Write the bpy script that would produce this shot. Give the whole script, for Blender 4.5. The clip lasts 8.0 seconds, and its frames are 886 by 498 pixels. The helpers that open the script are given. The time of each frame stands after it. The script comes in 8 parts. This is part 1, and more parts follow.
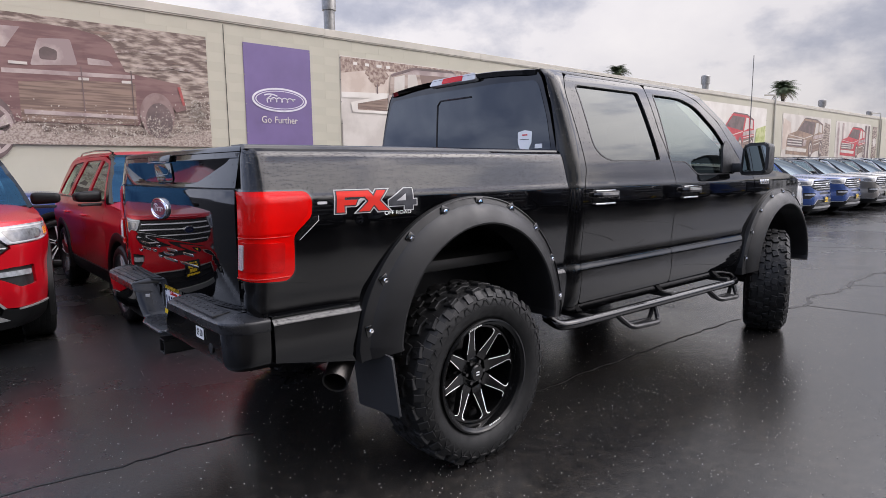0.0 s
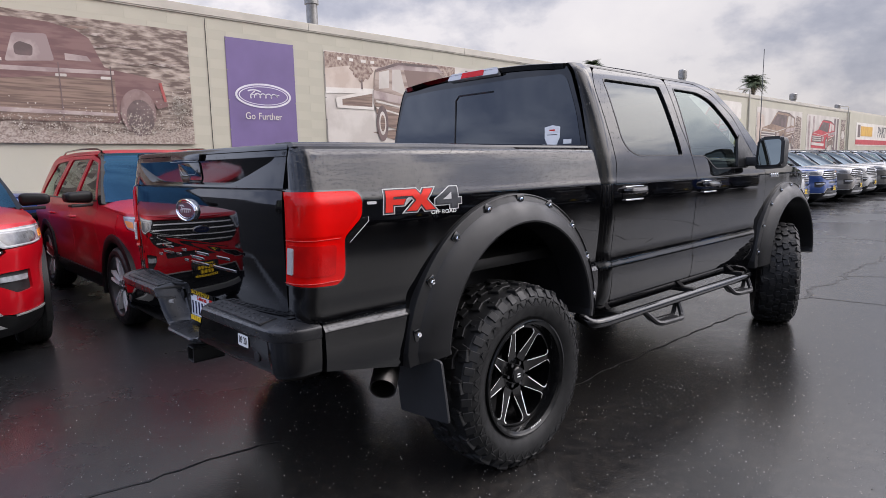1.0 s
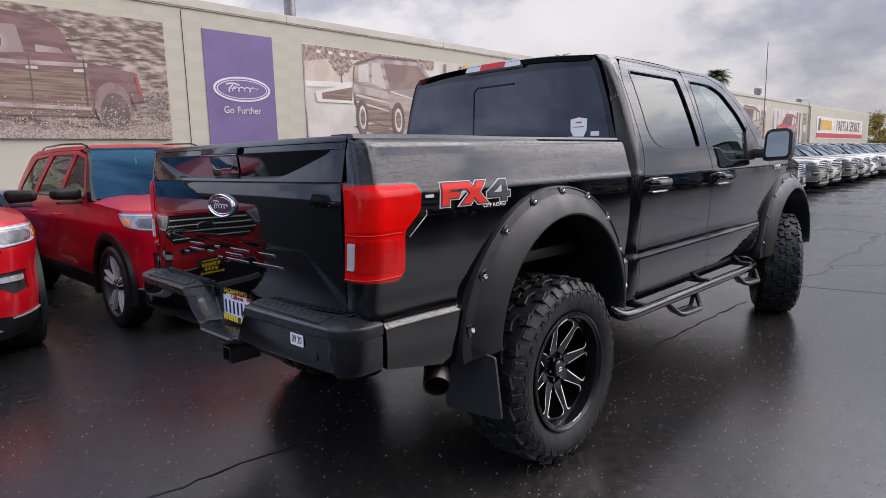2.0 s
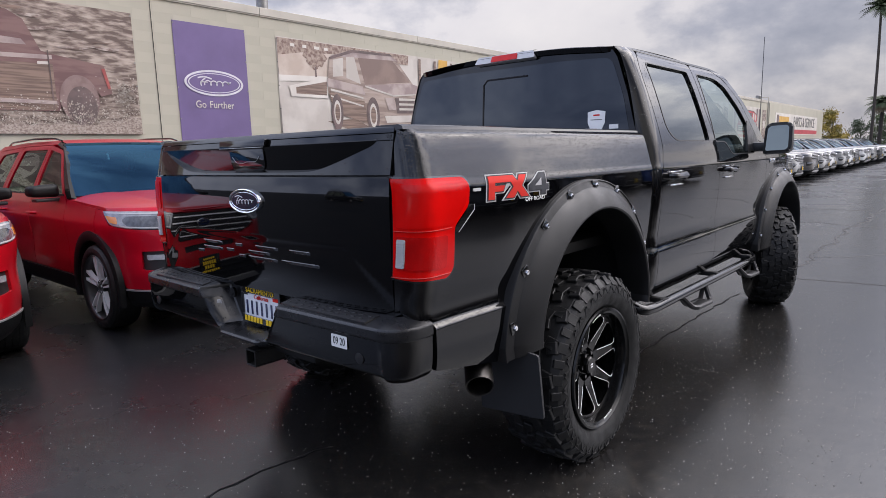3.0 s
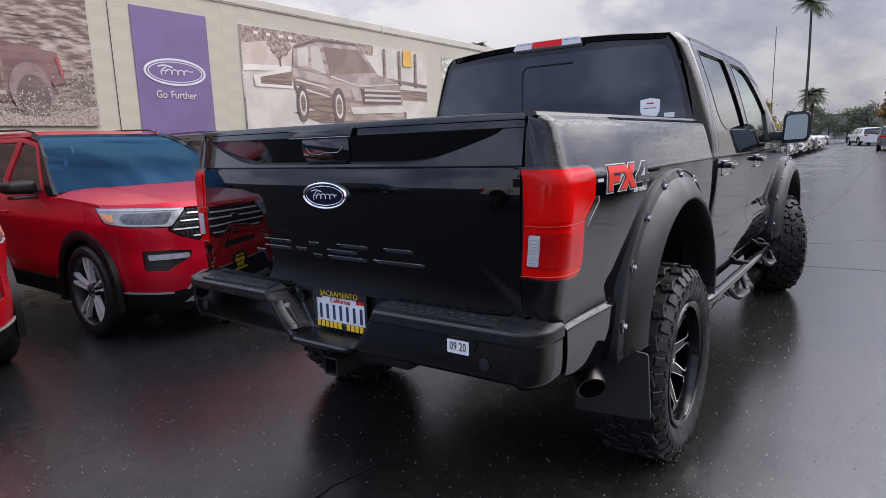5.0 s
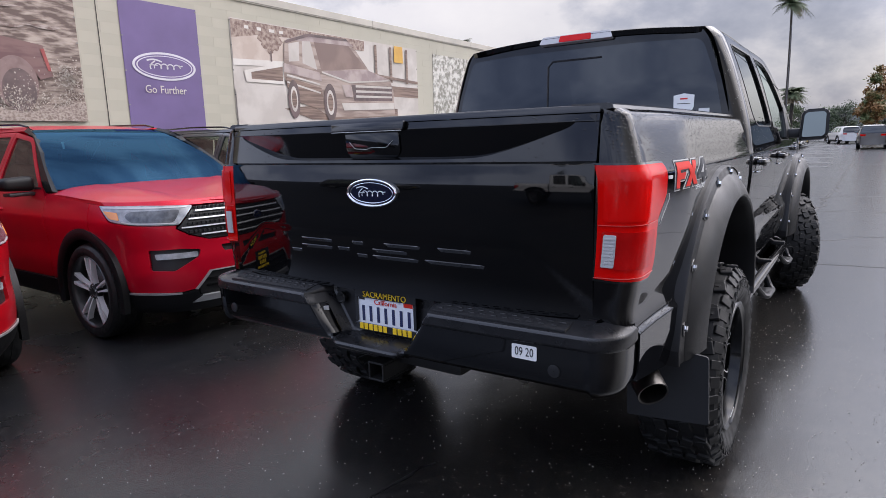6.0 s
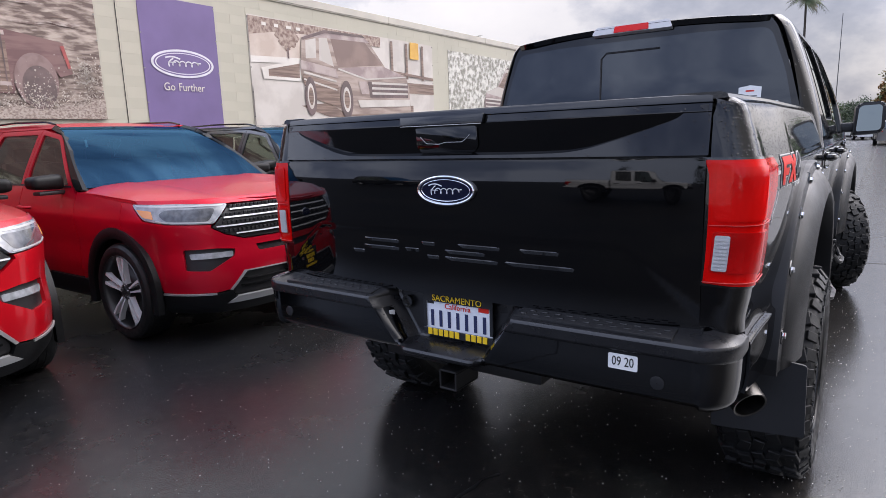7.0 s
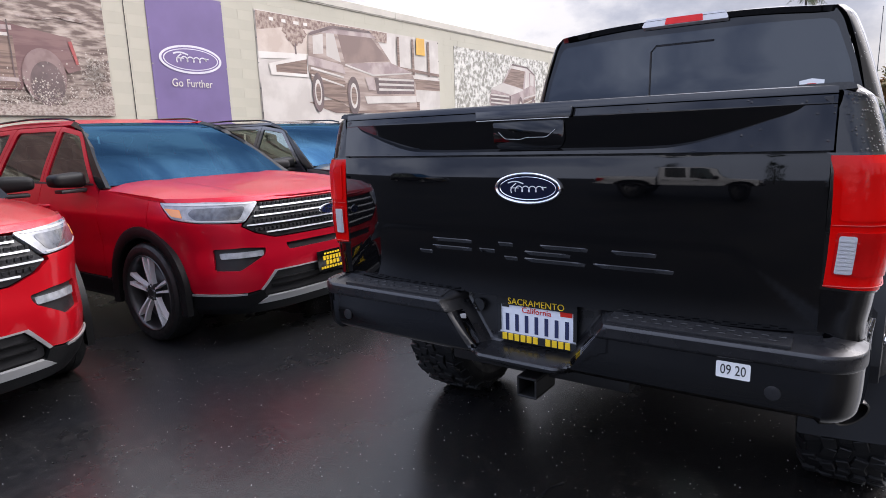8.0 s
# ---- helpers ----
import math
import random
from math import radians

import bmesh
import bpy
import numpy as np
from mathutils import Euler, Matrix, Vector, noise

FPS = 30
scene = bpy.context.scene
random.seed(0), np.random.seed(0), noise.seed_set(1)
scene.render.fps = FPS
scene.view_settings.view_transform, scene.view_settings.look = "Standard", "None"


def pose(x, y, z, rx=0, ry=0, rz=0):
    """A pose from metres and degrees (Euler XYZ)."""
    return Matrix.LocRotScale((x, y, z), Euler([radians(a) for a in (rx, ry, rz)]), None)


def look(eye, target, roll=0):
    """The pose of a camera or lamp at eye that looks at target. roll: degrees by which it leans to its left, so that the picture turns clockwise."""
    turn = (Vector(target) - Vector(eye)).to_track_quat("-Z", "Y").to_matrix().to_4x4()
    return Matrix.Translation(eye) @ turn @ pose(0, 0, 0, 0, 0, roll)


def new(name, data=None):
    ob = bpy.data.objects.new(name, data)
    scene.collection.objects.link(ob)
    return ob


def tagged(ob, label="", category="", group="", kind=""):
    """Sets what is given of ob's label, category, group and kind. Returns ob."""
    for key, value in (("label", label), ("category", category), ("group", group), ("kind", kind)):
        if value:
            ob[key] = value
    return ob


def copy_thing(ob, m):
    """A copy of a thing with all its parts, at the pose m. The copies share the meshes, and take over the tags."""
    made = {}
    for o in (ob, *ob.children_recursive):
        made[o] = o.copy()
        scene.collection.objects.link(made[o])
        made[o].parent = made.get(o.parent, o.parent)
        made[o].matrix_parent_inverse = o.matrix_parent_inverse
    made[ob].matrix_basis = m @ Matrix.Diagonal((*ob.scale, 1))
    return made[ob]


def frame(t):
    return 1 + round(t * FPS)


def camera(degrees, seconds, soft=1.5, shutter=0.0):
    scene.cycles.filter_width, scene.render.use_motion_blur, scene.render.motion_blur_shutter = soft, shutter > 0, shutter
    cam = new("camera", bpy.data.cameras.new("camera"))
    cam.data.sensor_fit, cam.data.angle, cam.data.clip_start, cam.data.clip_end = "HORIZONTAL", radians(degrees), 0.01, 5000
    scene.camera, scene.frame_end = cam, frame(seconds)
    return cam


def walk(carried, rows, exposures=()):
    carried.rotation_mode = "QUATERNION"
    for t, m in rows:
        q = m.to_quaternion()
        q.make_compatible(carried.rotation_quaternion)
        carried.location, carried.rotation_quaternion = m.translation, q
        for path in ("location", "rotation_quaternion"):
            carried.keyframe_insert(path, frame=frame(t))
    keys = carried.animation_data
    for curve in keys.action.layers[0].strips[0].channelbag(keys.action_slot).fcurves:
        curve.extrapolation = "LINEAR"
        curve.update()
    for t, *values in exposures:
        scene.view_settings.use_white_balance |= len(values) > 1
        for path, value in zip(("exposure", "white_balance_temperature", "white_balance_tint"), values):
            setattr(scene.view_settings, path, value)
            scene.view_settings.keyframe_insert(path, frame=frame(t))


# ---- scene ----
cam = camera(72.0, 8.0, soft=0.6)
PATH = [
    (0, (3.149, -2.051, 1.456), (1.644, -0.759, 1.198), -0.7),
    (0.5, (3.003, -2.142, 1.475), (1.524, -0.822, 1.209), -1.0),
    (1, (2.878, -2.219, 1.469), (1.427, -0.869, 1.195), -1.2),
    (1.5, (2.742, -2.328, 1.47), (1.324, -0.946, 1.186), -1.4),
    (3, (2.329, -2.564, 1.461), (1.033, -1.072, 1.152), -1.6),
    (3.5, (2.184, -2.611, 1.467), (0.923, -1.091, 1.151), -1.8),
    (4, (2.052, -2.666, 1.463), (0.824, -1.122, 1.138), -1.9),
    (4.5, (1.903, -2.74, 1.468), (0.707, -1.172, 1.136), -2.0),
    (6, (1.495, -2.861, 1.466), (0.379, -1.238, 1.117), -1.7),
    (6.5, (1.343, -2.875, 1.467), (0.229, -1.252, 1.115), -1.9),
    (7, (1.219, -2.886, 1.462), (0.082, -1.28, 1.106), -1.9),
    (7.5, (1.084, -2.915, 1.463), (-0.053, -1.311, 1.099), -1.9),
    (8, (0.931, -2.952, 1.466), (-0.199, -1.343, 1.099), -2.0),
]
walk(cam, [(t, look(eye, target, roll)) for t, eye, target, roll in PATH],
     [(0, -0.05, 6850, 15), (3, -0.14, 6800, 15), (6, -0.02, 6700, 15), (7, 0.14, 6750, 15), (8, 0.29, 6750, 15)])

# ---- sky, sun ----
SUN_ELEVATION, SUN_ROTATION = radians(44), radians(38)
world = bpy.data.worlds.new("overcast_sky")
scene.world = world
world.use_nodes = True
wn, wl = world.node_tree.nodes, world.node_tree.links
sky = wn.new("ShaderNodeTexSky")
sky.sky_type, sky.sun_disc = "NISHITA", False
sky.sun_elevation, sky.sun_rotation = SUN_ELEVATION, SUN_ROTATION
sky.air_density, sky.dust_density = 1.2, 2.0
wc = wn.new("ShaderNodeTexCoord")
wm = wn.new("ShaderNodeMapping")
wm.inputs["Scale"].default_value = (1.0, 1.0, 1.7)
wm.inputs["Location"].default_value = (0.35, 0.2, 0.6)
wl.new(wc.outputs["Generated"], wm.inputs["Vector"])
cloud = wn.new("ShaderNodeTexNoise")
cloud.inputs["Scale"].default_value, cloud.inputs["Detail"].default_value, cloud.inputs["Roughness"].default_value = 2.9, 10, 0.57
wl.new(wm.outputs["Vector"], cloud.inputs["Vector"])
tone = wn.new("ShaderNodeValToRGB")
for e, (at, col) in zip([tone.color_ramp.elements[0], tone.color_ramp.elements[1], tone.color_ramp.elements.new(0.5), tone.color_ramp.elements.new(0.6)],
                        [(0.35, (3.1, 3.5, 4.6)), (0.65, (10.5, 10.4, 10.4)), (0.44, (4.7, 5.05, 6.1)), (0.54, (8.1, 8.2, 8.7))]):
    e.position, e.color = at, (*[c / 10.5 for c in col], 1)
gain = wn.new("ShaderNodeVectorMath")
gain.operation, gain.inputs["Scale"].default_value = "SCALE", 10.5
wl.new(cloud.outputs["Fac"], tone.inputs["Fac"])
wl.new(tone.outputs["Color"], gain.inputs[0])
# the hidden sun brightens the cloud round it
veil = wn.new("ShaderNodeVectorMath")
veil.operation = "DOT_PRODUCT"
veil.inputs[1].default_value = (math.sin(SUN_ROTATION) * math.cos(SUN_ELEVATION), math.cos(SUN_ROTATION) * math.cos(SUN_ELEVATION), math.sin(SUN_ELEVATION))
wl.new(wc.outputs["Generated"], veil.inputs[0])
spread = wn.new("ShaderNodeMapRange")
spread.interpolation_type = "SMOOTHSTEP"
for key, value in (("From Min", 0.62), ("From Max", 1.0), ("To Min", 0.97), ("To Max", 7.0)):
    spread.inputs[key].default_value = value
wl.new(veil.outputs["Value"], spread.inputs["Value"])
glow = wn.new("ShaderNodeVectorMath")
glow.operation = "SCALE"
wl.new(gain.outputs["Vector"], glow.inputs[0])
# an overcast sky is brightest overhead
parts = wn.new("ShaderNodeSeparateXYZ")
wl.new(wc.outputs["Generated"], parts.inputs["Vector"])
zenith = wn.new("ShaderNodeMapRange")
for key, value in (("From Min", 0.0), ("From Max", 1.0), ("To Min", 0.88), ("To Max", 1.6)):
    zenith.inputs[key].default_value = value
wl.new(parts.outputs["Z"], zenith.inputs["Value"])
both = wn.new("ShaderNodeMath")
both.operation = "MULTIPLY"
wl.new(spread.outputs["Result"], both.inputs[0])
wl.new(zenith.outputs["Result"], both.inputs[1])
# thinner, whiter cloud over the showroom side
thin = wn.new("ShaderNodeMapRange")
for key, value in (("From Min", -0.9), ("From Max", 0.1), ("To Min", 1.3), ("To Max", 0.92)):
    thin.inputs[key].default_value = value
wl.new(parts.outputs["X"], thin.inputs["Value"])
last = wn.new("ShaderNodeMath")
last.operation = "MULTIPLY"
wl.new(both.outputs["Value"], last.inputs[0])
wl.new(thin.outputs["Result"], last.inputs[1])
wl.new(last.outputs["Value"], glow.inputs["Scale"])
mixs = wn.new("ShaderNodeMix")
mixs.data_type, mixs.inputs["Factor"].default_value = "RGBA", 0.88
wl.new(sky.outputs["Color"], mixs.inputs["A"])
# the cloud breaks to bluer sky away from the sun, behind the aisle
away = wn.new("ShaderNodeVectorMath")
away.operation, away.inputs[1].default_value = "DOT_PRODUCT", (-0.30, -0.82, 0.49)
wl.new(wc.outputs["Generated"], away.inputs[0])
clear = wn.new("ShaderNodeMapRange")
clear.interpolation_type = "SMOOTHSTEP"
clear.inputs["From Min"].default_value, clear.inputs["From Max"].default_value = 0.25, 0.85
wl.new(away.outputs["Value"], clear.inputs["Value"])
blue = wn.new("ShaderNodeMix")
blue.data_type = "RGBA"
blue.inputs["A"].default_value, blue.inputs["B"].default_value = (1, 1, 1, 1), (1.40, 1.62, 2.05, 1)
wl.new(clear.outputs["Result"], blue.inputs["Factor"])
tinted = wn.new("ShaderNodeVectorMath")
tinted.operation = "MULTIPLY"
wl.new(glow.outputs["Vector"], tinted.inputs[0])
wl.new(blue.outputs["Result"], tinted.inputs[1])
wl.new(tinted.outputs["Vector"], mixs.inputs["B"])
bg = wn["Background"]
bg.inputs["Strength"].default_value = 0.095
wl.new(mixs.outputs["Result"], bg.inputs["Color"])

sun = new("sun", bpy.data.lights.new("sun", "SUN"))
sun.data.energy, sun.data.angle, sun.data.color = 0.5, radians(25), (1.0, 0.97, 0.93)
sun.matrix_world = look((0, 0, 0), (-math.sin(SUN_ROTATION) * math.cos(SUN_ELEVATION), -math.cos(SUN_ROTATION) * math.cos(SUN_ELEVATION), -math.sin(SUN_ELEVATION)))

# ---- materials ----
def material(name, color, rough=0.5, metal=0.0, coat=0.0, vary=0.0, vary_scale=8.0, grain=0.0, grain_scale=300.0, rough_vary=0.0, rough_scale=20.0, second=None, mix_at=(0.45, 0.6), spec=0.5, stretch=(1, 1, 1)):
    """A paint, plastic or metal with stains (vary), fine relief (grain) and uneven gloss (rough_vary)."""
    mat = bpy.data.materials.new(name)
    mat.use_nodes = True
    n, l = mat.node_tree.nodes, mat.node_tree.links
    p = n["Principled BSDF"]
    p.inputs["Base Color"].default_value = (*color, 1)
    p.inputs["Roughness"].default_value, p.inputs["Metallic"].default_value = rough, metal
    p.inputs["Coat Weight"].default_value, p.inputs["Coat Roughness"].default_value = coat, 0.03
    p.inputs["Specular IOR Level"].default_value = spec
    co = n.new("ShaderNodeTexCoord")
    mp = n.new("ShaderNodeMapping")
    mp.inputs["Scale"].default_value = stretch
    l.new(co.outputs["Object"], mp.inputs["Vector"])

    def noise_node(scale, detail=4):
        t = n.new("ShaderNodeTexNoise")
        t.inputs["Scale"].default_value, t.inputs["Detail"].default_value = scale, detail
        l.new(mp.outputs["Vector"], t.inputs["Vector"])
        return t

    if vary or second:
        t = noise_node(vary_scale, 6)
        r = n.new("ShaderNodeValToRGB")
        a, b = r.color_ramp.elements
        a.position, b.position = mix_at if second else (0.25, 0.75)
        a.color = (*(color if second else [c * (1 - vary) for c in color]), 1)
        b.color = (*(second if second else [min(1, c * (1 + vary)) for c in color]), 1)
        l.new(t.outputs["Fac"], r.inputs["Fac"])
        l.new(r.outputs["Color"], p.inputs["Base Color"])
    if rough_vary:
        t = noise_node(rough_scale, 5)
        m = n.new("ShaderNodeMapRange")
        m.inputs["From Min"].default_value, m.inputs["From Max"].default_value = 0.3, 0.7
        m.inputs["To Min"].default_value, m.inputs["To Max"].default_value = max(0.0, rough - rough_vary), min(1, rough + rough_vary)
        l.new(t.outputs["Fac"], m.inputs["Value"])
        l.new(m.outputs["Result"], p.inputs["Roughness"])
    if grain:
        t = noise_node(grain_scale, 3)
        b = n.new("ShaderNodeBump")
        b.inputs["Strength"].default_value, b.inputs["Distance"].default_value = grain, 0.002
        l.new(t.outputs["Fac"], b.inputs["Height"])
        l.new(b.outputs["Normal"], p.inputs["Normal"])
    return mat


def wet_paint(name, color, metal=0.0, drops=0.5, coat=1.0, rough=0.3, spec=0.5, top=(0.08, 0.16), bead=(95, 0.004), few=0.5):
    """Lacquered car paint with rain beads standing on it, on all faces that look upward."""
    mat = material(name, color, rough=rough, metal=metal, coat=coat, vary=0.06, vary_scale=3, spec=spec)
    n, l = mat.node_tree.nodes, mat.node_tree.links
    p = n["Principled BSDF"]
    co = n.new("ShaderNodeTexCoord")
    v = n.new("ShaderNodeTexVoronoi")
    v.inputs["Scale"].default_value = bead[0]
    v.inputs["Randomness"].default_value = 1.0
    l.new(co.outputs["Object"], v.inputs["Vector"])
    size = n.new("ShaderNodeMapRange")
    size.inputs["From Min"].default_value, size.inputs["From Max"].default_value = 0.34, 0.20
    l.new(v.outputs["Distance"], size.inputs["Value"])
    pick = n.new("ShaderNodeMath")
    pick.operation, pick.inputs[1].default_value = "GREATER_THAN", few
    sep = n.new("ShaderNodeSeparateColor")
    l.new(v.outputs["Color"], sep.inputs["Color"])
    l.new(sep.outputs["Red"], pick.inputs[0])
    geo = n.new("ShaderNodeNewGeometry")
    sx = n.new("ShaderNodeSeparateXYZ")
    l.new(geo.outputs["Normal"], sx.inputs["Vector"])
    up = n.new("ShaderNodeMapRange")
    up.inputs["From Min"].default_value, up.inputs["From Max"].default_value = top
    l.new(sx.outputs["Z"], up.inputs["Value"])
    m1 = n.new("ShaderNodeMath")
    m1.operation = "MULTIPLY"
    m2 = n.new("ShaderNodeMath")
    m2.operation = "MULTIPLY"
    l.new(size.outputs["Result"], m1.inputs[0])
    l.new(pick.outputs["Value"], m1.inputs[1])
    l.new(m1.outputs["Value"], m2.inputs[0])
    l.new(up.outputs["Result"], m2.inputs[1])
    b = n.new("ShaderNodeBump")
    b.inputs["Strength"].default_value, b.inputs["Distance"].default_value = drops, bead[1]
    l.new(m2.outputs["Value"], b.inputs["Height"])
    l.new(b.outputs["Normal"], p.inputs["Normal"])
    l.new(b.outputs["Normal"], p.inputs["Coat Normal"])
    return mat


def glass(name, tint, gloss=(0.9, 0.95, 1.0), ior=1.55):
    """Thin tinted car glass: what it lets through is coloured, what it mirrors is set by Fresnel."""
    mat = bpy.data.materials.new(name)
    mat.use_nodes = True
    n, l = mat.node_tree.nodes, mat.node_tree.links
    n.remove(n["Principled BSDF"])
    tr, gl, mx, fr = n.new("ShaderNodeBsdfTransparent"), n.new("ShaderNodeBsdfGlossy"), n.new("ShaderNodeMixShader"), n.new("ShaderNodeFresnel")
    tr.inputs["Color"].default_value = (*tint, 1)
    gl.inputs["Color"].default_value, gl.inputs["Roughness"].default_value = (*gloss, 1), 0.01
    fr.inputs["IOR"].default_value = ior
    l.new(fr.outputs["Fac"], mx.inputs["Fac"])
    l.new(tr.outputs["BSDF"], mx.inputs[1])
    l.new(gl.outputs["BSDF"], mx.inputs[2])
    l.new(mx.outputs["Shader"], n["Material Output"].inputs["Surface"])
    return mat


def wet_asphalt():
    """Dark asphalt: stones of 4 to 8 mm, wet film with drier, rougher patches."""
    mat = bpy.data.materials.new("wet_asphalt")
    mat.use_nodes = True
    n, l = mat.node_tree.nodes, mat.node_tree.links
    p = n["Principled BSDF"]
    co = n.new("ShaderNodeTexCoord")

    def tex(kind, scale, detail=4, rough=0.5):
        t = n.new(kind)
        t.inputs["Scale"].default_value = scale
        if kind.endswith("Noise"):
            t.inputs["Detail"].default_value, t.inputs["Roughness"].default_value = detail, rough
        l.new(co.outputs["Object"], t.inputs["Vector"])
        return t

    def ramp(src, stops):
        r = n.new("ShaderNodeValToRGB")
        while len(r.color_ramp.elements) < len(stops):
            r.color_ramp.elements.new(0.5)
        for e, (at, c) in zip(r.color_ramp.elements, stops):
            e.position, e.color = at, (*c, 1) if len(c) == 3 else (c[0], c[0], c[0], 1)
        l.new(src, r.inputs["Fac"])
        return r

    noise_a = tex("ShaderNodeTexNoise", 0.55, 7, 0.6)
    # tone shifted across the lot: darker, bluer by the parked row, paler by the aisle
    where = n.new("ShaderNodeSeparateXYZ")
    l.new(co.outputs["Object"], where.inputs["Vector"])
    tone_by_x = n.new("ShaderNodeMapRange")
    tone_by_x.interpolation_type = "SMOOTHSTEP"
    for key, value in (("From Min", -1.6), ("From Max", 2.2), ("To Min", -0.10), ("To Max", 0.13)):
        tone_by_x.inputs[key].default_value = value
    l.new(where.outputs["X"], tone_by_x.inputs["Value"])
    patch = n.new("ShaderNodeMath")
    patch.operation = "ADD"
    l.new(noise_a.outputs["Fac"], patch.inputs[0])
    l.new(tone_by_x.outputs["Result"], patch.inputs[1])
    grit = tex("ShaderNodeTexVoronoi", 140)
    fine = tex("ShaderNodeTexNoise", 260, 3)
    # the sky's blue sheen by the parked row is put into the low colour
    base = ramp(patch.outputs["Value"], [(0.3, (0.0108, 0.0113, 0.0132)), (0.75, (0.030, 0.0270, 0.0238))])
    speck = ramp(grit.outputs["Color"], [(0.0, (0.55,)), (0.8, (1.1,)), (0.955, (1.3,)), (0.982, (7.0,))])
    mul = n.new("ShaderNodeMix")
    mul.data_type, mul.blend_type, mul.inputs["Factor"].default_value = "RGBA", "MULTIPLY", 1.0
    l.new(base.outputs["Color"], mul.inputs["A"])
    l.new(speck.outputs["Color"], mul.inputs["B"])
    # worn, browner patches a hand across
    worn = tex("ShaderNodeTexNoise", 15.0, 8, 0.7)
    wear = ramp(worn.outputs["Fac"], [(0.36, (0.55, 0.57, 0.60)), (0.52, (1.0, 0.99, 0.97)), (0.68, (1.75, 1.65, 1.48))])
    mul2 = n.new("ShaderNodeMix")
    mul2.data_type, mul2.blend_type, mul2.inputs["Factor"].default_value = "RGBA", "MULTIPLY", 1.0
    l.new(mul.outputs["Result"], mul2.inputs["A"])
    l.new(wear.outputs["Color"], mul2.inputs["B"])
    l.new(mul2.outputs["Result"], p.inputs["Base Color"])
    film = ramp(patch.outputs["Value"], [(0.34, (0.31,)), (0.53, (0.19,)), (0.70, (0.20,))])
    # unseen lot behind the aisle, made rough and dull to darken the tailgate's reflection
    dry = n.new("ShaderNodeMapRange")
    dry.interpolation_type = "SMOOTHSTEP"
    for key, value in (("From Min", -3.4), ("From Max", -4.6), ("To Min", 0.0), ("To Max", 1.0)):
        dry.inputs[key].default_value = value
    l.new(where.outputs["Y"], dry.inputs["Value"])
    gloss = n.new("ShaderNodeMix")
    gloss.data_type = "RGBA"
    l.new(dry.outputs["Result"], gloss.inputs["Factor"])
    l.new(film.outputs["Color"], gloss.inputs["A"])
    gloss.inputs["B"].default_value = (0.75, 0.75, 0.75, 1)
    l.new(gloss.outputs["Result"], p.inputs["Roughness"])
    b1 = n.new("ShaderNodeBump")
    b1.inputs["Strength"].default_value, b1.inputs["Distance"].default_value = 0.14, 0.003
    l.new(grit.outputs["Distance"], b1.inputs["Height"])
    b2 = n.new("ShaderNodeBump")
    b2.inputs["Strength"].default_value, b2.inputs["Distance"].default_value = 0.05, 0.002
    l.new(fine.outputs["Fac"], b2.inputs["Height"])
    l.new(b1.outputs["Normal"], b2.inputs["Normal"])
    wave = tex("ShaderNodeTexNoise", 3.0, 3)
    b3 = n.new("ShaderNodeBump")
    b3.inputs["Strength"].default_value, b3.inputs["Distance"].default_value = 0.25, 0.01
    l.new(wave.outputs["Fac"], b3.inputs["Height"])
    l.new(b2.outputs["Normal"], b3.inputs["Normal"])
    l.new(b3.outputs["Normal"], p.inputs["Normal"])
    shine = n.new("ShaderNodeMapRange")
    shine.inputs["To Min"].default_value, shine.inputs["To Max"].default_value = 0.60, 0.10
    l.new(dry.outputs["Result"], shine.inputs["Value"])
    l.new(shine.outputs["Result"], p.inputs["Specular IOR Level"])
    # some of the sky's blue is put into the reflection's tint
    p.inputs["Specular Tint"].default_value = (0.88, 0.95, 1.0, 1)
    return mat


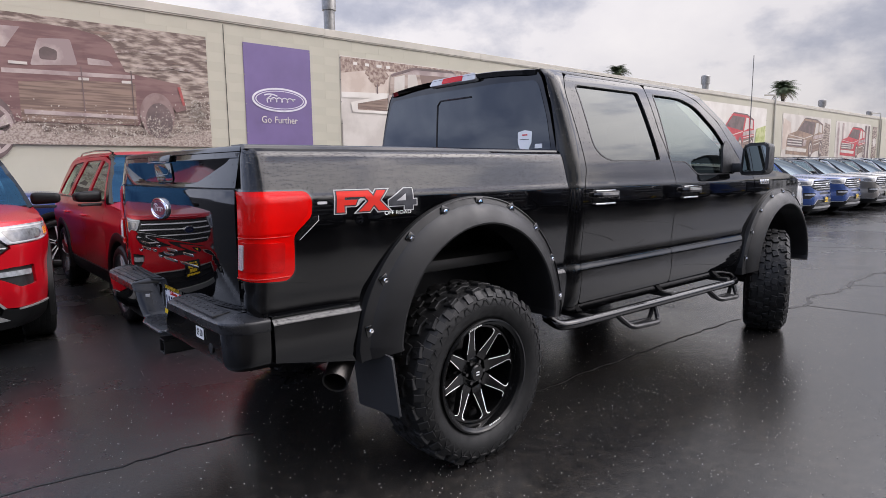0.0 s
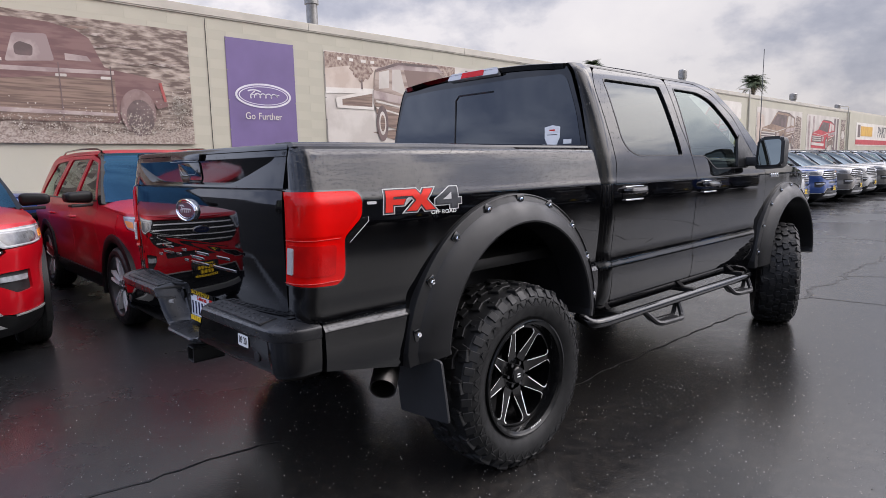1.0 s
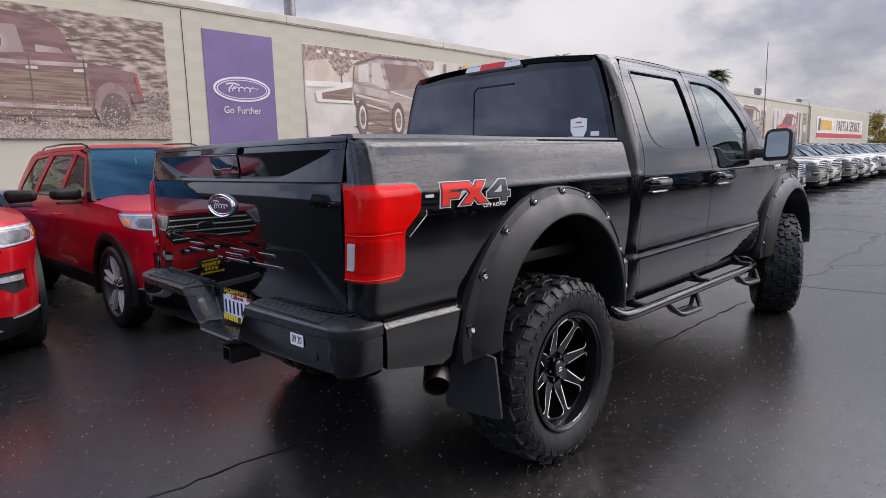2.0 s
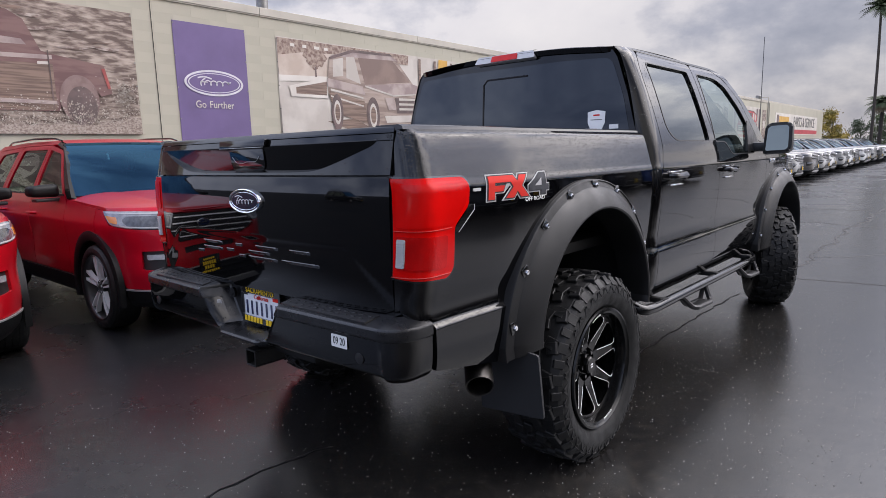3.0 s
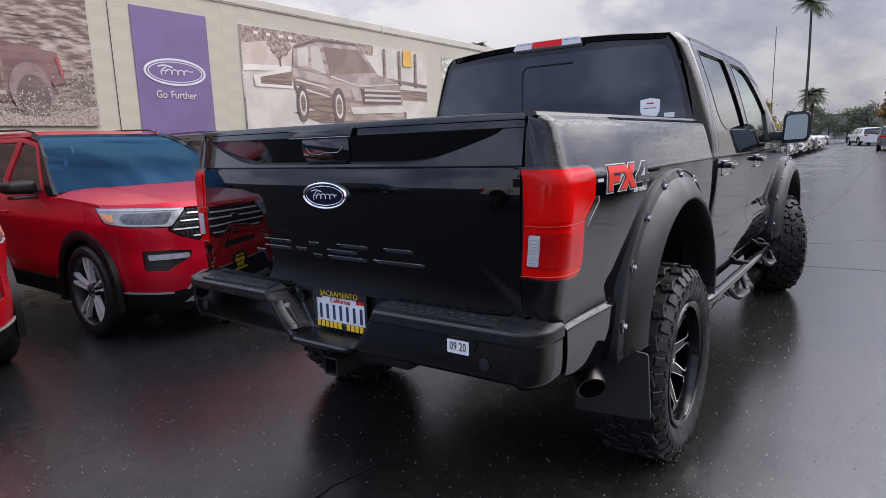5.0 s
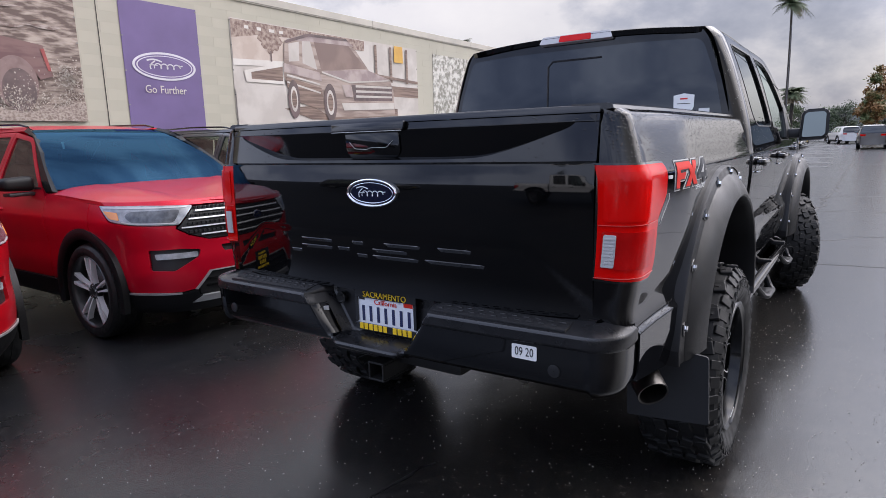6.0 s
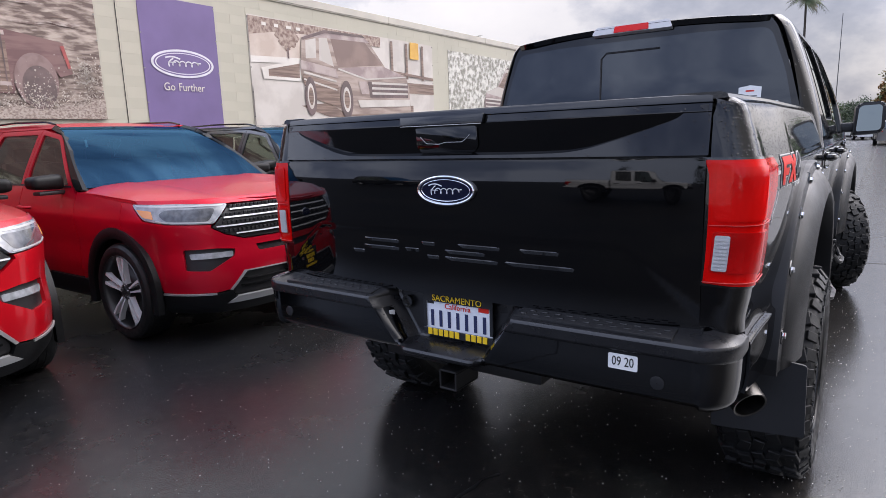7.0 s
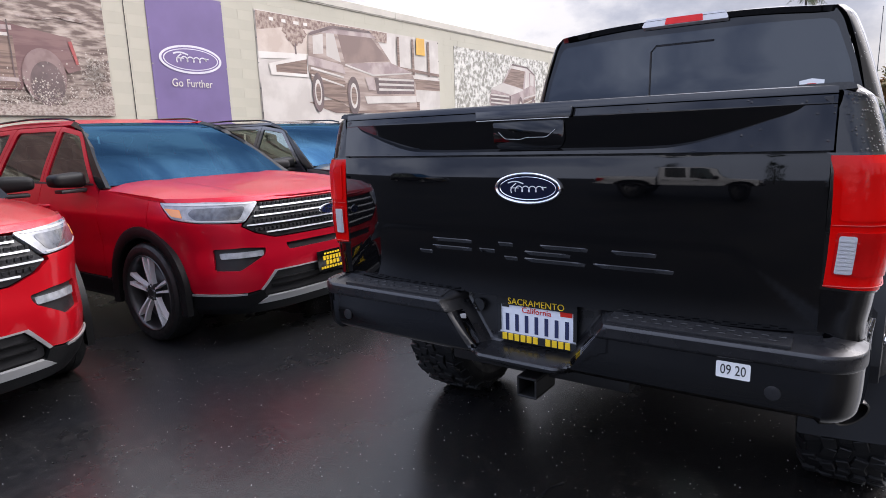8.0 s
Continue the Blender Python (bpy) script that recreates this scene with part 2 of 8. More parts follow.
M = dict(
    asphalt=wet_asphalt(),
    black_paint=wet_paint("black_car_paint", (0.0018, 0.0018, 0.0022), drops=1.0, rough=0.03, spec=0.55, coat=0.0, top=(0.12, 0.24), bead=(112, 0.008), few=0.82),
    bed_paint=wet_paint("black_bed_paint", (0.0018, 0.0018, 0.0022), drops=1.0, rough=0.03, spec=0.55, coat=0.0, top=(0.12, 0.24), bead=(120, 0.009), few=0.12),
    gloss_black=material("gloss_black", (0.005, 0.005, 0.005), rough=0.12, coat=0.6),
    flare=material("textured_black_plastic", (0.008, 0.008, 0.0085), rough=0.40, spec=0.4, grain=0.25, grain_scale=700, vary=0.2, rough_vary=0.12, rough_scale=9),
    plastic=material("black_plastic", (0.012, 0.012, 0.013), rough=0.42, spec=0.45, grain=0.15, grain_scale=500, rough_vary=0.1),
    streak_gloss=material("extra_gloss_black_edge", (0.004, 0.004, 0.005), rough=0.05, spec=1.0, coat=1.0),
    bumper=material("wet_bumper_plastic", (0.008, 0.008, 0.009), rough=0.30, spec=0.55, grain=0.10, grain_scale=500, rough_vary=0.12, rough_scale=14),
    pad=material("step_pad_plastic", (0.014, 0.014, 0.015), rough=0.4, spec=0.45, grain=0.5, grain_scale=260, rough_vary=0.12),
    rubber=material("tyre_rubber", (0.0075, 0.0075, 0.0075), rough=0.55, spec=0.35, grain=0.3, grain_scale=180, vary=0.35, vary_scale=14, rough_vary=0.15),
    flap=material("mud_flap_rubber", (0.02, 0.021, 0.023), rough=0.55, vary=0.2, vary_scale=5),
    rim_black=material("rim_gloss_black", (0.004, 0.004, 0.004), rough=0.16, spec=0.35),
    milled=material("milled_aluminium", (0.92, 0.92, 0.92), rough=0.3, metal=0.35),
    chrome=material("chrome", (0.85, 0.85, 0.86), rough=0.06, metal=1.0),
    steel=material("exhaust_steel", (0.09, 0.085, 0.08), rough=0.38, metal=1.0, vary=0.4, vary_scale=12),
    dark_metal=material("chassis_metal", (0.009, 0.0088, 0.0085), rough=0.6, metal=0.2, vary=0.4, vary_scale=10),
    lamp_red=material("red_lamp_lens", (0.62, 0.003, 0.002), rough=0.06, coat=0.1, spec=0.2, vary=0.2, vary_scale=5),
    lamp_dark=material("dark_red_lamp_lens", (0.43, 0.003, 0.003), rough=0.12, spec=0.3, grain=0.3, grain_scale=120, vary=0.3, vary_scale=11),
    lamp_seam=material("moulded_lens_seam", (0.62, 0.10, 0.09), rough=0.15, spec=0.5),
    lamp_mid=material("ribbed_red_lens", (0.62, 0.004, 0.003), rough=0.08, spec=0.3, grain=0.12, grain_scale=60, vary=0.18, vary_scale=7),
    lamp_clear=material("clear_lamp_lens", (0.46, 0.455, 0.45), rough=0.1, coat=1.0, grain=0.4, grain_scale=150),
    tint=glass("privacy_glass", (0.004, 0.0045, 0.005), gloss=(0.90, 0.95, 1.0), ior=1.72),
    front_glass=glass("green_tinted_glass", (0.2, 0.24, 0.22), gloss=(0.85, 0.95, 0.93), ior=1.55),
    side_tint=glass("side_privacy_glass", (0.03, 0.032, 0.036), gloss=(0.9, 0.94, 0.92), ior=1.62),
    mirror=material("mirror_glass", (0.18, 0.205, 0.205), rough=0.01, metal=1.0),
    cover=material("bed_cover_vinyl", (0.014, 0.014, 0.016), rough=0.3, grain=0.2, grain_scale=400, rough_vary=0.1),
    decal_silver=material("decal_silver", (0.46, 0.46, 0.46), rough=0.55, spec=0.2, vary=0.15, vary_scale=40),
    decal_dark=material("decal_charcoal", (0.05, 0.052, 0.058), rough=0.55, spec=0.2, vary=0.3, vary_scale=30),
    white=material("white_print", (0.78, 0.78, 0.76), rough=0.4, vary=0.04),
    red_print=material("red_print", (0.60, 0.025, 0.015), rough=0.55, spec=0.2),
    yellow_print=material("yellow_print", (0.85, 0.55, 0.02), rough=0.4),
    black_print=material("black_print", (0.01, 0.01, 0.01), rough=0.4),
    plate=material("plate_enamel", (0.72, 0.74, 0.78), rough=0.35, vary=0.05),
    blue_print=material("navy_enamel", (0.012, 0.018, 0.075), rough=0.12, coat=0.8),
    galvanised_rod=material("antenna_rod", (0.12, 0.12, 0.125), rough=0.4, metal=0.6),
    navy=material("dark_navy_enamel", (0.004, 0.006, 0.022), rough=0.2, spec=0.35),
    gate_paint=wet_paint("black_gate_paint", (0.0018, 0.0018, 0.0022), drops=0.8, rough=0.05, spec=0.55, coat=0.0, top=(0.12, 0.24), bead=(112, 0.006), few=0.93),
    cap=material("smooth_black_cap", (0.006, 0.006, 0.007), rough=0.12, spec=0.6, rough_vary=0.05),
    interior=material("dark_upholstery", (0.02, 0.02, 0.022), rough=0.7, vary=0.2),
)

# ---- building helpers ----
def curve(xs, ys):
    """A smooth curve through the points (xs, ys)."""
    xs, ys = np.array(xs, float), np.array(ys, float)
    order = np.argsort(xs)
    xs, ys = xs[order], ys[order]
    d = np.diff(ys) / np.diff(xs)
    m = np.concatenate([[d[0]], [0 if a * b <= 0 else 2 * a * b / (a + b) for a, b in zip(d[:-1], d[1:])], [d[-1]]])

    def f(x):
        x = min(max(x, xs[0]), xs[-1])
        i = min(int(np.searchsorted(xs, x, side="right")) - 1, len(xs) - 2)
        h = xs[i + 1] - xs[i]
        t = (x - xs[i]) / h
        return float((1 + 2 * t) * (1 - t) ** 2 * ys[i] + t * (1 - t) ** 2 * h * m[i] + t * t * (3 - 2 * t) * ys[i + 1] + t * t * (t - 1) * h * m[i + 1])

    return f


def smooth(a, b, x):
    t = min(1.0, max(0.0, (x - a) / (b - a)))
    return t * t * (3 - 2 * t)


def mesh_object(name, me, mat, parent, label=""):
    for m in mat if isinstance(mat, (list, tuple)) else [mat]:
        me.materials.append(m)
    ob = new(name, me)
    ob.parent = parent
    if label:
        ob["label"] = label
    return ob


def part(name, bm, mat, parent, label="", sharp=35):
    """Links a bmesh as one mesh object under a thing or a part."""
    bmesh.ops.recalc_face_normals(bm, faces=bm.faces)
    for f in bm.faces:
        f.smooth = True
    for e in bm.edges:
        if len(e.link_faces) == 2 and e.calc_face_angle(0) > radians(sharp):
            e.smooth = False
    me = bpy.data.meshes.new(name)
    bm.to_mesh(me)
    bm.free()
    return mesh_object(name, me, mat, parent, label)


def thing(name, label, category, group="", kind="", at=(0, 0, 0), turn=0):
    ob = new(name)
    ob.empty_display_size = 0.2
    ob.matrix_basis = pose(*at, 0, 0, turn)
    return tagged(ob, label, category, group, kind)


def box(bm, c, s, bevel=0.0, seg=2, m=None):
    """A bevelled box round c, of size s, turned by m."""
    r = bmesh.ops.create_cube(bm, size=1.0, matrix=Matrix.Translation(c) @ (m or Matrix()) @ Matrix.Diagonal((*s, 1)))
    if bevel:
        edges = list({e for v in r["verts"] for e in v.link_edges})
        bmesh.ops.bevel(bm, geom=edges, offset=bevel, segments=seg, profile=0.6, affect="EDGES")
    return bm


def tube(bm, pts, radius, seg=10, caps=True):
    """A round bar along pts; radius: one number or one a point."""
    pts = [Vector(p) for p in pts]
    rad = radius if isinstance(radius, (list, tuple)) else [radius] * len(pts)
    rings, ref = [], None
    for i, p in enumerate(pts):
        d = (pts[min(i + 1, len(pts) - 1)] - pts[max(i - 1, 0)]).normalized()
        if ref is None:
            ref = d.orthogonal().normalized()
        ref = (ref - d * ref.dot(d)).normalized()
        side = d.cross(ref)
        rings.append([bm.verts.new(p + rad[i] * (ref * math.cos(a) + side * math.sin(a))) for a in (2 * math.pi * k / seg for k in range(seg))])
    for a, b in zip(rings, rings[1:]):
        for k in range(seg):
            bm.faces.new((a[k], a[(k + 1) % seg], b[(k + 1) % seg], b[k]))
    if caps:
        bm.faces.new(rings[0])
        bm.faces.new(rings[-1])
    return bm


def bend(pts, r=0.03, n=4):
    """The broken line pts with its corners rounded."""
    pts = [Vector(p) for p in pts]
    out = [pts[0]]
    for a, b, c in zip(pts, pts[1:], pts[2:]):
        u, v = (a - b), (c - b)
        k = min(r, u.length * 0.45, v.length * 0.45)
        p, q = b + u.normalized() * k, b + v.normalized() * k
        out += [p.lerp(b, t).lerp(b.lerp(q, t), t) for t in (i / n for i in range(n + 1))]
    return out + [pts[-1]]


def revolve(bm, prof, seg=48, axis="X", closed=False, start=0.0, end=2 * math.pi):
    """Turns the profile (along, radius) round an axis."""
    full = abs(end - start - 2 * math.pi) < 1e-6
    cnt = seg if full else seg + 1
    rings = []
    for a, r in prof:
        ring = []
        for k in range(cnt):
            t = start + (end - start) * k / seg
            c, s = r * math.cos(t), r * math.sin(t)
            ring.append(bm.verts.new({"X": (a, c, s), "Y": (c, a, s), "Z": (c, s, a)}[axis]))
        rings.append(ring)
    pairs = list(zip(rings, rings[1:])) + ([(rings[-1], rings[0])] if closed else [])
    for a, b in pairs:
        for k in range(seg):
            j = (k + 1) % cnt
            bm.faces.new((a[k], a[j], b[j], b[k]))
    return bm


def prism(bm, outline, to3d, depth, bevel=0.0):
    """An outline (u, v) laid into space by to3d(u, v, w), w from 0 to depth."""
    lo = [bm.verts.new(to3d(u, v, 0)) for u, v in outline]
    hi = [bm.verts.new(to3d(u, v, depth)) for u, v in outline]
    n = len(outline)
    faces = [bm.faces.new(lo), bm.faces.new(hi)]
    for i in range(n):
        faces.append(bm.faces.new((lo[i], lo[(i + 1) % n], hi[(i + 1) % n], hi[i])))
    if bevel:
        bmesh.ops.bevel(bm, geom=list(faces[1].edges), offset=bevel, segments=2, profile=0.5, affect="EDGES")
    return bm


def rounded(outline, r=0.03, n=4):
    """A closed outline with rounded corners; r: one number, or one a corner."""
    out, cnt = [], len(outline)
    for i in range(cnt):
        a, b, c = (Vector((*outline[(i + k) % cnt][:2], 0)) for k in (-1, 0, 1))
        rr = r[i] if isinstance(r, (list, tuple)) else r
        u, v = a - b, c - b
        k = min(rr, u.length * 0.48, v.length * 0.48)
        p, q = b + u.normalized() * k, b + v.normalized() * k
        out += [tuple(p.lerp(b, t).lerp(b.lerp(q, t), t))[:2] for t in (j / n for j in range(n + 1))] if k > 1e-4 else [tuple(b)[:2]]
    return out


def arch(c, z0, ry, rz, lo_a, lo_b, n=26):
    """A wheel arch as (y, z) from its low point at y < c to that at y > c."""
    pts = [(c - ry, lo_a)] if lo_a < z0 else []
    pts += [(c - ry * math.cos(t), z0 + rz * math.sin(t)) for t in (math.pi * k / n for k in range(n + 1))]
    return pts + ([(c + ry, lo_b)] if lo_b < z0 else [])


class Holed(list):
    """An outline and the outlines of the holes in it."""


def holed(outer, *inner):
    return Holed((list(outer) if isinstance(outer, Holed) else [outer]) + list(inner))


def panel(name, outline, surf, out, mat, parent, label="", depth=0.02, du=0.06, dv=0.03, lift=0.0, lip=0.004):
    """A sheet over the outline (u, v) on the surface surf(u, v), with turned-in edges; its normals are those of the surface."""
    bm = bmesh.new()
    loops = outline if isinstance(outline, Holed) else [outline]
    edges = []
    for loop in loops:
        ring = [bm.verts.new((u, v, 0)) for u, v in loop]
        edges += [bm.edges.new((a, b)) for a, b in zip(ring, ring[1:] + ring[:1])]
    if edges:
        bmesh.ops.triangle_fill(bm, use_beauty=True, edges=edges, normal=(0, 0, 1))
    us, vs = [p[0] for p in loops[0]], [p[1] for p in loops[0]]
    for lo, hi, step, axis in ((min(us), max(us), du, 0), (min(vs), max(vs), dv, 1)):
        k = max(1, math.ceil((hi - lo) / step))
        for i in range(1, k):
            co = [0, 0, 0]
            co[axis] = lo + (hi - lo) * i / k
            no = [0, 0, 0]
            no[axis] = 1
            bmesh.ops.bisect_plane(bm, geom=bm.verts[:] + bm.edges[:] + bm.faces[:], plane_co=co, plane_no=no, dist=1e-5)
    out = Vector(out)
    bm.verts.index_update()
    cos, nos = [], []
    for v in bm.verts:
        u, w = v.co.x, v.co.y
        e = 0.002
        p = Vector(surf(u, w))
        n = (Vector(surf(u + e, w)) - Vector(surf(u - e, w))).cross(Vector(surf(u, w + e)) - Vector(surf(u, w - e)))
        n = n.normalized() if n.length > 1e-12 else out.copy()
        if n.dot(out) < 0:
            n = -n
        cos.append(p + n * lift)
        nos.append(n)
    faces = [[v.index for v in f.verts] for f in bm.faces]
    fixed = []
    for f in faces:
        n = Vector((0, 0, 0))
        for a, b, c in zip(f, f[1:] + f[:1], f[2:] + f[:2]):
            n += (cos[b] - cos[a]).cross(cos[c] - cos[b])
        if n.length > 1e-12:
            fixed.append(f if n.dot(nos[f[0]]) > 0 else f[::-1])
    faces = fixed
    edges = [(e.verts[0].index, e.verts[1].index) for e in bm.edges if e.is_boundary]
    side = {}
    for i in {i for e in edges for i in e}:
        side[i] = len(cos)
        cos += [cos[i].copy(), cos[i] - nos[i] * depth]
        nos += [nos[i].copy(), nos[i].copy()]
    for f in list(faces):
        for a, b in zip(f, f[1:] + f[:1]):
            if (a, b) in boundary_set(edges):
                d = (cos[b] - cos[a]).cross(nos[a])
                d = d.normalized() if d.length > 1e-9 else nos[a]
                for i in (a, b):
                    for k in (0, 1):
                        nos[side[i] + k] = d
                faces.append([side[b], side[a], side[a] + 1, side[b] + 1])
    bm.free()
    me = bpy.data.meshes.new(name)
    me.from_pydata([tuple(c) for c in cos], [], faces)
    me.update()
    for poly in me.polygons:
        poly.use_smooth = True
    me.normals_split_custom_set_from_vertices([tuple(n) for n in nos])
    return mesh_object(name, me, mat, parent, label)


_sets = {}


def boundary_set(edges):
    key = id(edges)
    if key not in _sets:
        _sets.clear()
        _sets[key] = {e for a, b in edges for e in ((a, b), (b, a))}
    return _sets[key]


def letters(name, text, size, mat, parent, m, label="", depth=0.002, align="CENTER"):
    """Flat raised lettering in the built-in font, turned into a mesh."""
    cu = bpy.data.curves.new(name, "FONT")
    cu.body, cu.size, cu.extrude, cu.align_x, cu.align_y = text, size, depth, align, "CENTER"
    cu.resolution_u = 3
    tmp = bpy.data.objects.new(name, cu)
    me = bpy.data.meshes.new_from_object(tmp)
    me.name = name
    bpy.data.objects.remove(tmp)
    me.transform(m)
    return mesh_object(name, me, mat, parent, label)


def oval(bm, to3d, a, b, depth, n=40, bevel=0.0):
    return prism(bm, [(a * math.cos(2 * math.pi * k / n), b * math.sin(2 * math.pi * k / n)) for k in range(n)], to3d, depth, bevel)

# ---- ground ----
def build_ground():
    bm = bmesh.new()
    xs = [-3000, -300, -60, -30, -11, 0, 12, 40, 300, 3000]
    ys = [-3000, -300, -40, -12, 0, 12, 40, 90, 300, 3000]
    g = [[bm.verts.new((x, y, 0)) for y in ys] for x in xs]
    for i in range(len(xs) - 1):
        for j in range(len(ys) - 1):
            bm.faces.new((g[i][j], g[i + 1][j], g[i + 1][j + 1], g[i][j + 1]))
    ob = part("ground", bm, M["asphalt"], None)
    return tagged(ob, "wet black asphalt car park with fine grit", "ground", kind="structure")


ground = build_ground()
M["tar"] = material("crack_tar", (0.006, 0.006, 0.006), rough=0.55, vary=0.3, vary_scale=30)
M["stone_grit"] = material("pale_grit", (0.36, 0.35, 0.325), rough=0.5, vary=0.5, vary_scale=40)


def crack(points, width, wander, seed):
    """A jagged crack, filled with dark grit, along a broken line."""
    rnd = random.Random(seed)
    pts = []
    for a, b in zip(points, points[1:]):
        a, b = Vector(a), Vector(b)
        n = max(2, int((b - a).length / 0.07))
        side = Vector((-(b - a).y, (b - a).x)).normalized()
        for k in range(n):
            t = k / n
            off = wander * (noise.noise(Vector((a.x + (b.x - a.x) * t, a.y + (b.y - a.y) * t, seed)) * 1.6) + 0.5 * noise.noise(Vector((t * n * 0.5, seed, 3.0))))
            pts.append(a.lerp(b, t) + side * (off + rnd.uniform(-0.012, 0.012)))
    bm = bmesh.new()
    prev = None
    for i, p in enumerate(pts):
        q = pts[min(i + 1, len(pts) - 1)] - pts[max(i - 1, 0)]
        nrm = Vector((-q.y, q.x)).normalized() * width * rnd.uniform(0.3, 1.2) * 0.5
        row = [bm.verts.new((*(p + nrm), 0.002)), bm.verts.new((*p, 0.0045)), bm.verts.new((*(p - nrm), 0.002))]
        if prev:
            bm.faces.new((prev[0], prev[1], row[1], row[0]))
            bm.faces.new((prev[1], prev[2], row[2], row[1]))
        prev = row
    return part("crack", bm, M["tar"], ground, "jagged dark crack in the asphalt")


crack([(-0.28, -3.2), (-0.16, -1.89), (-0.07, -0.83), (-0.02, -0.66)], 0.016, 0.03, 3)
crack([(0.62, 0.91), (0.62, 2.4), (0.66, 3.9)], 0.016, 0.03, 4)
crack([(0.66, 3.9), (0.84, 4.91), (0.80, 6.4), (0.86, 8.4), (0.85, 10.13), (0.95, 13.0), (0.98, 16.9), (1.2, 30), (1.3, 60)], 0.05, 0.16, 5)
crack([(0.84, 4.93), (1.77, 4.98), (4.5, 5.1), (9, 5.0)], 0.02, 0.04, 7)
crack([(0.80, 6.4), (1.25, 6.75), (1.6, 7.2), (4.5, 7.3), (9, 7.6)], 0.02, 0.05, 9)
crack([(-6.0, 10.3), (-0.91, 10.0), (0.2, 10.6), (0.85, 10.13), (3, 10.4), (8, 10.6)], 0.03, 0.05, 11)
crack([(-6, 13.6), (0.95, 13.2), (8, 13.9)], 0.04, 0.06, 12)
crack([(-6, 18.8), (1.0, 19.0), (8, 19.4)], 0.05, 0.06, 14)
crack([(-6, 27.8), (1.2, 28.0), (12, 28.4)], 0.06, 0.06, 15)
crack([(-6, 40), (1.2, 41.0), (12, 41.4)], 0.07, 0.06, 16)


def grit(count, seed, area=(-3.2, 4.2, -2.6, 4.5)):
    rnd = random.Random(seed)
    vs, fs = [], []
    for _ in range(count):
        x, y = rnd.uniform(area[0], area[1]), rnd.uniform(area[2], area[3])
        r = rnd.choice((0.0012, 0.0016, 0.002, 0.0024, 0.0034))
        b = len(vs)
        vs += [(x + r * rnd.uniform(0.7, 1.3), y, 0.001), (x - r * 0.6, y + r, 0.001), (x - r * 0.7, y - r, 0.001), (x, y, 0.001 + r * 1.3)]
        fs += [(b, b + 1, b + 3), (b + 1, b + 2, b + 3), (b + 2, b, b + 3)]
    me = bpy.data.meshes.new("grit")
    me.from_pydata(vs, [], fs)
    return tagged(mesh_object("grit", me, M["stone_grit"], None), "scattered pale grit on wet asphalt", "grit", kind="stuff")


grit(5200, 4)
grit(1300, 9, (0.9, 3.6, -1.8, 2.4))


# ---- the black pickup ----
BED_PROF = curve([0.58, 0.62, 0.70, 0.80, 0.864, 0.881, 0.92, 1.0, 1.15, 1.28, 1.345, 1.375, 1.44, 1.50, 1.53, 1.548],
                 [0.945, 0.958, 0.982, 0.992, 0.992, 0.978, 0.974, 0.984, 0.998, 1.003, 1.003, 0.994, 0.976, 0.958, 0.945, 0.918])
CAB_PROF = curve([0.58, 0.62, 0.70, 0.80, 0.856, 0.900, 0.94, 1.0, 1.15, 1.28, 1.345, 1.375, 1.44, 1.50, 1.75, 1.95, 2.0, 2.035],
                 [0.945, 0.958, 0.982, 0.991, 0.990, 0.980, 0.979, 0.985, 0.998, 1.003, 1.003, 0.997, 0.988, 0.978, 0.910, 0.838, 0.812, 0.772])
NOSE_TAPER = curve([3.0, 3.6, 4.2, 4.45, 4.6], [0.0, 0.006, 0.05, 0.12, 0.26])
CORNER, CORNER_R = -1.055, 0.07


def bed_surf(s):
    def f(u, z):
        x = BED_PROF(z) - 0.020 * smooth(0.50, 1.0, -u)
        if u >= CORNER:
            return (s * x, u, z)
        a = (CORNER - u) / CORNER_R
        deep = CORNER_R - 0.07 * max(0.0, z - 1.38) - 0.03 * max(0.0, z - 1.04)
        if a < math.pi / 2:
            return (s * (x - CORNER_R + CORNER_R * math.cos(a)), CORNER - deep * math.sin(a), z)
        return (s * (x - CORNER_R - (CORNER - u - CORNER_R * math.pi / 2)), CORNER - deep, z)
    return f


def cab_surf(s):
    def f(y, z):
        turn = min(0.1085, max(0.0, 0.862 - y))
        return (s * (CAB_PROF(z) - NOSE_TAPER(y) - (0.11 - math.sqrt(0.0121 - turn * turn))), y, z)
    return f


def text_shape(name, shapes, surf, out, mat, parent, lift, label=""):
    obs = []
    for sh in shapes:
        obs.append(panel(name, sh, surf, out, mat, parent, label, depth=0.001, du=0.025, dv=0.02, lift=lift))
    return obs


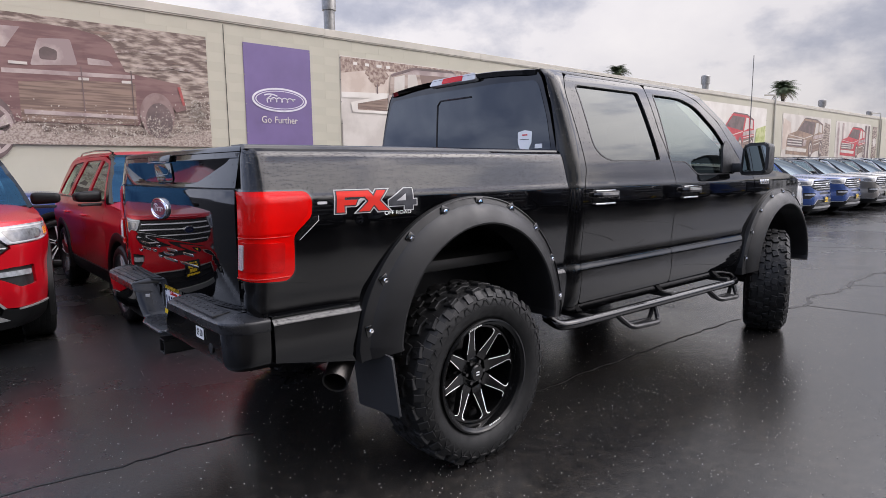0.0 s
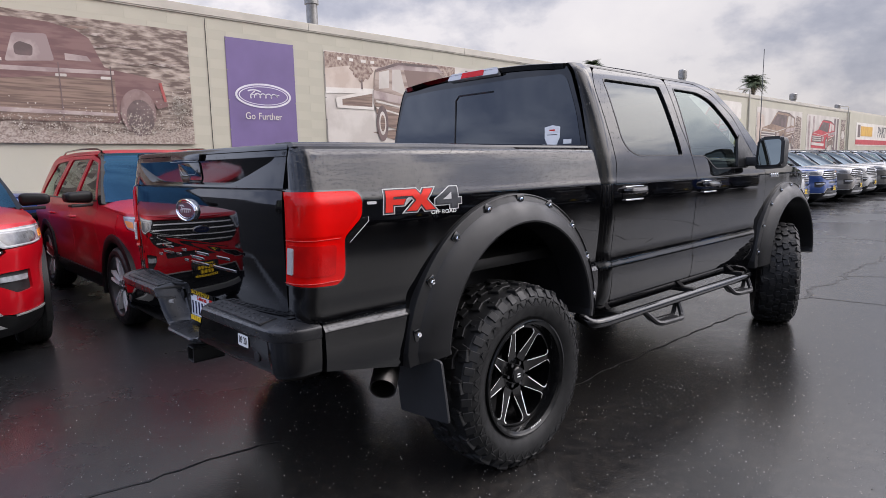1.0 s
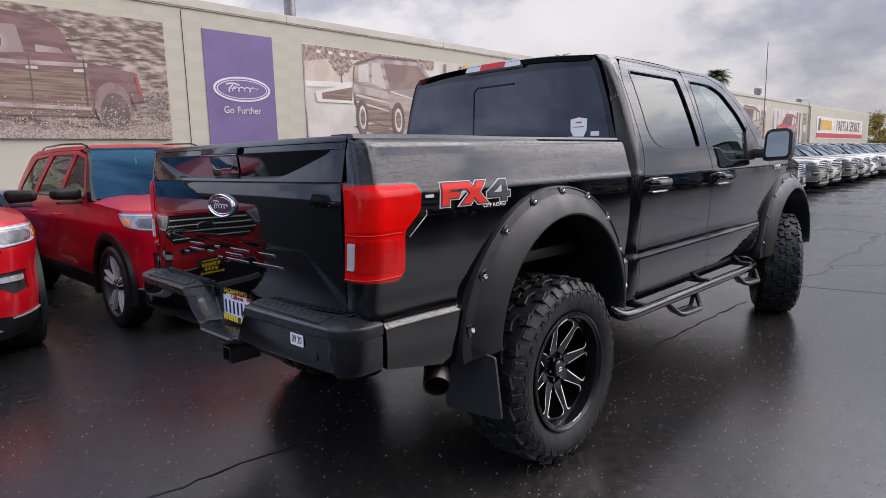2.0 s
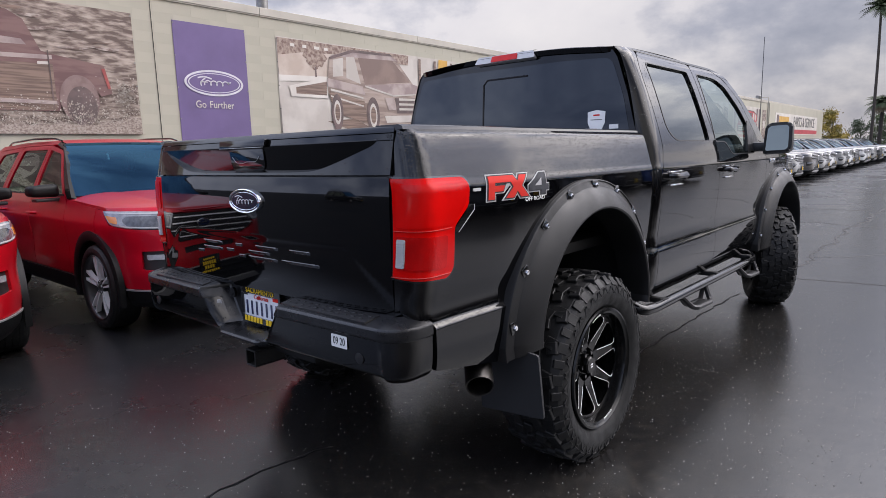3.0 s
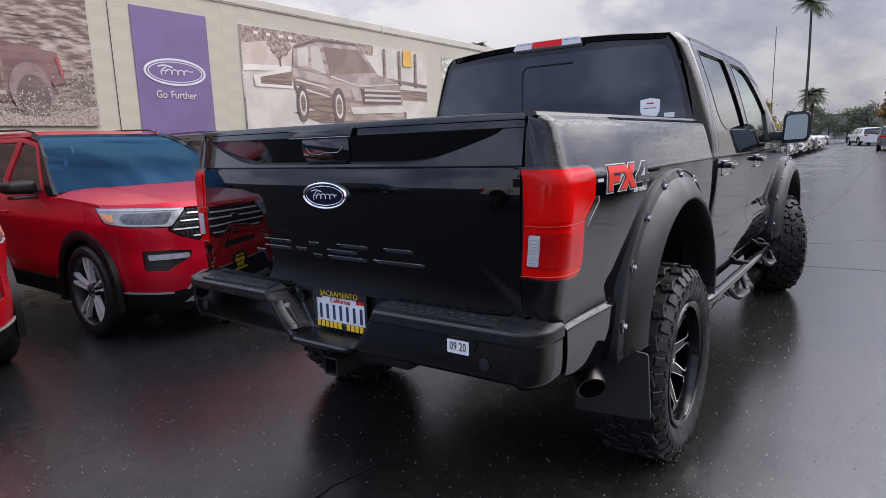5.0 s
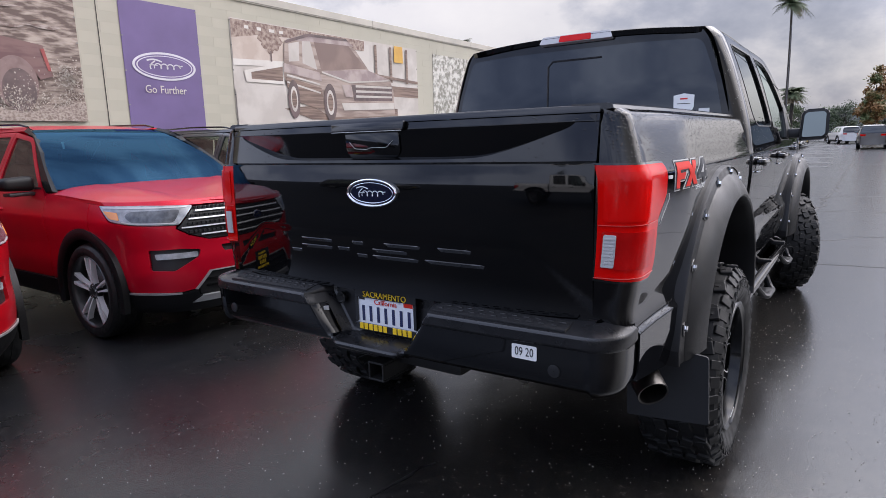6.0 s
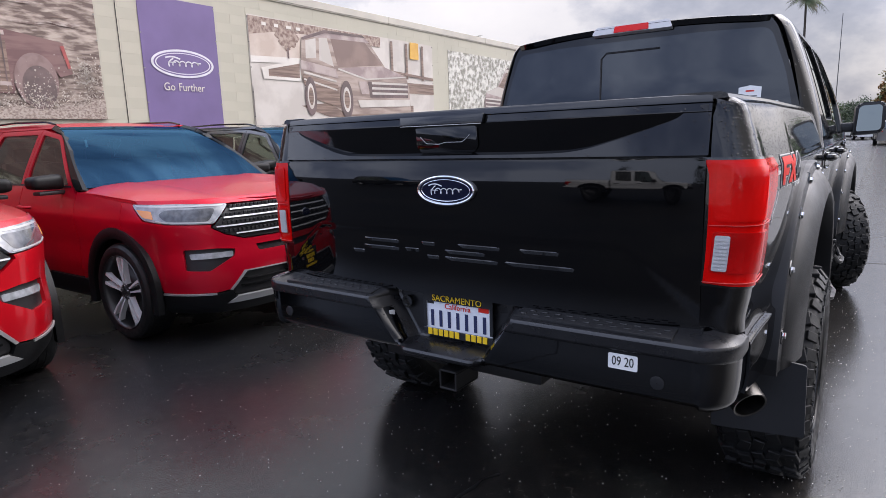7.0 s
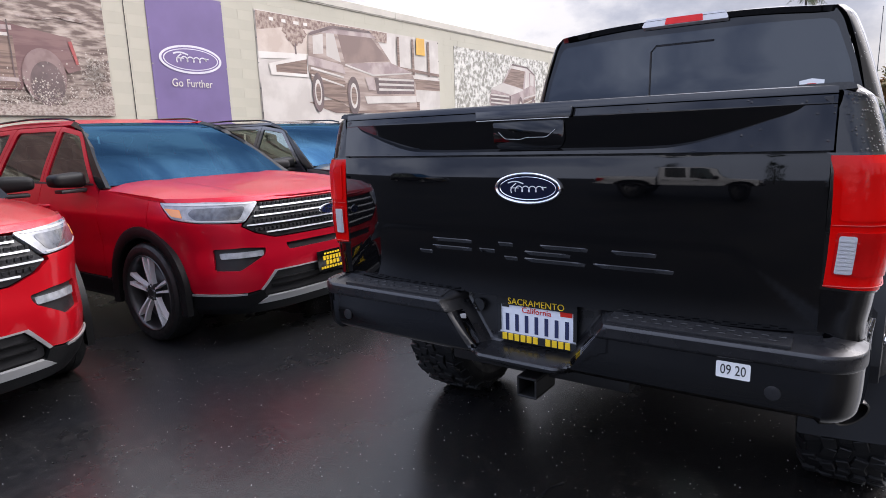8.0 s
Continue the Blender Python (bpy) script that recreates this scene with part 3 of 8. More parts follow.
def flare_part(truck, s, c, drop, name_label, bolts=9):
    """A pocket-style arch flare round the wheel at y = c, its outer ledge carrying bolts; drop: how far it sits below the rear one."""
    # (0 at the lip, 1 at the body; distance outward)
    prof = [(1.0, 0.90), (1.0, 1.006), (0.985, 1.016), (0.955, 1.018), (0.94, 1.012), (0.74, 1.022), (0.70, 1.030), (0.45, 1.052), (0.20, 1.068), (0.06, 1.074), (0.0, 1.070), (-0.03, 1.060), (-0.05, 1.035), (-0.13, 0.93)]
    n = 48
    bm = bmesh.new()
    rows = []
    spine = [((-1, 0), 0.640)] + [((-math.cos(math.pi * k / n), math.sin(math.pi * k / n)), None) for k in range(n + 1)] + [((1, 0), 0.625)]
    for (cx, sz), low in spine:
        row = []
        for q, x in prof:
            ry, rz = 0.505 + (0.668 - 0.505) * q, 0.540 + (0.674 - 0.540) * q
            mid = c - 0.03 * q + 0.012
            out = (0.012 * cx + 0.010 * sz) * (1 if x > 1.0 else 0)
            y = mid + ry * cx
            if low is not None:
                y, z = mid + ry * cx * 0.985, low + 0.03 * (1 - q) - drop
            else:
                z = 0.655 + rz * sz - drop if sz > 1e-3 else 0.70 - drop
            row.append(bm.verts.new((s * (x + out), y, z)))
        rows.append(row)
    for a, b in zip(rows, rows[1:]):
        for i in range(len(prof) - 1):
            bm.faces.new((a[i], a[i + 1], b[i + 1], b[i]))
    for r in (rows[0], rows[-1]):
        bm.faces.new(r)
    flare = part("fender_flare", bm, M["flare"], truck, name_label, sharp=24)
    for k in range(bolts):
        t = radians(10.6 + 20.1 * k)
        y, z = c - 0.008 - 0.632 * math.cos(t), 0.655 + 0.646 * math.sin(t) - drop
        x = 1.014 - 0.012 * math.cos(t) + 0.010 * math.sin(t)
        b = bmesh.new()
        box(b, (0.001, 0, 0), (0.014, 0.052, 0.046), 0.006, 2)
        b2 = part("bolt_recess", b, M["gloss_black"], flare, "black recessed bolt cup")
        b2.matrix_basis = pose(s * x, y, z, math.degrees(t) - 90, 0, 0 if s > 0 else 180)
        b = bmesh.new()
        revolve(b, [(0.0, 0.0115), (0.010, 0.0115), (0.013, 0.009), (0.0135, 0.0005)], 6)
        b3 = part("bolt", b, M["chrome"], flare, "bright hex bolt head")
        b3.matrix_basis = pose(s * (x + 0.004), y, z, 0, 0, 0 if s > 0 else 180)
    return flare


def truck_tyre():
    """A 35 inch mud tyre: carcass, sidewall ribs, shoulder lugs and staggered tread blocks; its axle along x, outer face at +x."""
    bm = bmesh.new()
    R, W = 0.437, 0.166
    prof = [(-0.11, 0.265), (-0.135, 0.29), (-W, 0.34), (-W, 0.375), (-0.150, 0.410), (-0.118, 0.430), (-0.05, R), (0.05, R), (0.118, 0.430), (0.150, 0.410),
            (W, 0.378), (W + 0.002, 0.352), (W - 0.005, 0.325), (0.150, 0.303), (0.146, 0.297), (0.132, 0.278), (0.11, 0.265)]
    revolve(bm, prof, 72)
    carcass, bm = bm, bmesh.new()
    count = 38
    for k in range(count):
        a = 2 * math.pi * k / count
        for j, (x, w, l, da) in enumerate([(-0.106, 0.048, 0.053, 0.0), (-0.052, 0.046, 0.05, 0.5), (-0.002, 0.042, 0.044, 0.1), (0.050, 0.046, 0.05, 0.6), (0.106, 0.048, 0.053, 0.15)]):
            ang = a + da * 2 * math.pi / count
            m = Matrix.Rotation(ang, 4, "X") @ Matrix.Rotation(radians((k % 2 * 2 - 1) * 14), 4, "Z")
            edge = j in (0, 4)
            shift = (0.008 if k % 2 else -0.006)
            box(bm, m.to_3x3() @ Vector((x + (shift if edge else 0) * (1 if x > 0 else -1), 0, R + 0.001 - (0.007 if edge else 0))), (w, l, 0.026), 0.003, 1, m=m)
        for sx in (-1, 1):
            m = Matrix.Rotation(a + 0.1, 4, "X")
            r0 = 0.418 if k % 2 else 0.413
            box(bm, m.to_3x3() @ Vector((sx * 0.1435, 0, r0 - 0.004)), (0.014, 0.036 if k % 2 else 0.046, 0.048), 0.002, 1, m=m @ Matrix.Rotation(radians(-sx * 38), 4, "Y"))
            if sx > 0:
                for da, tilt, r1 in ((0.0, 38, 0.385), (0.083, -38, 0.385), (0.04, 80, 0.368)):
                    m2 = Matrix.Rotation(a + da, 4, "X")
                    box(bm, m2.to_3x3() @ Vector((0.1660, 0, r1 - 0.012)), (0.005, 0.008, 0.038), m=m2 @ Matrix.Rotation(radians(tilt), 4, "X"))
    return carcass, bm


def truck_wheel(truck, s, y, turn):
    wheel = new("wheel")
    wheel.parent = truck
    wheel.matrix_basis = pose(s * (0.935 if y < 1 else 0.93), y, 0.446, 0, 0, turn + (0 if s > 0 else 180))
    if not TRUCK_WHEEL:
        carcass, blocks = truck_tyre()
        TRUCK_WHEEL["tyre"] = part("tyre", carcass, M["rubber"], wheel, "wet mud-terrain tyre with chunky tread", sharp=25)
        TRUCK_WHEEL["tread"] = tagged(part("tread", blocks, M["rubber"], wheel), kind="stuff")
        bm = bmesh.new()
        revolve(bm, [(0.152, 0.270), (0.158, 0.277), (0.156, 0.285), (0.148, 0.289), (0.13, 0.282)], 64)
        revolve(bm, [(0.152, 0.270), (0.146, 0.260), (0.118, 0.253), (-0.05, 0.240), (-0.12, 0.255)], 64)
        revolve(bm, [(-0.06, 0.24), (-0.06, 0.10), (-0.07, 0.001)], 48)
        TRUCK_WHEEL["rim"] = part("rim", bm, M["rim_black"], wheel, "gloss black deep-dish rim")
        bm = bmesh.new()
        dish = curve([0.05, 0.10, 0.17, 0.22, 0.25], [0.062, 0.066, 0.084, 0.096, 0.099])
        flank = curve([0.08, 0.105, 0.12, 0.17, 0.215, 0.228, 0.236], [0.02, 0.10, 0.17, 0.265, 0.315, 0.30, 0.22])
        at = lambda r, a, dx=0.0: Vector((dish(r) + dx, r * math.sin(a), r * math.cos(a)))
        radii = [0.082, 0.10, 0.112, 0.125, 0.15, 0.18, 0.205, 0.219, 0.228, 0.236]
        for k in range(8):
            mid, nxt = 2 * math.pi * k / 8 + 0.2, 2 * math.pi * (k + 1) / 8 + 0.2
            fr = [[bm.verts.new(at(r, mid + flank(r))), bm.verts.new(at(r, nxt - flank(r)))] for r in radii]
            bk = [[bm.verts.new(at(r, mid + flank(r) + 0.01, -0.04)), bm.verts.new(at(r, nxt - flank(r) - 0.01, -0.04))] for r in radii]
            for i in range(len(radii) - 1):
                bm.faces.new((fr[i][0], fr[i][1], fr[i + 1][1], fr[i + 1][0]))
                bm.faces.new((fr[i][0], fr[i + 1][0], bk[i + 1][0], bk[i][0]))
                bm.faces.new((fr[i][1], fr[i + 1][1], bk[i + 1][1], bk[i][1]))
            # bright edge round each opening, its light put into the width: lit flank broad, the other thin, and the arc
            # at the rim
            mm = bmesh.new()
            way = [(r, mid + flank(r)) for r in radii[2:]] + [(0.2375, mid + 0.1), (0.2375, mid), (0.2375, mid - 0.1)] + [(r, mid - flank(r)) for r in radii[:1:-1]]
            for j, ((r0, a0), (r1, a1)) in enumerate(zip(way, way[1:])):
                w = 0.0060 if j < 11 else 0.0032
                p, q = at(r0, a0, 0.0015), at(r1, a1, 0.0015)
                c = at(0.175, mid, 0.0)
                o0, o1 = (p - c).normalized() * w, (q - c).normalized() * w
                mm.faces.new([mm.verts.new(v) for v in (p, q, q + o1, p + o0)])
            bmesh.ops.remove_doubles(mm, verts=mm.verts, dist=0.0004)
            TRUCK_WHEEL["edge", k] = part("milled_edge", mm, M["milled"], wheel, "bright milled edge of a spoke opening")
        revolve(bm, [(0.0995, 0.236), (0.101, 0.243), (0.100, 0.249), (0.06, 0.249)], 64)
        TRUCK_WHEEL["spokes"] = part("spokes", bm, M["rim_black"], wheel, "eight gloss black spokes")
        bm = bmesh.new()
        revolve(bm, [(0.03, 0.075), (0.052, 0.072), (0.056, 0.060), (0.056, 0.045), (0.088, 0.042), (0.094, 0.036), (0.094, 0.0005)], 32)
        TRUCK_WHEEL["cap"] = part("hub_cap", bm, M["rim_black"], wheel, "black centre cap")
        bm = bmesh.new()
        for k in range(6):
            a = 2 * math.pi * k / 6
            bmesh.ops.create_cone(bm, cap_ends=True, segments=6, radius1=0.011, radius2=0.009, depth=0.03,
                                  matrix=Matrix.Translation((0.064, 0.058 * math.cos(a), 0.058 * math.sin(a))) @ Matrix.Rotation(math.pi / 2, 4, "Y"))
        TRUCK_WHEEL["nuts"] = tagged(part("lug_nuts", bm, M["gloss_black"], wheel), kind="stuff")
        bm = bmesh.new()
        for ang in (0.25, 0.25 + math.pi):
            for k in range(7):
                m = Matrix.Rotation(ang + (k - 3) * 0.045, 4, "X")
                box(bm, m.to_3x3() @ Vector((0.1485, 0, 0.2650)), (0.003, 0.007, 0.010), m=m)
        TRUCK_WHEEL["marks"] = tagged(part("rim_marks", bm, M["white"], wheel, "small white marks on the rim lip"), kind="stuff")
        bm = bmesh.new()
        box(bm, (0.0945, 0.0, 0.006), (0.002, 0.022, 0.006))
        box(bm, (0.0945, 0.0, -0.007), (0.002, 0.022, 0.006))
        TRUCK_WHEEL["cap_mark"] = part("cap_mark", bm, M["milled"], wheel)
    else:
        for o in TRUCK_WHEEL.values():
            c = o.copy()
            scene.collection.objects.link(c)
            c.parent = wheel
    return wheel


TRUCK_WHEEL = {}


def build_truck():
    T = thing("pickup_truck", "lifted glossy black crew-cab pickup, wet with rain beads, parked on asphalt", "pickup truck")
    P = M["black_paint"]
    rear_arch = arch(-0.0, 0.655, 0.60, 0.62, 0.64, 0.60)
    for s in (1, -1):
        side, bed = cab_surf(s), bed_surf(s)
        out = (s, 0, 0.1)
        # bed side: behind the wheel, over the arch, to the cab, with the corner round to the tailgate
        u_end = -1.220
        lamp = rounded([(-1.30, 1.045), (-0.985, 1.035), (-0.955, 1.065), (-0.957, 1.212), (-0.880, 1.280), (-0.874, 1.345), (-0.897, 1.378), (-1.30, 1.382)], [0, 0.02, 0.02, 0.02, 0.02, 0.02, 0.02, 0])
        top_a = [(u_end, 1.384)] + [(-0.93, 1.384), (-0.897, 1.381), (-0.872, 1.347), (-0.878, 1.278), (-0.955, 1.210), (-0.953, 1.064), (-0.983, 1.032), (u_end, 1.042)]
        outl = ([(u_end, 0.90), (-1.05, 0.90), (-1.045, 0.71), (-0.60, 0.625)] + [p for p in rear_arch if p[1] > 0.66] + [(0.60, 0.60), (0.725, 0.60), (0.725, 1.546), (-1.136, 1.546), (-1.158, 1.528), (-1.176, 1.50), (-1.194, 1.44), (-1.208, 1.387)] + top_a)
        panel("bed_side", outl, bed, (s, -0.8, 0.1), M["bed_paint"], T, depth=0.03, du=0.04, dv=0.009)
        # rail cap
        bm = bmesh.new()
        rows = []
        for yy in (-1.095, -1.085, -1.0, -0.75, -0.5, 0.0, 0.4, 0.725):
            xo = 0.918 - 0.020 * smooth(0.50, 1.0, -yy) - (0.0 if yy > -1.08 else 0.006 if yy > -1.1 else 0.022)
            rows.append([bm.verts.new((s * x, yy, z)) for x, z in ((xo, 1.545), (xo - 0.004, 1.556), (xo - 0.02, 1.562), (xo - 0.13, 1.562), (xo - 0.14, 1.54))])
        for a, b in zip(rows, rows[1:]):
            for i in range(4):
                bm.faces.new((a[i], a[i + 1], b[i + 1], b[i]))
        bm.faces.new(rows[0])
        bm.faces.new(rows[-1])
        part("bed_rail_cap", bm, M["cap"], T, "black plastic bed rail cap")
        # tail lamp, its lower dark half and reversing lens
        lampo = panel("tail_lamp", [p if p[0] > -1.26 else (-1.222 + 0.035 * (1.38 - p[1]), p[1]) for p in lamp], bed, (s, -1, 0.1), M["lamp_red"], T, "bright red tail lamp wrapped round the corner", depth=0.03, du=0.02, dv=0.02, lift=0.008)
        panel("lamp_bezel", [(-1.227 if u < -1.25 else u + 0.007 * (1 if u > -1.1 else 0), z + (0.007 if z > 1.2 else -0.007)) for u, z in lamp], bed, (s, -1, 0.1), M["gloss_black"], lampo, "black lamp bezel", depth=0.02, du=0.02, dv=0.02, lift=0.005)
        panel("upper_lens", rounded([(-1.200, 1.218), (-0.965, 1.222), (-0.897, 1.290), (-0.894, 1.335), (-0.912, 1.358), (-1.200, 1.362)], 0.015), bed, (s, -1, 0.1), M["lamp_mid"], lampo, "ribbed red upper lens", depth=0.004, du=0.02, dv=0.03, lift=0.0115)
        panel("lower_lens", rounded([(-1.200, 1.078), (-1.00, 1.075), (-0.995, 1.186), (-1.200, 1.190)], 0.012), bed, (s, -1, 0.1), M["lamp_dark"], lampo, "darker red lower lens", depth=0.004, du=0.02, dv=0.03, lift=0.012)
        panel("reversing_lens", rounded([(-1.193, 1.082), (-1.156, 1.082), (-1.156, 1.180), (-1.193, 1.180)], 0.006), bed, (s, -1, 0.1), M["lamp_clear"], lampo, "clear ribbed reversing lens", depth=0.004, lift=0.015, du=0.01, dv=0.02)
        for k in range(9):
            z0 = 1.084 + k * 0.0102
            panel("lens_rib", [(-1.190, z0), (-1.159, z0), (-1.159, z0 + 0.004), (-1.190, z0 + 0.004)], bed, (s, -1, 0.1), M["lamp_clear"], lampo, depth=0.003, lift=0.0175, du=0.03, dv=0.02)
        for name_z, wide in ((1.206, 0.0012), (1.048, 0.0018)):
            panel("lens_seam", [(-1.212, name_z), (-0.975, name_z + 0.004), (-0.975, name_z + 0.004 + wide), (-1.212, name_z + wide)], bed, (s, -1, 0.1), M["lamp_seam"], lampo, "pale moulded seam of the lens", depth=0.003, lift=0.0125, du=0.02)
        wedge = rounded([(-0.948, 1.196), (-0.932, 1.190), (-0.850, 1.262), (-0.850, 1.280), (-0.870, 1.278), (-0.947, 1.210)], 0.005)
        trim = panel("lamp_trim", wedge, bed, (s, -1, 0.1), M["gloss_black"], lampo, "black trim wedge beside the lamp", depth=0.004, lift=0.006)
        panel("trim_edge", [(-0.932, 1.189), (-0.848, 1.262), (-0.848, 1.281), (-0.850, 1.281), (-0.850, 1.2635), (-0.933, 1.1915)], bed, (s, -1, 0.1), M["decal_silver"], trim, "thin grey edge", depth=0.003, lift=0.0075)
        panel("trim_slot", rounded([(-0.850, 1.325), (-0.808, 1.325), (-0.808, 1.336), (-0.850, 1.336)], 0.004), bed, (s, -1, 0.1), M["decal_silver"], trim, depth=0.003, lift=0.004)
        # doors with windows
        rear_glass = rounded([(0.985, 1.948), (1.655, 1.948), (1.735, 1.502), (1.14, 1.502), (1.02, 1.57)], [0.03, 0.02, 0.02, 0.10, 0.08])
        front_glass = rounded([(1.85, 1.948), (2.22, 1.945), (2.40, 1.895), (2.62, 1.735), (2.80, 1.53), (2.80, 1.405), (2.22, 1.405), (2.08, 1.495), (1.87, 1.497)], [0.02, 0.08, 0.06, 0.05, 0.01, 0.03, 0.05, 0.05, 0.02])
        rd = rounded([(0.875, 0.655), (1.905, 0.655), (1.905, 1.37), (1.79, 1.70), (1.755, 2.008), (0.915, 2.012), (0.865, 1.90), (0.915, 1.45), (0.885, 1.35)], [0.03, 0.02, 0, 0, 0.04, 0.05, 0.10, 0.03, 0.02])
        fd = rounded([(1.912, 0.655), (3.08, 0.655), (3.17, 0.80), (3.17, 1.33), (3.08, 1.47), (2.93, 1.50), (2.70, 1.79), (2.45, 1.945), (2.22, 2.005), (1.763, 2.008), (1.80, 1.70), (1.912, 1.37)], [0.02, 0.05, 0.05, 0.03, 0.03, 0.06, 0.08, 0.08, 0.06, 0.04, 0, 0])
        for nm, oo, gg, hy, gm in (("rear_door", rd, rear_glass, 1.07, M["side_tint"]), ("front_door", fd, front_glass, 2.10, M["front_glass"])):
            door = panel(nm, holed(oo, gg), side, out, P, T, depth=0.03, du=0.06, dv=0.022)
            panel("door_window", gg, side, out, gm, door, "dark tinted side window", depth=0.004, du=0.08, dv=0.04, lift=-0.012)
            frame_o = [(y + (y - 1.4 if nm == "rear_door" else y - 2.3) * 0.02, z + (z - 1.72) * 0.03) for y, z in gg]
            panel("window_seal", holed(frame_o, gg), side, out, M["plastic"], door, "black rubber window seal", depth=0.012, du=0.08, dv=0.04, lift=0.002)
            hz = 1.285
            cup = panel("handle_cup", rounded([(hy - 0.115, hz - 0.048), (hy + 0.115, hz - 0.048), (hy + 0.115, hz + 0.045), (hy - 0.115, hz + 0.045)], 0.02), side, out, M["gloss_black"], door, "black recessed handle cup", depth=0.01, lift=0.002)
            bm = bmesh.new()
            xh = CAB_PROF(hz) - NOSE_TAPER(hy)
            tube(bm, bend([(s * (xh + 0.002), hy - 0.098, hz + 0.012), (s * (xh + 0.04), hy - 0.085, hz + 0.012), (s * (xh + 0.045), hy + 0.075, hz + 0.012), (s * (xh + 0.002), hy + 0.095, hz + 0.012)], 0.02), 0.017, 8)
            part("door_handle", bm, P, door, "black strap door handle")
            for dz, h in ((0.036, 0.006), (-0.042, 0.009)):
                bm = bmesh.new()
                box(bm, (s * (xh + 0.008), hy, hz + dz), (0.012, 0.20, h), 0.003)
                part("handle_trim", bm, M["chrome"], door, "chrome handle trim")
            bm = bmesh.new()
            box(bm, (s * (xh + 0.02), hy + 0.105, hz + 0.008), (0.025, 0.028, 0.05), 0.008)
            part("lock_cover", bm, P, door)
        # B, C and A pillars, rocker, front fender
        panel("rear_pillar", rounded([(0.755, 0.62), (0.868, 0.62), (0.88, 1.35), (0.908, 1.45), (0.858, 1.90), (0.908, 2.017), (0.90, 2.035), (0.78, 2.035), (0.757, 1.55)], [0, 0, 0, 0.03, 0.1, 0.05, 0, 0, 0]), side, out, P, T, depth=0.03, du=0.014, dv=0.022)
        panel("rocker_panel", [(0.76, 0.60), (3.10, 0.585), (3.10, 0.648), (0.76, 0.648)], side, out, P, T, depth=0.04, dv=0.02)
        panel("roof_side", [(0.78, 2.035), (0.90, 2.015), (2.22, 2.011), (2.45, 1.952), (2.70, 1.797), (2.94, 1.505), (3.10, 1.475), (3.17, 1.475), (2.80, 1.80), (2.52, 1.98), (2.30, 2.035)], side, out, P, T, depth=0.03, du=0.06, dv=0.012)
        front_arch = arch(3.70, 0.585, 0.60, 0.62, 0.60, 0.58)
        outl = [(3.08, 0.60)] + [p for p in front_arch if p[1] > 0.6] + [(4.32, 0.62), (4.40, 0.75), (4.42, 1.30), (4.0, 1.375), (3.19, 1.45), (3.09, 1.475), (3.177, 1.33), (3.177, 0.80)]
        panel("front_fender", outl, side, (s, 0.3, 0.1), P, T, depth=0.03, du=0.06, dv=0.025)
        bm = bmesh.new()
        for k in range(4):
            box(bm, (s * (CAB_PROF(1.32) - NOSE_TAPER(3.36) + 0.004), 3.29 + k * 0.047, 1.325), (0.008, 0.036, 0.036), 0.003)
        part("fender_badge", bm, M["chrome"], T, "small chrome badge on the front fender")
        panel("mirror_sail", rounded([(2.60, 1.405), (2.86, 1.42), (2.93, 1.495), (2.76, 1.66), (2.68, 1.60)], 0.02), side, out, M["plastic"], T, depth=0.02, lift=0.004)
        # mirror on its arm
        mirror = new("door_mirror")
        mirror.parent = T
        mirror.matrix_basis = pose(s * 1.163, 2.79, 1.507, -3, 0, 6 * s)
        bm = bmesh.new()
        prism(bm, rounded([(-s * 0.100, -0.122), (s * 0.070, -0.112), (s * 0.097, -0.085), (s * 0.097, 0.100), (s * 0.075, 0.122), (-s * 0.062, 0.118), (-s * 0.088, 0.095)], 0.018), lambda u, v, w: (u, 0.095 - w, v), 0.13, 0.018)
        part("housing", bm, M["plastic"], mirror, "black mirror housing")
        bm = bmesh.new()
        prism(bm, rounded([(-s * 0.082, -0.096), (s * 0.058, -0.090), (s * 0.074, -0.070), (s * 0.074, 0.084), (s * 0.058, 0.098), (-s * 0.050, 0.094), (-s * 0.070, 0.076)], 0.014), lambda u, v, w: (u, -0.034 - w, v), 0.005, 0)
        part("mirror_glass", bm, M["mirror"], mirror, "silvered mirror glass")
        bm = bmesh.new()
        box(bm, (-s * 0.15, 0.05, -0.06), (0.20, 0.09, 0.07), 0.02)
        part("arm", bm, M["plastic"], mirror)
        # flares
        flare_part(T, s, 0.0, 0.0, "matte black riveted arch flare", 9)
        flare_part(T, s, 3.70, 0.072, "matte black riveted arch flare", 9)
        # side step: bar, two hoops, brackets
        step = new("side_step")
        step.parent = T
        bm = bmesh.new()
        tube(bm, bend([(s * 0.90, 0.66, 0.60), (s * 0.985, 0.68, 0.555), (s * 1.005, 0.80, 0.552), (s * 1.005, 2.85, 0.532), (s * 0.985, 2.95, 0.535), (s * 0.90, 2.97, 0.58)], 0.06), 0.030, 12)
        part("bar", bm, P, step, "glossy black round side bar")
        for y0, y1 in ((1.22, 1.68), (2.42, 2.86)):
            bm = bmesh.new()
            tube(bm, bend([(s * 1.005, y0, 0.54), (s * 1.045, y0 + 0.10, 0.452), (s * 1.066, y0 + 0.13, 0.445), (s * 1.066, y1 - 0.06, 0.430), (s * 1.045, y1 - 0.02, 0.44), (s * 1.005, y1, 0.53)], 0.03), 0.017, 8)
            tube(bm, bend([(s * 0.99, y0 + 0.02, 0.53), (s * 0.995, y0 + 0.13, 0.45), (s * 0.995, y1 - 0.05, 0.435), (s * 0.99, y1, 0.52)], 0.03), 0.014, 6)
            box(bm, (s * 1.03, (y0 + y1) / 2 + 0.05, 0.438), (0.07, 0.20, 0.018), 0.006)
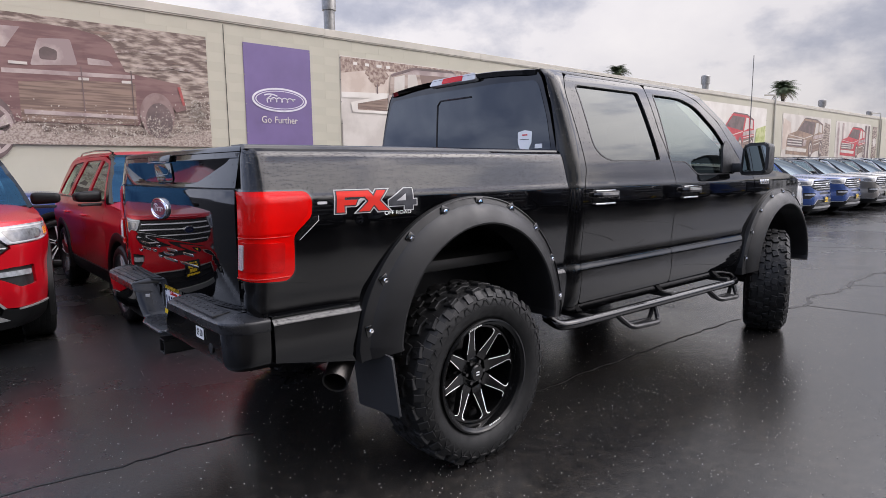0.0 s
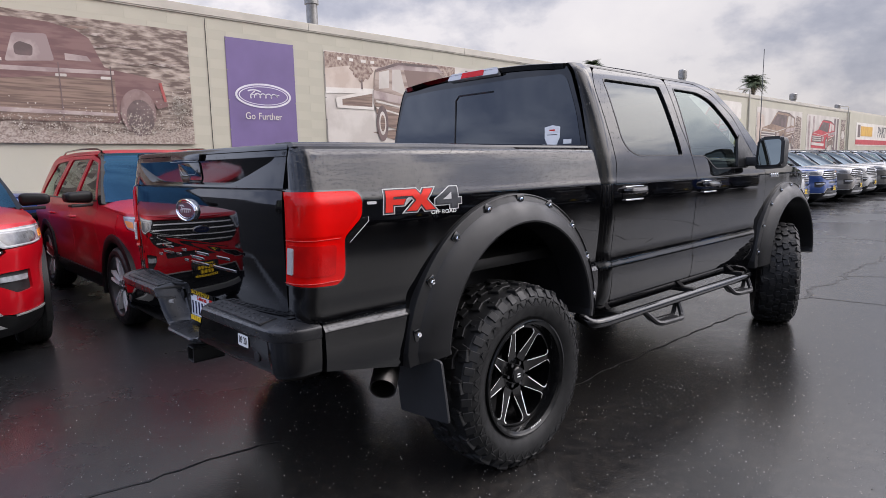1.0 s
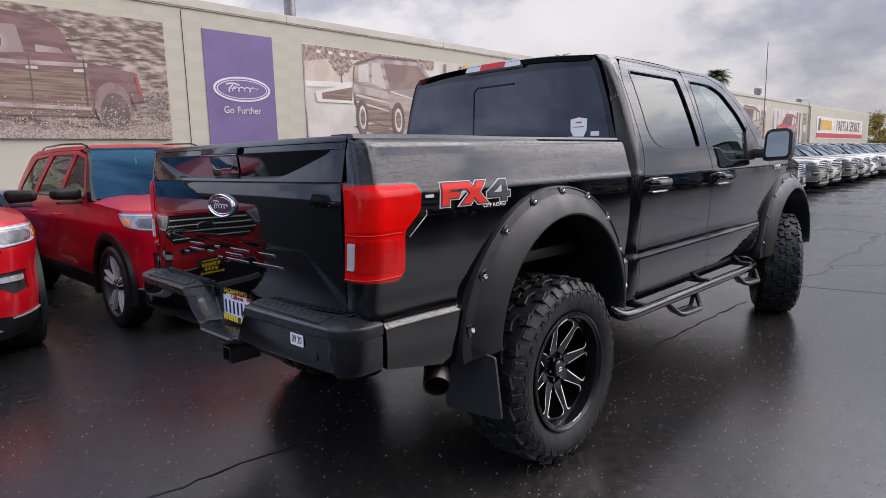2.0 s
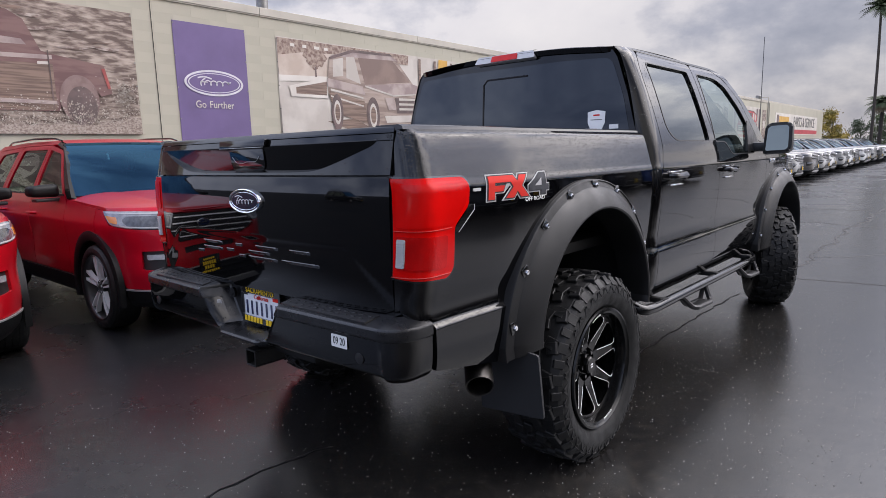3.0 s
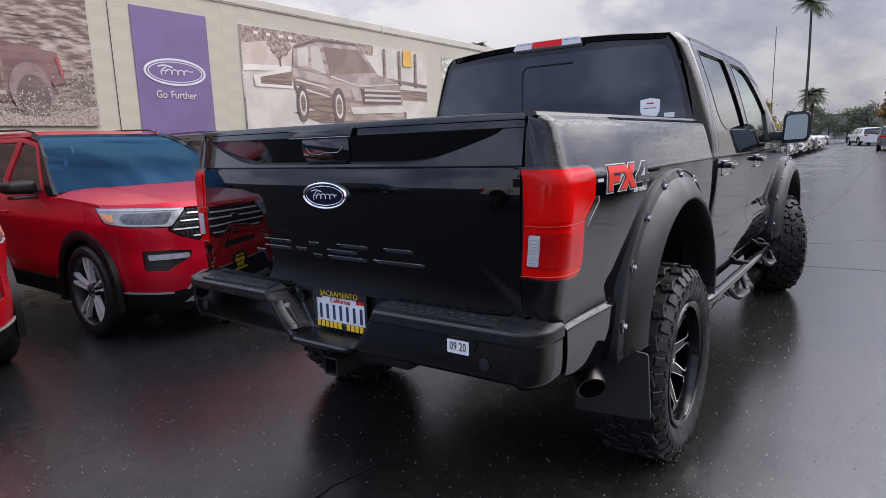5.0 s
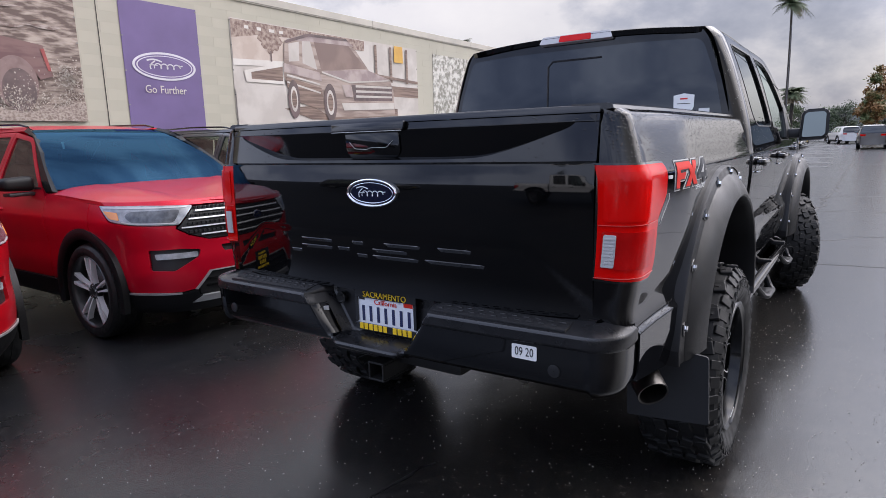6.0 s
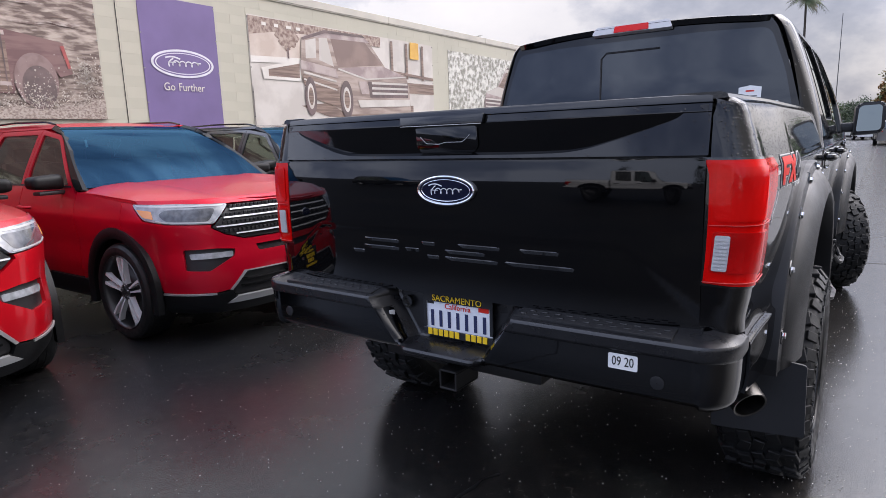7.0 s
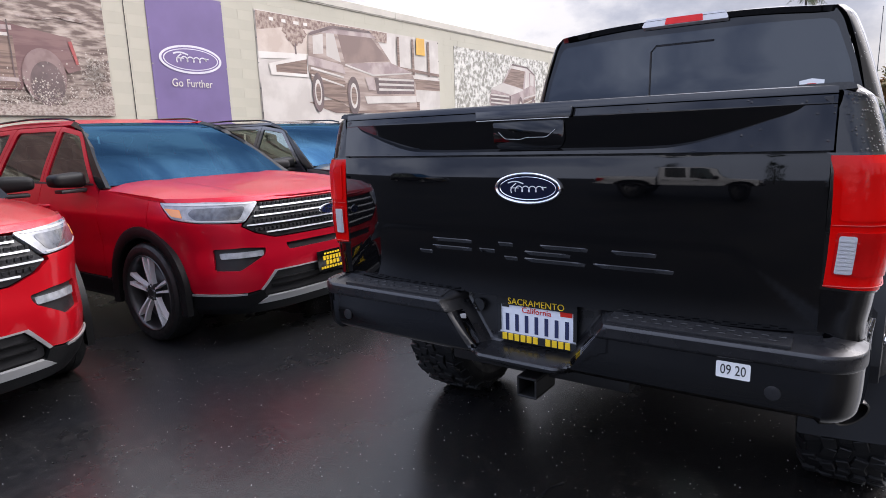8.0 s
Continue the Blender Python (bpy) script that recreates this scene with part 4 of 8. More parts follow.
            part("hoop_step", bm, M["plastic"], step, "black tubular drop step")
        for yb in (0.95, 1.9, 2.75):
            bm = bmesh.new()
            box(bm, (s * 0.90, yb, 0.565), (0.24, 0.05, 0.03), 0.006)
            part("bracket", bm, M["dark_metal"], step)
        # inner arch liner and mud flap
        for c, low in ((0.0, 0.0), (3.70, 0.072)):
            bm = bmesh.new()
            rows = []
            for x in (0.985, 0.50):
                rows.append([bm.verts.new((s * x, c - 0.60 * math.cos(t), 0.63 - low + 0.60 * math.sin(t))) for t in (math.pi * k / 20 for k in range(21))])
            for i in range(20):
                bm.faces.new((rows[0][i], rows[0][i + 1], rows[1][i + 1], rows[1][i]))
            bm.faces.new(rows[1])
            box(bm, (s * 0.515, c, 0.60), (0.02, 1.1, 0.14))
            part("wheel_well", bm, M["plastic"], T, "black plastic wheel well liner")
        flap = bmesh.new()
        lay = lambda u, v, w: (s * u, -0.555 - 0.12 * (v - 0.38) + 0.04 * (u - 0.80) + w, v)
        prism(flap, rounded([(0.785, 0.362), (1.09, 0.382), (1.085, 0.66), (0.79, 0.69)] if s > 0 else [(0.80, 0.56), (1.075, 0.56), (1.085, 0.70), (0.80, 0.70)], 0.012), lay, 0.012, 0.003)
        part("mud_flap", flap, M["flap"], T, "plain black rubber mud flap")
    # tailgate
    BOW_BOTTOM = curve([-0.785, -0.77, -0.70, -0.60, -0.50, -0.44, -0.30, 0.30, 0.44, 0.50, 0.60, 0.70, 0.77, 0.785],
                       [1.513, 1.498, 1.472, 1.440, 1.415, 1.408, 1.405, 1.405, 1.408, 1.415, 1.440, 1.472, 1.498, 1.513])
    GATE_Y = curve([0.90, 1.0, 1.12, 1.20, 1.30, 1.35, 1.388], [-1.176, -1.178, -1.180, -1.1805, -1.180, -1.178, -1.1755])
    RIM_Y = curve([1.388, 1.51, 1.534, 1.56], [-1.176, -1.1535, -1.149, -1.144])

    def gate(x, z):
        """The lower skin of the tailgate, with a stamped field."""
        bow = 0.033 * (abs(x) / 0.86) ** 4
        y = GATE_Y(z) + bow
        edge = 0.64 + (1.129 - z) * 1.2
        y += 0.0016 * (1 - smooth(1.115, 1.150, z)) * (1 - smooth(edge - 0.03, edge + 0.03, abs(x)))
        return (x, y, z)

    G = new("tailgate")
    G.parent = T
    G.matrix_basis = pose(0, 0.018, 0)
    # upper skin, its mesh laid along the hollow's lower edge
    bm = bmesh.new()
    rows = []
    for k in range(123):
        x = -0.853 + 1.706 * k / 122
        low = min(BOW_BOTTOM(x) if abs(x) < 0.785 else 1.513, 1.5085)
        zs = [1.395 + (low - 1.395) * f for f in (0.0, 0.25, 0.5, 0.75, 0.95, 1.0)] + [low + (1.5115 - low) * f for f in (0.035, 0.07, 0.25, 0.5, 0.75, 0.95, 1.0)] + [1.514, 1.520, 1.527, 1.5315, 1.533]
        off = 0.033 * (abs(x) / 0.86) ** 4
        row = [bm.verts.new((x, RIM_Y(1.395) + off + 0.03, 1.3965)), bm.verts.new((x, RIM_Y(1.395) + off + 0.002, 1.3945))]
        for n_z, z in enumerate(zs):
            deep = RIM_Y(1.5115) + 0.11 * (1.5115 - z)
            y = deep if 6 < n_z <= 12 else (RIM_Y(z) + deep) / 2 if n_z == 6 else RIM_Y(z)
            row.append(bm.verts.new((x, y + off, z)))
        row.append(bm.verts.new((x, RIM_Y(1.533) + off + 0.03, 1.533)))
        rows.append(row)
    for a, b in zip(rows, rows[1:]):
        for i in range(len(a) - 1):
            bm.faces.new((a[i], a[i + 1], b[i + 1], b[i]))
    part("upper_skin", bm, M["gate_paint"], G, "black upper skin with a hollow bow", sharp=28)
    panel("lower_skin", rounded([(-0.849, 0.908), (0.849, 0.908), (0.849, 1.388), (-0.849, 1.388)], 0.01), gate, (0, -1, 0.1), P, G, depth=0.05, du=0.02, dv=0.010)
    bm = bmesh.new()
    box(bm, (0, -1.098, 1.225), (1.69, 0.05, 0.61), 0.004)
    part("inner_panel", bm, M["plastic"], G)
    # cap along the top: its face leans with the skin, a rounded edge, a flat top
    bm = bmesh.new()
    rows = []
    for k in range(25):
        x = -0.853 + 1.706 * k / 24
        off = 0.033 * (abs(x) / 0.86) ** 4
        rows.append([bm.verts.new((x, y + (off if y < -1.1 else 0), z)) for y, z in ((-1.12, 1.5365), (-1.1485, 1.5365), (-1.1455, 1.552), (-1.1435, 1.5552), (-1.140, 1.5572), (-1.134, 1.558), (-1.012, 1.558), (-1.008, 1.5365))])
    for a, b in zip(rows, rows[1:]):
        for i in range(7):
            bm.faces.new((a[i], a[i + 1], b[i + 1], b[i]))
    bm.faces.new(rows[0])
    bm.faces.new(rows[-1])
    part("top_cap", bm, M["cap"], G, "smooth black tailgate top cap", sharp=50)
    # handle: a bar across the hollow, its pocket below
    bm = bmesh.new()
    prism(bm, rounded([(-0.186, 1.506), (0.160, 1.506), (0.166, 1.540), (-0.192, 1.540)], 0.006), lambda u, v, w: (u, -1.158 + 0.18 * (v - 1.506) - w, v), 0.012, 0.003)
    handle = part("tailgate_handle", bm, M["cap"], G, "black tailgate handle bar")
    bm = bmesh.new()
    prism(bm, rounded([(-0.108, 1.412), (0.118, 1.412), (0.135, 1.435), (0.135, 1.502), (-0.128, 1.502), (-0.128, 1.435)], 0.012), lambda u, v, w: (u, -1.148 + 0.11 * (1.513 - v) - w, v), 0.010, 0.002)
    part("handle_pocket", bm, M["gate_paint"], handle, "dark grip pocket")
    bm = bmesh.new()
    tube(bm, bend([(-0.105, -1.156, 1.470), (-0.080, -1.154, 1.446), (-0.02, -1.154, 1.443), (0.00, -1.154, 1.449), (0.075, -1.154, 1.449), (0.105, -1.156, 1.472)], 0.01), 0.0012, 5)
    part("handle_edge", bm, M["decal_silver"], handle)
    bm = bmesh.new()
    tube(bm, [(-0.184, -1.171, 1.507), (0.158, -1.171, 1.507)], 0.0012, 5)
    part("handle_lip", bm, M["decal_silver"], handle)
    # oval emblem, plain: chrome rim on navy
    EM = new("emblem")
    EM.parent = G
    EM.matrix_basis = pose(0.022, -1.178, 1.287)
    bm = bmesh.new()
    oval(bm, lambda u, v, w: (u, -w, v), 0.119, 0.052, 0.010, 44, 0.004)
    for ra, rb, rt in ((0.1145, 0.0475, 0.0048), (0.1005, 0.0365, 0.0016)):
        tube(bm, [(ra * math.cos(2 * math.pi * k / 48), -0.011, rb * math.sin(2 * math.pi * k / 48)) for k in range(49)], rt, 8, False)
    part("emblem_rim", bm, M["chrome"], EM, "chrome oval emblem rim")
    bm = bmesh.new()
    oval(bm, lambda u, v, w: (u, -0.0098 - w, v), 0.111, 0.045, 0.0014, 44, 0)
    part("emblem_field", bm, M["navy"], EM, "navy enamel oval emblem field")
    bm = bmesh.new()
    script_shape(bm, 0.076, 0.026, lambda u, v, w: (u, -0.0118 - w, v), 0.62)
    part("emblem_stroke", bm, M["milled"], EM, "plain chrome strokes on the emblem")
    # the stamped mark across the tailgate, as plain ledges that face the sky
    for x0, x1, z in ((-0.388, -0.21, 1.097), (-0.39, -0.21, 1.069), (-0.452, -0.39, 1.048), (-0.18, -0.113, 1.071), (-0.076, -0.022, 1.051), (-0.10, -0.04, 1.098),
                      (0.06, 0.226, 1.099), (0.004, 0.168, 1.075), (0.003, 0.218, 1.051), (0.30, 0.436, 1.099), (0.244, 0.487, 1.053)):
        bm = bmesh.new()
        rows = []
        for k in range(9):
            x = x0 + (x1 - x0) * k / 8
            y = gate(x, z)[1]
            e = 0.0 if k in (0, 8) else 1.0
            rows.append([bm.verts.new((x, y + 0.001, z + 0.0035)), bm.verts.new((x, y - 0.0050 * e, z + 0.0006)), bm.verts.new((x, y - 0.0050 * e, z - 0.0008)), bm.verts.new((x, y + 0.001, z - 0.012))])
        for a, b in zip(rows, rows[1:]):
            for i in range(3):
                bm.faces.new((a[i], a[i + 1], b[i + 1], b[i]))
        # gloss raised beyond the paint's so the ledges read as highlight streaks
        part("stamped_ledge", bm, M["streak_gloss"], G, sharp=20)
    # step bumper
    B = new("rear_bumper")
    B.parent = T
    outer = curve([0.688, 0.70, 0.72, 0.78, 0.842, 0.847, 0.853, 0.880, 0.889, 0.894, 0.902, 0.912], [0.075, 0.045, 0.022, 0.011, 0.008, 0.003, 0.0, 0.0, 0.006, 0.022, 0.060, 0.13])
    inner = curve([0.688, 0.70, 0.710, 0.718, 0.724, 0.733, 0.745, 0.80, 0.912], [0.022, 0.004, 0.0, 0.006, 0.03, 0.112, 0.122, 0.125, 0.132])
    levels = [0.912, 0.906, 0.902, 0.898, 0.894, 0.889, 0.885, 0.880, 0.866, 0.853, 0.849, 0.845, 0.842, 0.82, 0.80, 0.78, 0.76, 0.748, 0.74, 0.733, 0.728, 0.724, 0.718, 0.710, 0.70, 0.692, 0.688]
    half = lambda z: 0.171 + 0.113 * min(1.0, max(0.0, (z - 0.72) / 0.16))
    path = [(x, -1.245 + 0.012 * (abs(x) / 0.8) ** 2, 0, -1, x) for x in [i * 0.01 for i in range(0, 87)]]
    for k in range(1, 10):
        a = math.pi / 2 * k / 9
        path.append((0.86 + 0.108 * math.sin(a), -1.231 + 0.12 - 0.12 * math.cos(a), math.sin(a), -math.cos(a), 0.9))
    path.append((0.969, -1.06, 1, 0, 0.9))
    full = [(-x, y, -nx, ny, c) for x, y, nx, ny, c in path[:0:-1]] + path
    bm = bmesh.new()
    rows = []
    for x, y, nx, ny, c in full:
        # the sides of the plate recess lean inward as they go down
        k = smooth(0.192, 0.254, abs(c))
        slant = smooth(0.03, 0.20, abs(c)) * (1 - smooth(0.25, 0.42, abs(c)))
        k2 = 0.62 if abs(c) == 0.9 else 1.0
        row = []
        for z in levels + [0.686]:
            d = (outer(z) * k + inner(z) * (1 - k) if z > 0.687 else 0.13) * k2
            lean = slant * (half(z) - 0.2275) * (1 if x > 0 else -1)
            row.append(bm.verts.new((x + lean - nx * d, y - ny * d, z)))
        rows.append(row)
    for a, b in zip(rows, rows[1:]):
        for i in range(len(levels)):
            f = bm.faces.new((a[i], a[i + 1], b[i + 1], b[i]))
            z = levels[i]
            f.material_index = 0 if z > 0.846 or abs(a[0].co.x) < 0.285 else 1
    bm.faces.new(rows[0])
    bm.faces.new(rows[-1])
    part("bumper_bar", bm, [M["bumper"], P], B, "black step bumper with a plate recess", sharp=22)
    for x0, x1 in ((-0.80, -0.31), (0.31, 0.80)):
        bm = bmesh.new()
        box(bm, ((x0 + x1) / 2, -1.185, 0.898), (x1 - x0, 0.075, 0.014), 0.004, m=Matrix.Rotation(radians(7), 4, "X"))
        for i in range(int((x1 - x0) / 0.042)):
            for j in range(2):
                box(bm, (x0 + 0.025 + i * 0.042 + 0.021 * j, -1.199 + 0.026 * j, 0.9035 + 0.0032 * j), (0.020, 0.010, 0.004), 0.0015, 1)
        part("step_pad", bm, M["pad"], B, "ribbed black step pad")
    for s in (1, -1):
        bm = bmesh.new()
        revolve(bm, [(0.005, 0.001), (0.005, 0.016), (0.004, 0.020), (0.0, 0.021)], 20, "Y")
        o = part("parking_sensor", bm, M["plastic"], B, "round black parking sensor")
        o.matrix_basis = pose(s * 0.765, -1.2215, 0.765, 0, 0, 180)
        bm = bmesh.new()
        box(bm, (0, 0, 0), (0.05, 0.012, 0.055), 0.004)
        box(bm, (0, -0.006, 0), (0.03, 0.008, 0.036), 0.003)
        o = part("plate_lamp", bm, M["plastic"], B)
        o.matrix_basis = pose(s * 0.250, -1.180, 0.815, 0, 0, -s * 62)
    bm = bmesh.new()
    box(bm, (-0.243, -1.183, 0.815), (0.022, 0.012, 0.032), 0.002, m=Matrix.Rotation(radians(62), 4, "Z"))
    part("lamp_lens", bm, M["lamp_clear"], B, "clear number plate lamp lens")
    bm = bmesh.new()
    tube(bm, [(-0.2, -1.128, 0.86), (-0.2, -1.14, 0.86)], 0.024, 18)
    part("key_cover", bm, M["gloss_black"], B)
    # number plate in its dealer frame
    NP = new("number_plate")
    NP.parent = T
    NP.matrix_basis = pose(0.034, -1.132, 0.822, 0, 0, 0) @ Matrix.Scale(0.95, 4)
    bm = bmesh.new()
    box(bm, (0, 0, 0), (0.300, 0.004, 0.15), 0.0015)
    part("plate", bm, M["plate"], NP, "white enamel number plate")
    bm = bmesh.new()
    for c, z in (((0, -0.006, 0.072), (0.314, 0.006, 0.030)), ((0, -0.006, -0.066), (0.314, 0.006, 0.030)), ((-0.150, -0.006, 0.006), (0.014, 0.006, 0.102)), ((0.150, -0.006, 0.006), (0.014, 0.006, 0.102))):
        box(bm, c, z, 0.001, 1)
    part("plate_frame", bm, M["gloss_black"], NP, "black plate frame")
    letters("frame_text", "SACRAMENTO", 0.034, M["yellow_print"], NP, Matrix.Translation((0.0, -0.0105, 0.072)) @ Matrix.Rotation(math.pi / 2, 4, "X"), "yellow raised letters", 0.001)
    for x0, w, k in ((-0.138, 0.150, 6), (0.036, 0.10, 4)):
        for i in range(k):
            bm = bmesh.new()
            box(bm, (x0 + (i + 0.5) * w / k, -0.0105, -0.064), (w / k * 0.78, 0.003, 0.026), 0.001, 1)
            part("frame_bar", bm, M["yellow_print"], NP, "plain yellow bar")
    letters("script", "California", 0.03, M["red_print"], NP, Matrix.Translation((0.0, -0.0035, 0.042)) @ Matrix.Rotation(math.pi / 2, 4, "X"), "", 0.0008)
    for i in range(7):
        bm = bmesh.new()
        box(bm, (-0.118 + i * 0.0393, -0.003, -0.010), (0.015, 0.002, 0.066), 0.001, 1)
        part("number_bar", bm, M["blue_print"], NP, "plain dark bar")
    bm = bmesh.new()
    box(bm, (0.115, -0.003, 0.052), (0.045, 0.002, 0.026), 0.0005, 1)
    part("year_tab", bm, M["red_print"], NP)
    bm = bmesh.new()
    box(bm, (-0.125, -0.003, 0.053), (0.03, 0.002, 0.014), 0.0005, 1)
    part("month_tab", bm, M["black_print"], NP)
    ST = new("bumper_sticker")
    ST.parent = T
    ST.matrix_basis = pose(0.668, -1.2290, 0.811, -1, 0, 0)
    bm = bmesh.new()
    prism(bm, rounded([(-0.043, -0.023), (0.043, -0.023), (0.043, 0.023), (-0.043, 0.023)], 0.005), lambda u, v, w: (u, -w, v), 0.0015)
    part("sticker_sheet", bm, M["white"], ST, "small white sticker")
    letters("sticker_text", "09 20", 0.04, M["black_print"], ST, Matrix.Translation((0, -0.002, 0)) @ Matrix.Rotation(math.pi / 2, 4, "X") @ Matrix.Diagonal((0.72, 1.0, 1, 1)), "black numerals", 0.0005)
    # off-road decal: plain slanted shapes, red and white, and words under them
    bed = bed_surf(1)
    F = [[(0, 0), (0.035, 0), (0.035, 0.035), (0.085, 0.035), (0.095, 0.062), (0.037, 0.062), (0.038, 0.075), (0.125, 0.075), (0.135, 0.105), (0.005, 0.105)],
         [(0.10, 0), (0.150, 0), (0.172, 0.032), (0.195, 0), (0.245, 0), (0.198, 0.054), (0.235, 0.105), (0.19, 0.105), (0.170, 0.076), (0.150, 0.105), (0.105, 0.105), (0.147, 0.052)]]
    four = [(0.252, 0.025), (0.335, 0.025), (0.335, 0.002), (0.368, 0.002), (0.368, 0.025), (0.388, 0.025), (0.388, 0.046), (0.368, 0.046), (0.368, 0.105), (0.332, 0.105), (0.252, 0.048)]
    y0, z0, squash = -0.772, 1.288, 0.80
    DE = new("side_decal")
    DE.parent = T
    def grow(sh, k):
        cx, cy = sum(p[0] for p in sh) / len(sh), sum(p[1] for p in sh) / len(sh)
        n, res = len(sh), []
        ar = sum(a[0] * b[1] - b[0] * a[1] for a, b in zip(sh, sh[1:] + sh[:1]))
        for i in range(n):
            a, b, c = (Vector(sh[(i + j) % n]) for j in (-1, 0, 1))
            d1, d2 = (b - a).normalized(), (c - b).normalized()
            n1, n2 = Vector((d1.y, -d1.x)), Vector((d2.y, -d2.x))
            mvec = n1 + n2
            mvec = mvec / max(0.35, mvec.length_squared / 2)
            res.append(tuple(b + mvec * (k if ar > 0 else -k)))
        return res
    lay = lambda sh: [(y0 + a * 1.03 + 0.004, z0 + b * squash) for a, b in sh]
    text_shape("decal_outline", [lay(grow(sh, 0.0105)) for sh in F + [four]], bed, (1, 0, 0), M["decal_silver"], DE, 0.0015)
    text_shape("decal_border", [lay(grow(sh, 0.0055)) for sh in F + [four]], bed, (1, 0, 0), M["decal_dark"], DE, 0.0030)
    text_shape("decal_red", [lay(sh) for sh in F], bed, (1, 0, 0), M["red_print"], DE, 0.0048)
    text_shape("decal_grey", [lay(four)], bed, (1, 0, 0), M["decal_dark"], DE, 0.0048)
    text_shape("decal_gap", [lay([(0.285, 0.047), (0.333, 0.047), (0.333, 0.082)])], bed, (1, 0, 0), M["decal_silver"], DE, 0.0066)
    tagged(letters("decal_words", "OFF ROAD", 0.026, M["white"], DE, Matrix.Translation((1.0065, y0 + 0.305, z0 - 0.014)) @ Matrix.Rotation(math.pi / 2, 4, "Z") @ Matrix.Rotation(math.pi / 2, 4, "X") @ Matrix.Diagonal((1.15, 0.85, 1, 1)), "white words", 0.0006), kind="stuff")
    # roof, cab back, rear window
    ROOF_Y = curve([0.70, 0.76, 0.90, 1.4, 2.0, 2.40, 2.55], [2.045, 2.070, 2.080, 2.086, 2.070, 2.03, 1.99])
    roof = lambda x, y: (x, y, ROOF_Y(y) - 0.045 * (abs(x) / 0.772) ** 2.6)
    panel("roof", rounded([(-0.772, 0.735), (0.772, 0.735), (0.772, 2.30), (0.68, 2.50), (-0.68, 2.50), (-0.772, 2.30)], [0.14, 0.14, 0.1, 0.1, 0.1, 0.1]), roof, (0, 0, 1), P, T, depth=0.03, du=0.04, dv=0.08)
    back = lambda x, z: (x, 0.742 + 0.022 * smooth(1.5, 2.06, z) + 0.010 * (abs(x) / 0.9) ** 2, z)
    glass_o = rounded([(-0.858, 1.545), (0.858, 1.545), (0.815, 1.75), (0.735, 1.972), (0.4, 1.985), (-0.4, 1.985), (-0.735, 1.972), (-0.815, 1.75)], [0.03, 0.03, 0.05, 0.05, 0, 0, 0.05, 0.05])
    hole_o = [(x * 0.985, 1.76 + (z - 1.76) * 0.97) for x, z in glass_o]
    cab_o = rounded([(-0.91, 1.30), (0.91, 1.30), (0.905, 1.50), (0.838, 1.76), (0.765, 1.98), (0.72, 2.035), (0.4, 2.058), (0.0, 2.066), (-0.4, 2.058), (-0.72, 2.035), (-0.765, 1.98), (-0.838, 1.76), (-0.905, 1.50)], [0, 0, 0.02, 0.02, 0.05, 0.03, 0, 0, 0, 0.03, 0.05, 0.02, 0.02])
    panel("cab_back", holed(cab_o, hole_o), back, (0, -1, 0.1), P, T, depth=0.03, du=0.05, dv=0.04)
    RW = new("rear_window")
    RW.parent = T
    panel("window_pane", glass_o, back, (0, -1, 0.1), M["tint"], RW, "dark tinted rear window", depth=0.004, du=0.06, dv=0.05, lift=0.0025)
    bm = bmesh.new()
    tube(bm, [Vector(back(*p)) + Vector((0, -0.004, 0)) for p in [(0.18, 1.925), (-0.135, 1.925), (-0.165, 1.895), (-0.165, 1.56)]], 0.006, 6)
    part("slider_seal", bm, M["plastic"], RW, "black sliding-window seal")
    shield = [(0.60, 1.675), (0.655, 1.685), (0.71, 1.675), (0.708, 1.61), (0.69, 1.575), (0.655, 1.555), (0.62, 1.575), (0.602, 1.61)]
    panel("shield_sticker", shield, back, (0, -1, 0), M["white"], RW, "white shield-shaped sticker", depth=0.001, lift=0.004)
    panel("sticker_band", [(0.635, 1.652), (0.675, 1.652), (0.675, 1.660), (0.635, 1.660)], back, (0, -1, 0), M["red_print"], RW, depth=0.001, lift=0.005)
    panel("sticker_line", [(0.62, 1.628), (0.69, 1.628), (0.69, 1.632), (0.62, 1.632)], back, (0, -1, 0), M["steel"], RW, depth=0.001, lift=0.005)
    panel("small_sticker", [(0.735, 1.575), (0.79, 1.575), (0.79, 1.60), (0.735, 1.60)], back, (0, -1, 0), M["white"], RW, depth=0.001, lift=0.004)
    panel("third_brake_lamp", rounded([(-0.215, 2.028), (0.255, 2.028), (0.235, 2.072), (-0.195, 2.072)], 0.012), lambda x, z: (x, 0.724 + 0.4 * (z - 2.03), z), (0, -1, 0.2), M["lamp_clear"], T, "clear third brake lamp housing", depth=0.03, du=0.05, dv=0.01)
    panel("brake_lens", rounded([(-0.08, 2.032), (0.125, 2.032), (0.12, 2.068), (-0.075, 2.068)], 0.006), lambda x, z: (x, 0.720 + 0.4 * (z - 2.03), z), (0, -1, 0.2), M["lamp_red"], T, "red third brake lens", depth=0.01, du=0.05, dv=0.01)
    # windscreen, hood, nose
    ws = lambda x, y: (x, y, 2.02 - (y - 2.42) / 0.86 * 0.53 - 0.03 * (abs(x) / 0.8) ** 2)
    panel("windscreen", [(-0.64, 2.46), (0.64, 2.46), (0.80, 3.26), (-0.80, 3.26)], ws, (0, 1, 1), M["front_glass"], T, "clear windscreen", depth=0.005, du=0.1, dv=0.1)
    HOOD = curve([3.15, 3.4, 4.0, 4.4, 4.58], [1.47, 1.485, 1.44, 1.385, 1.30])
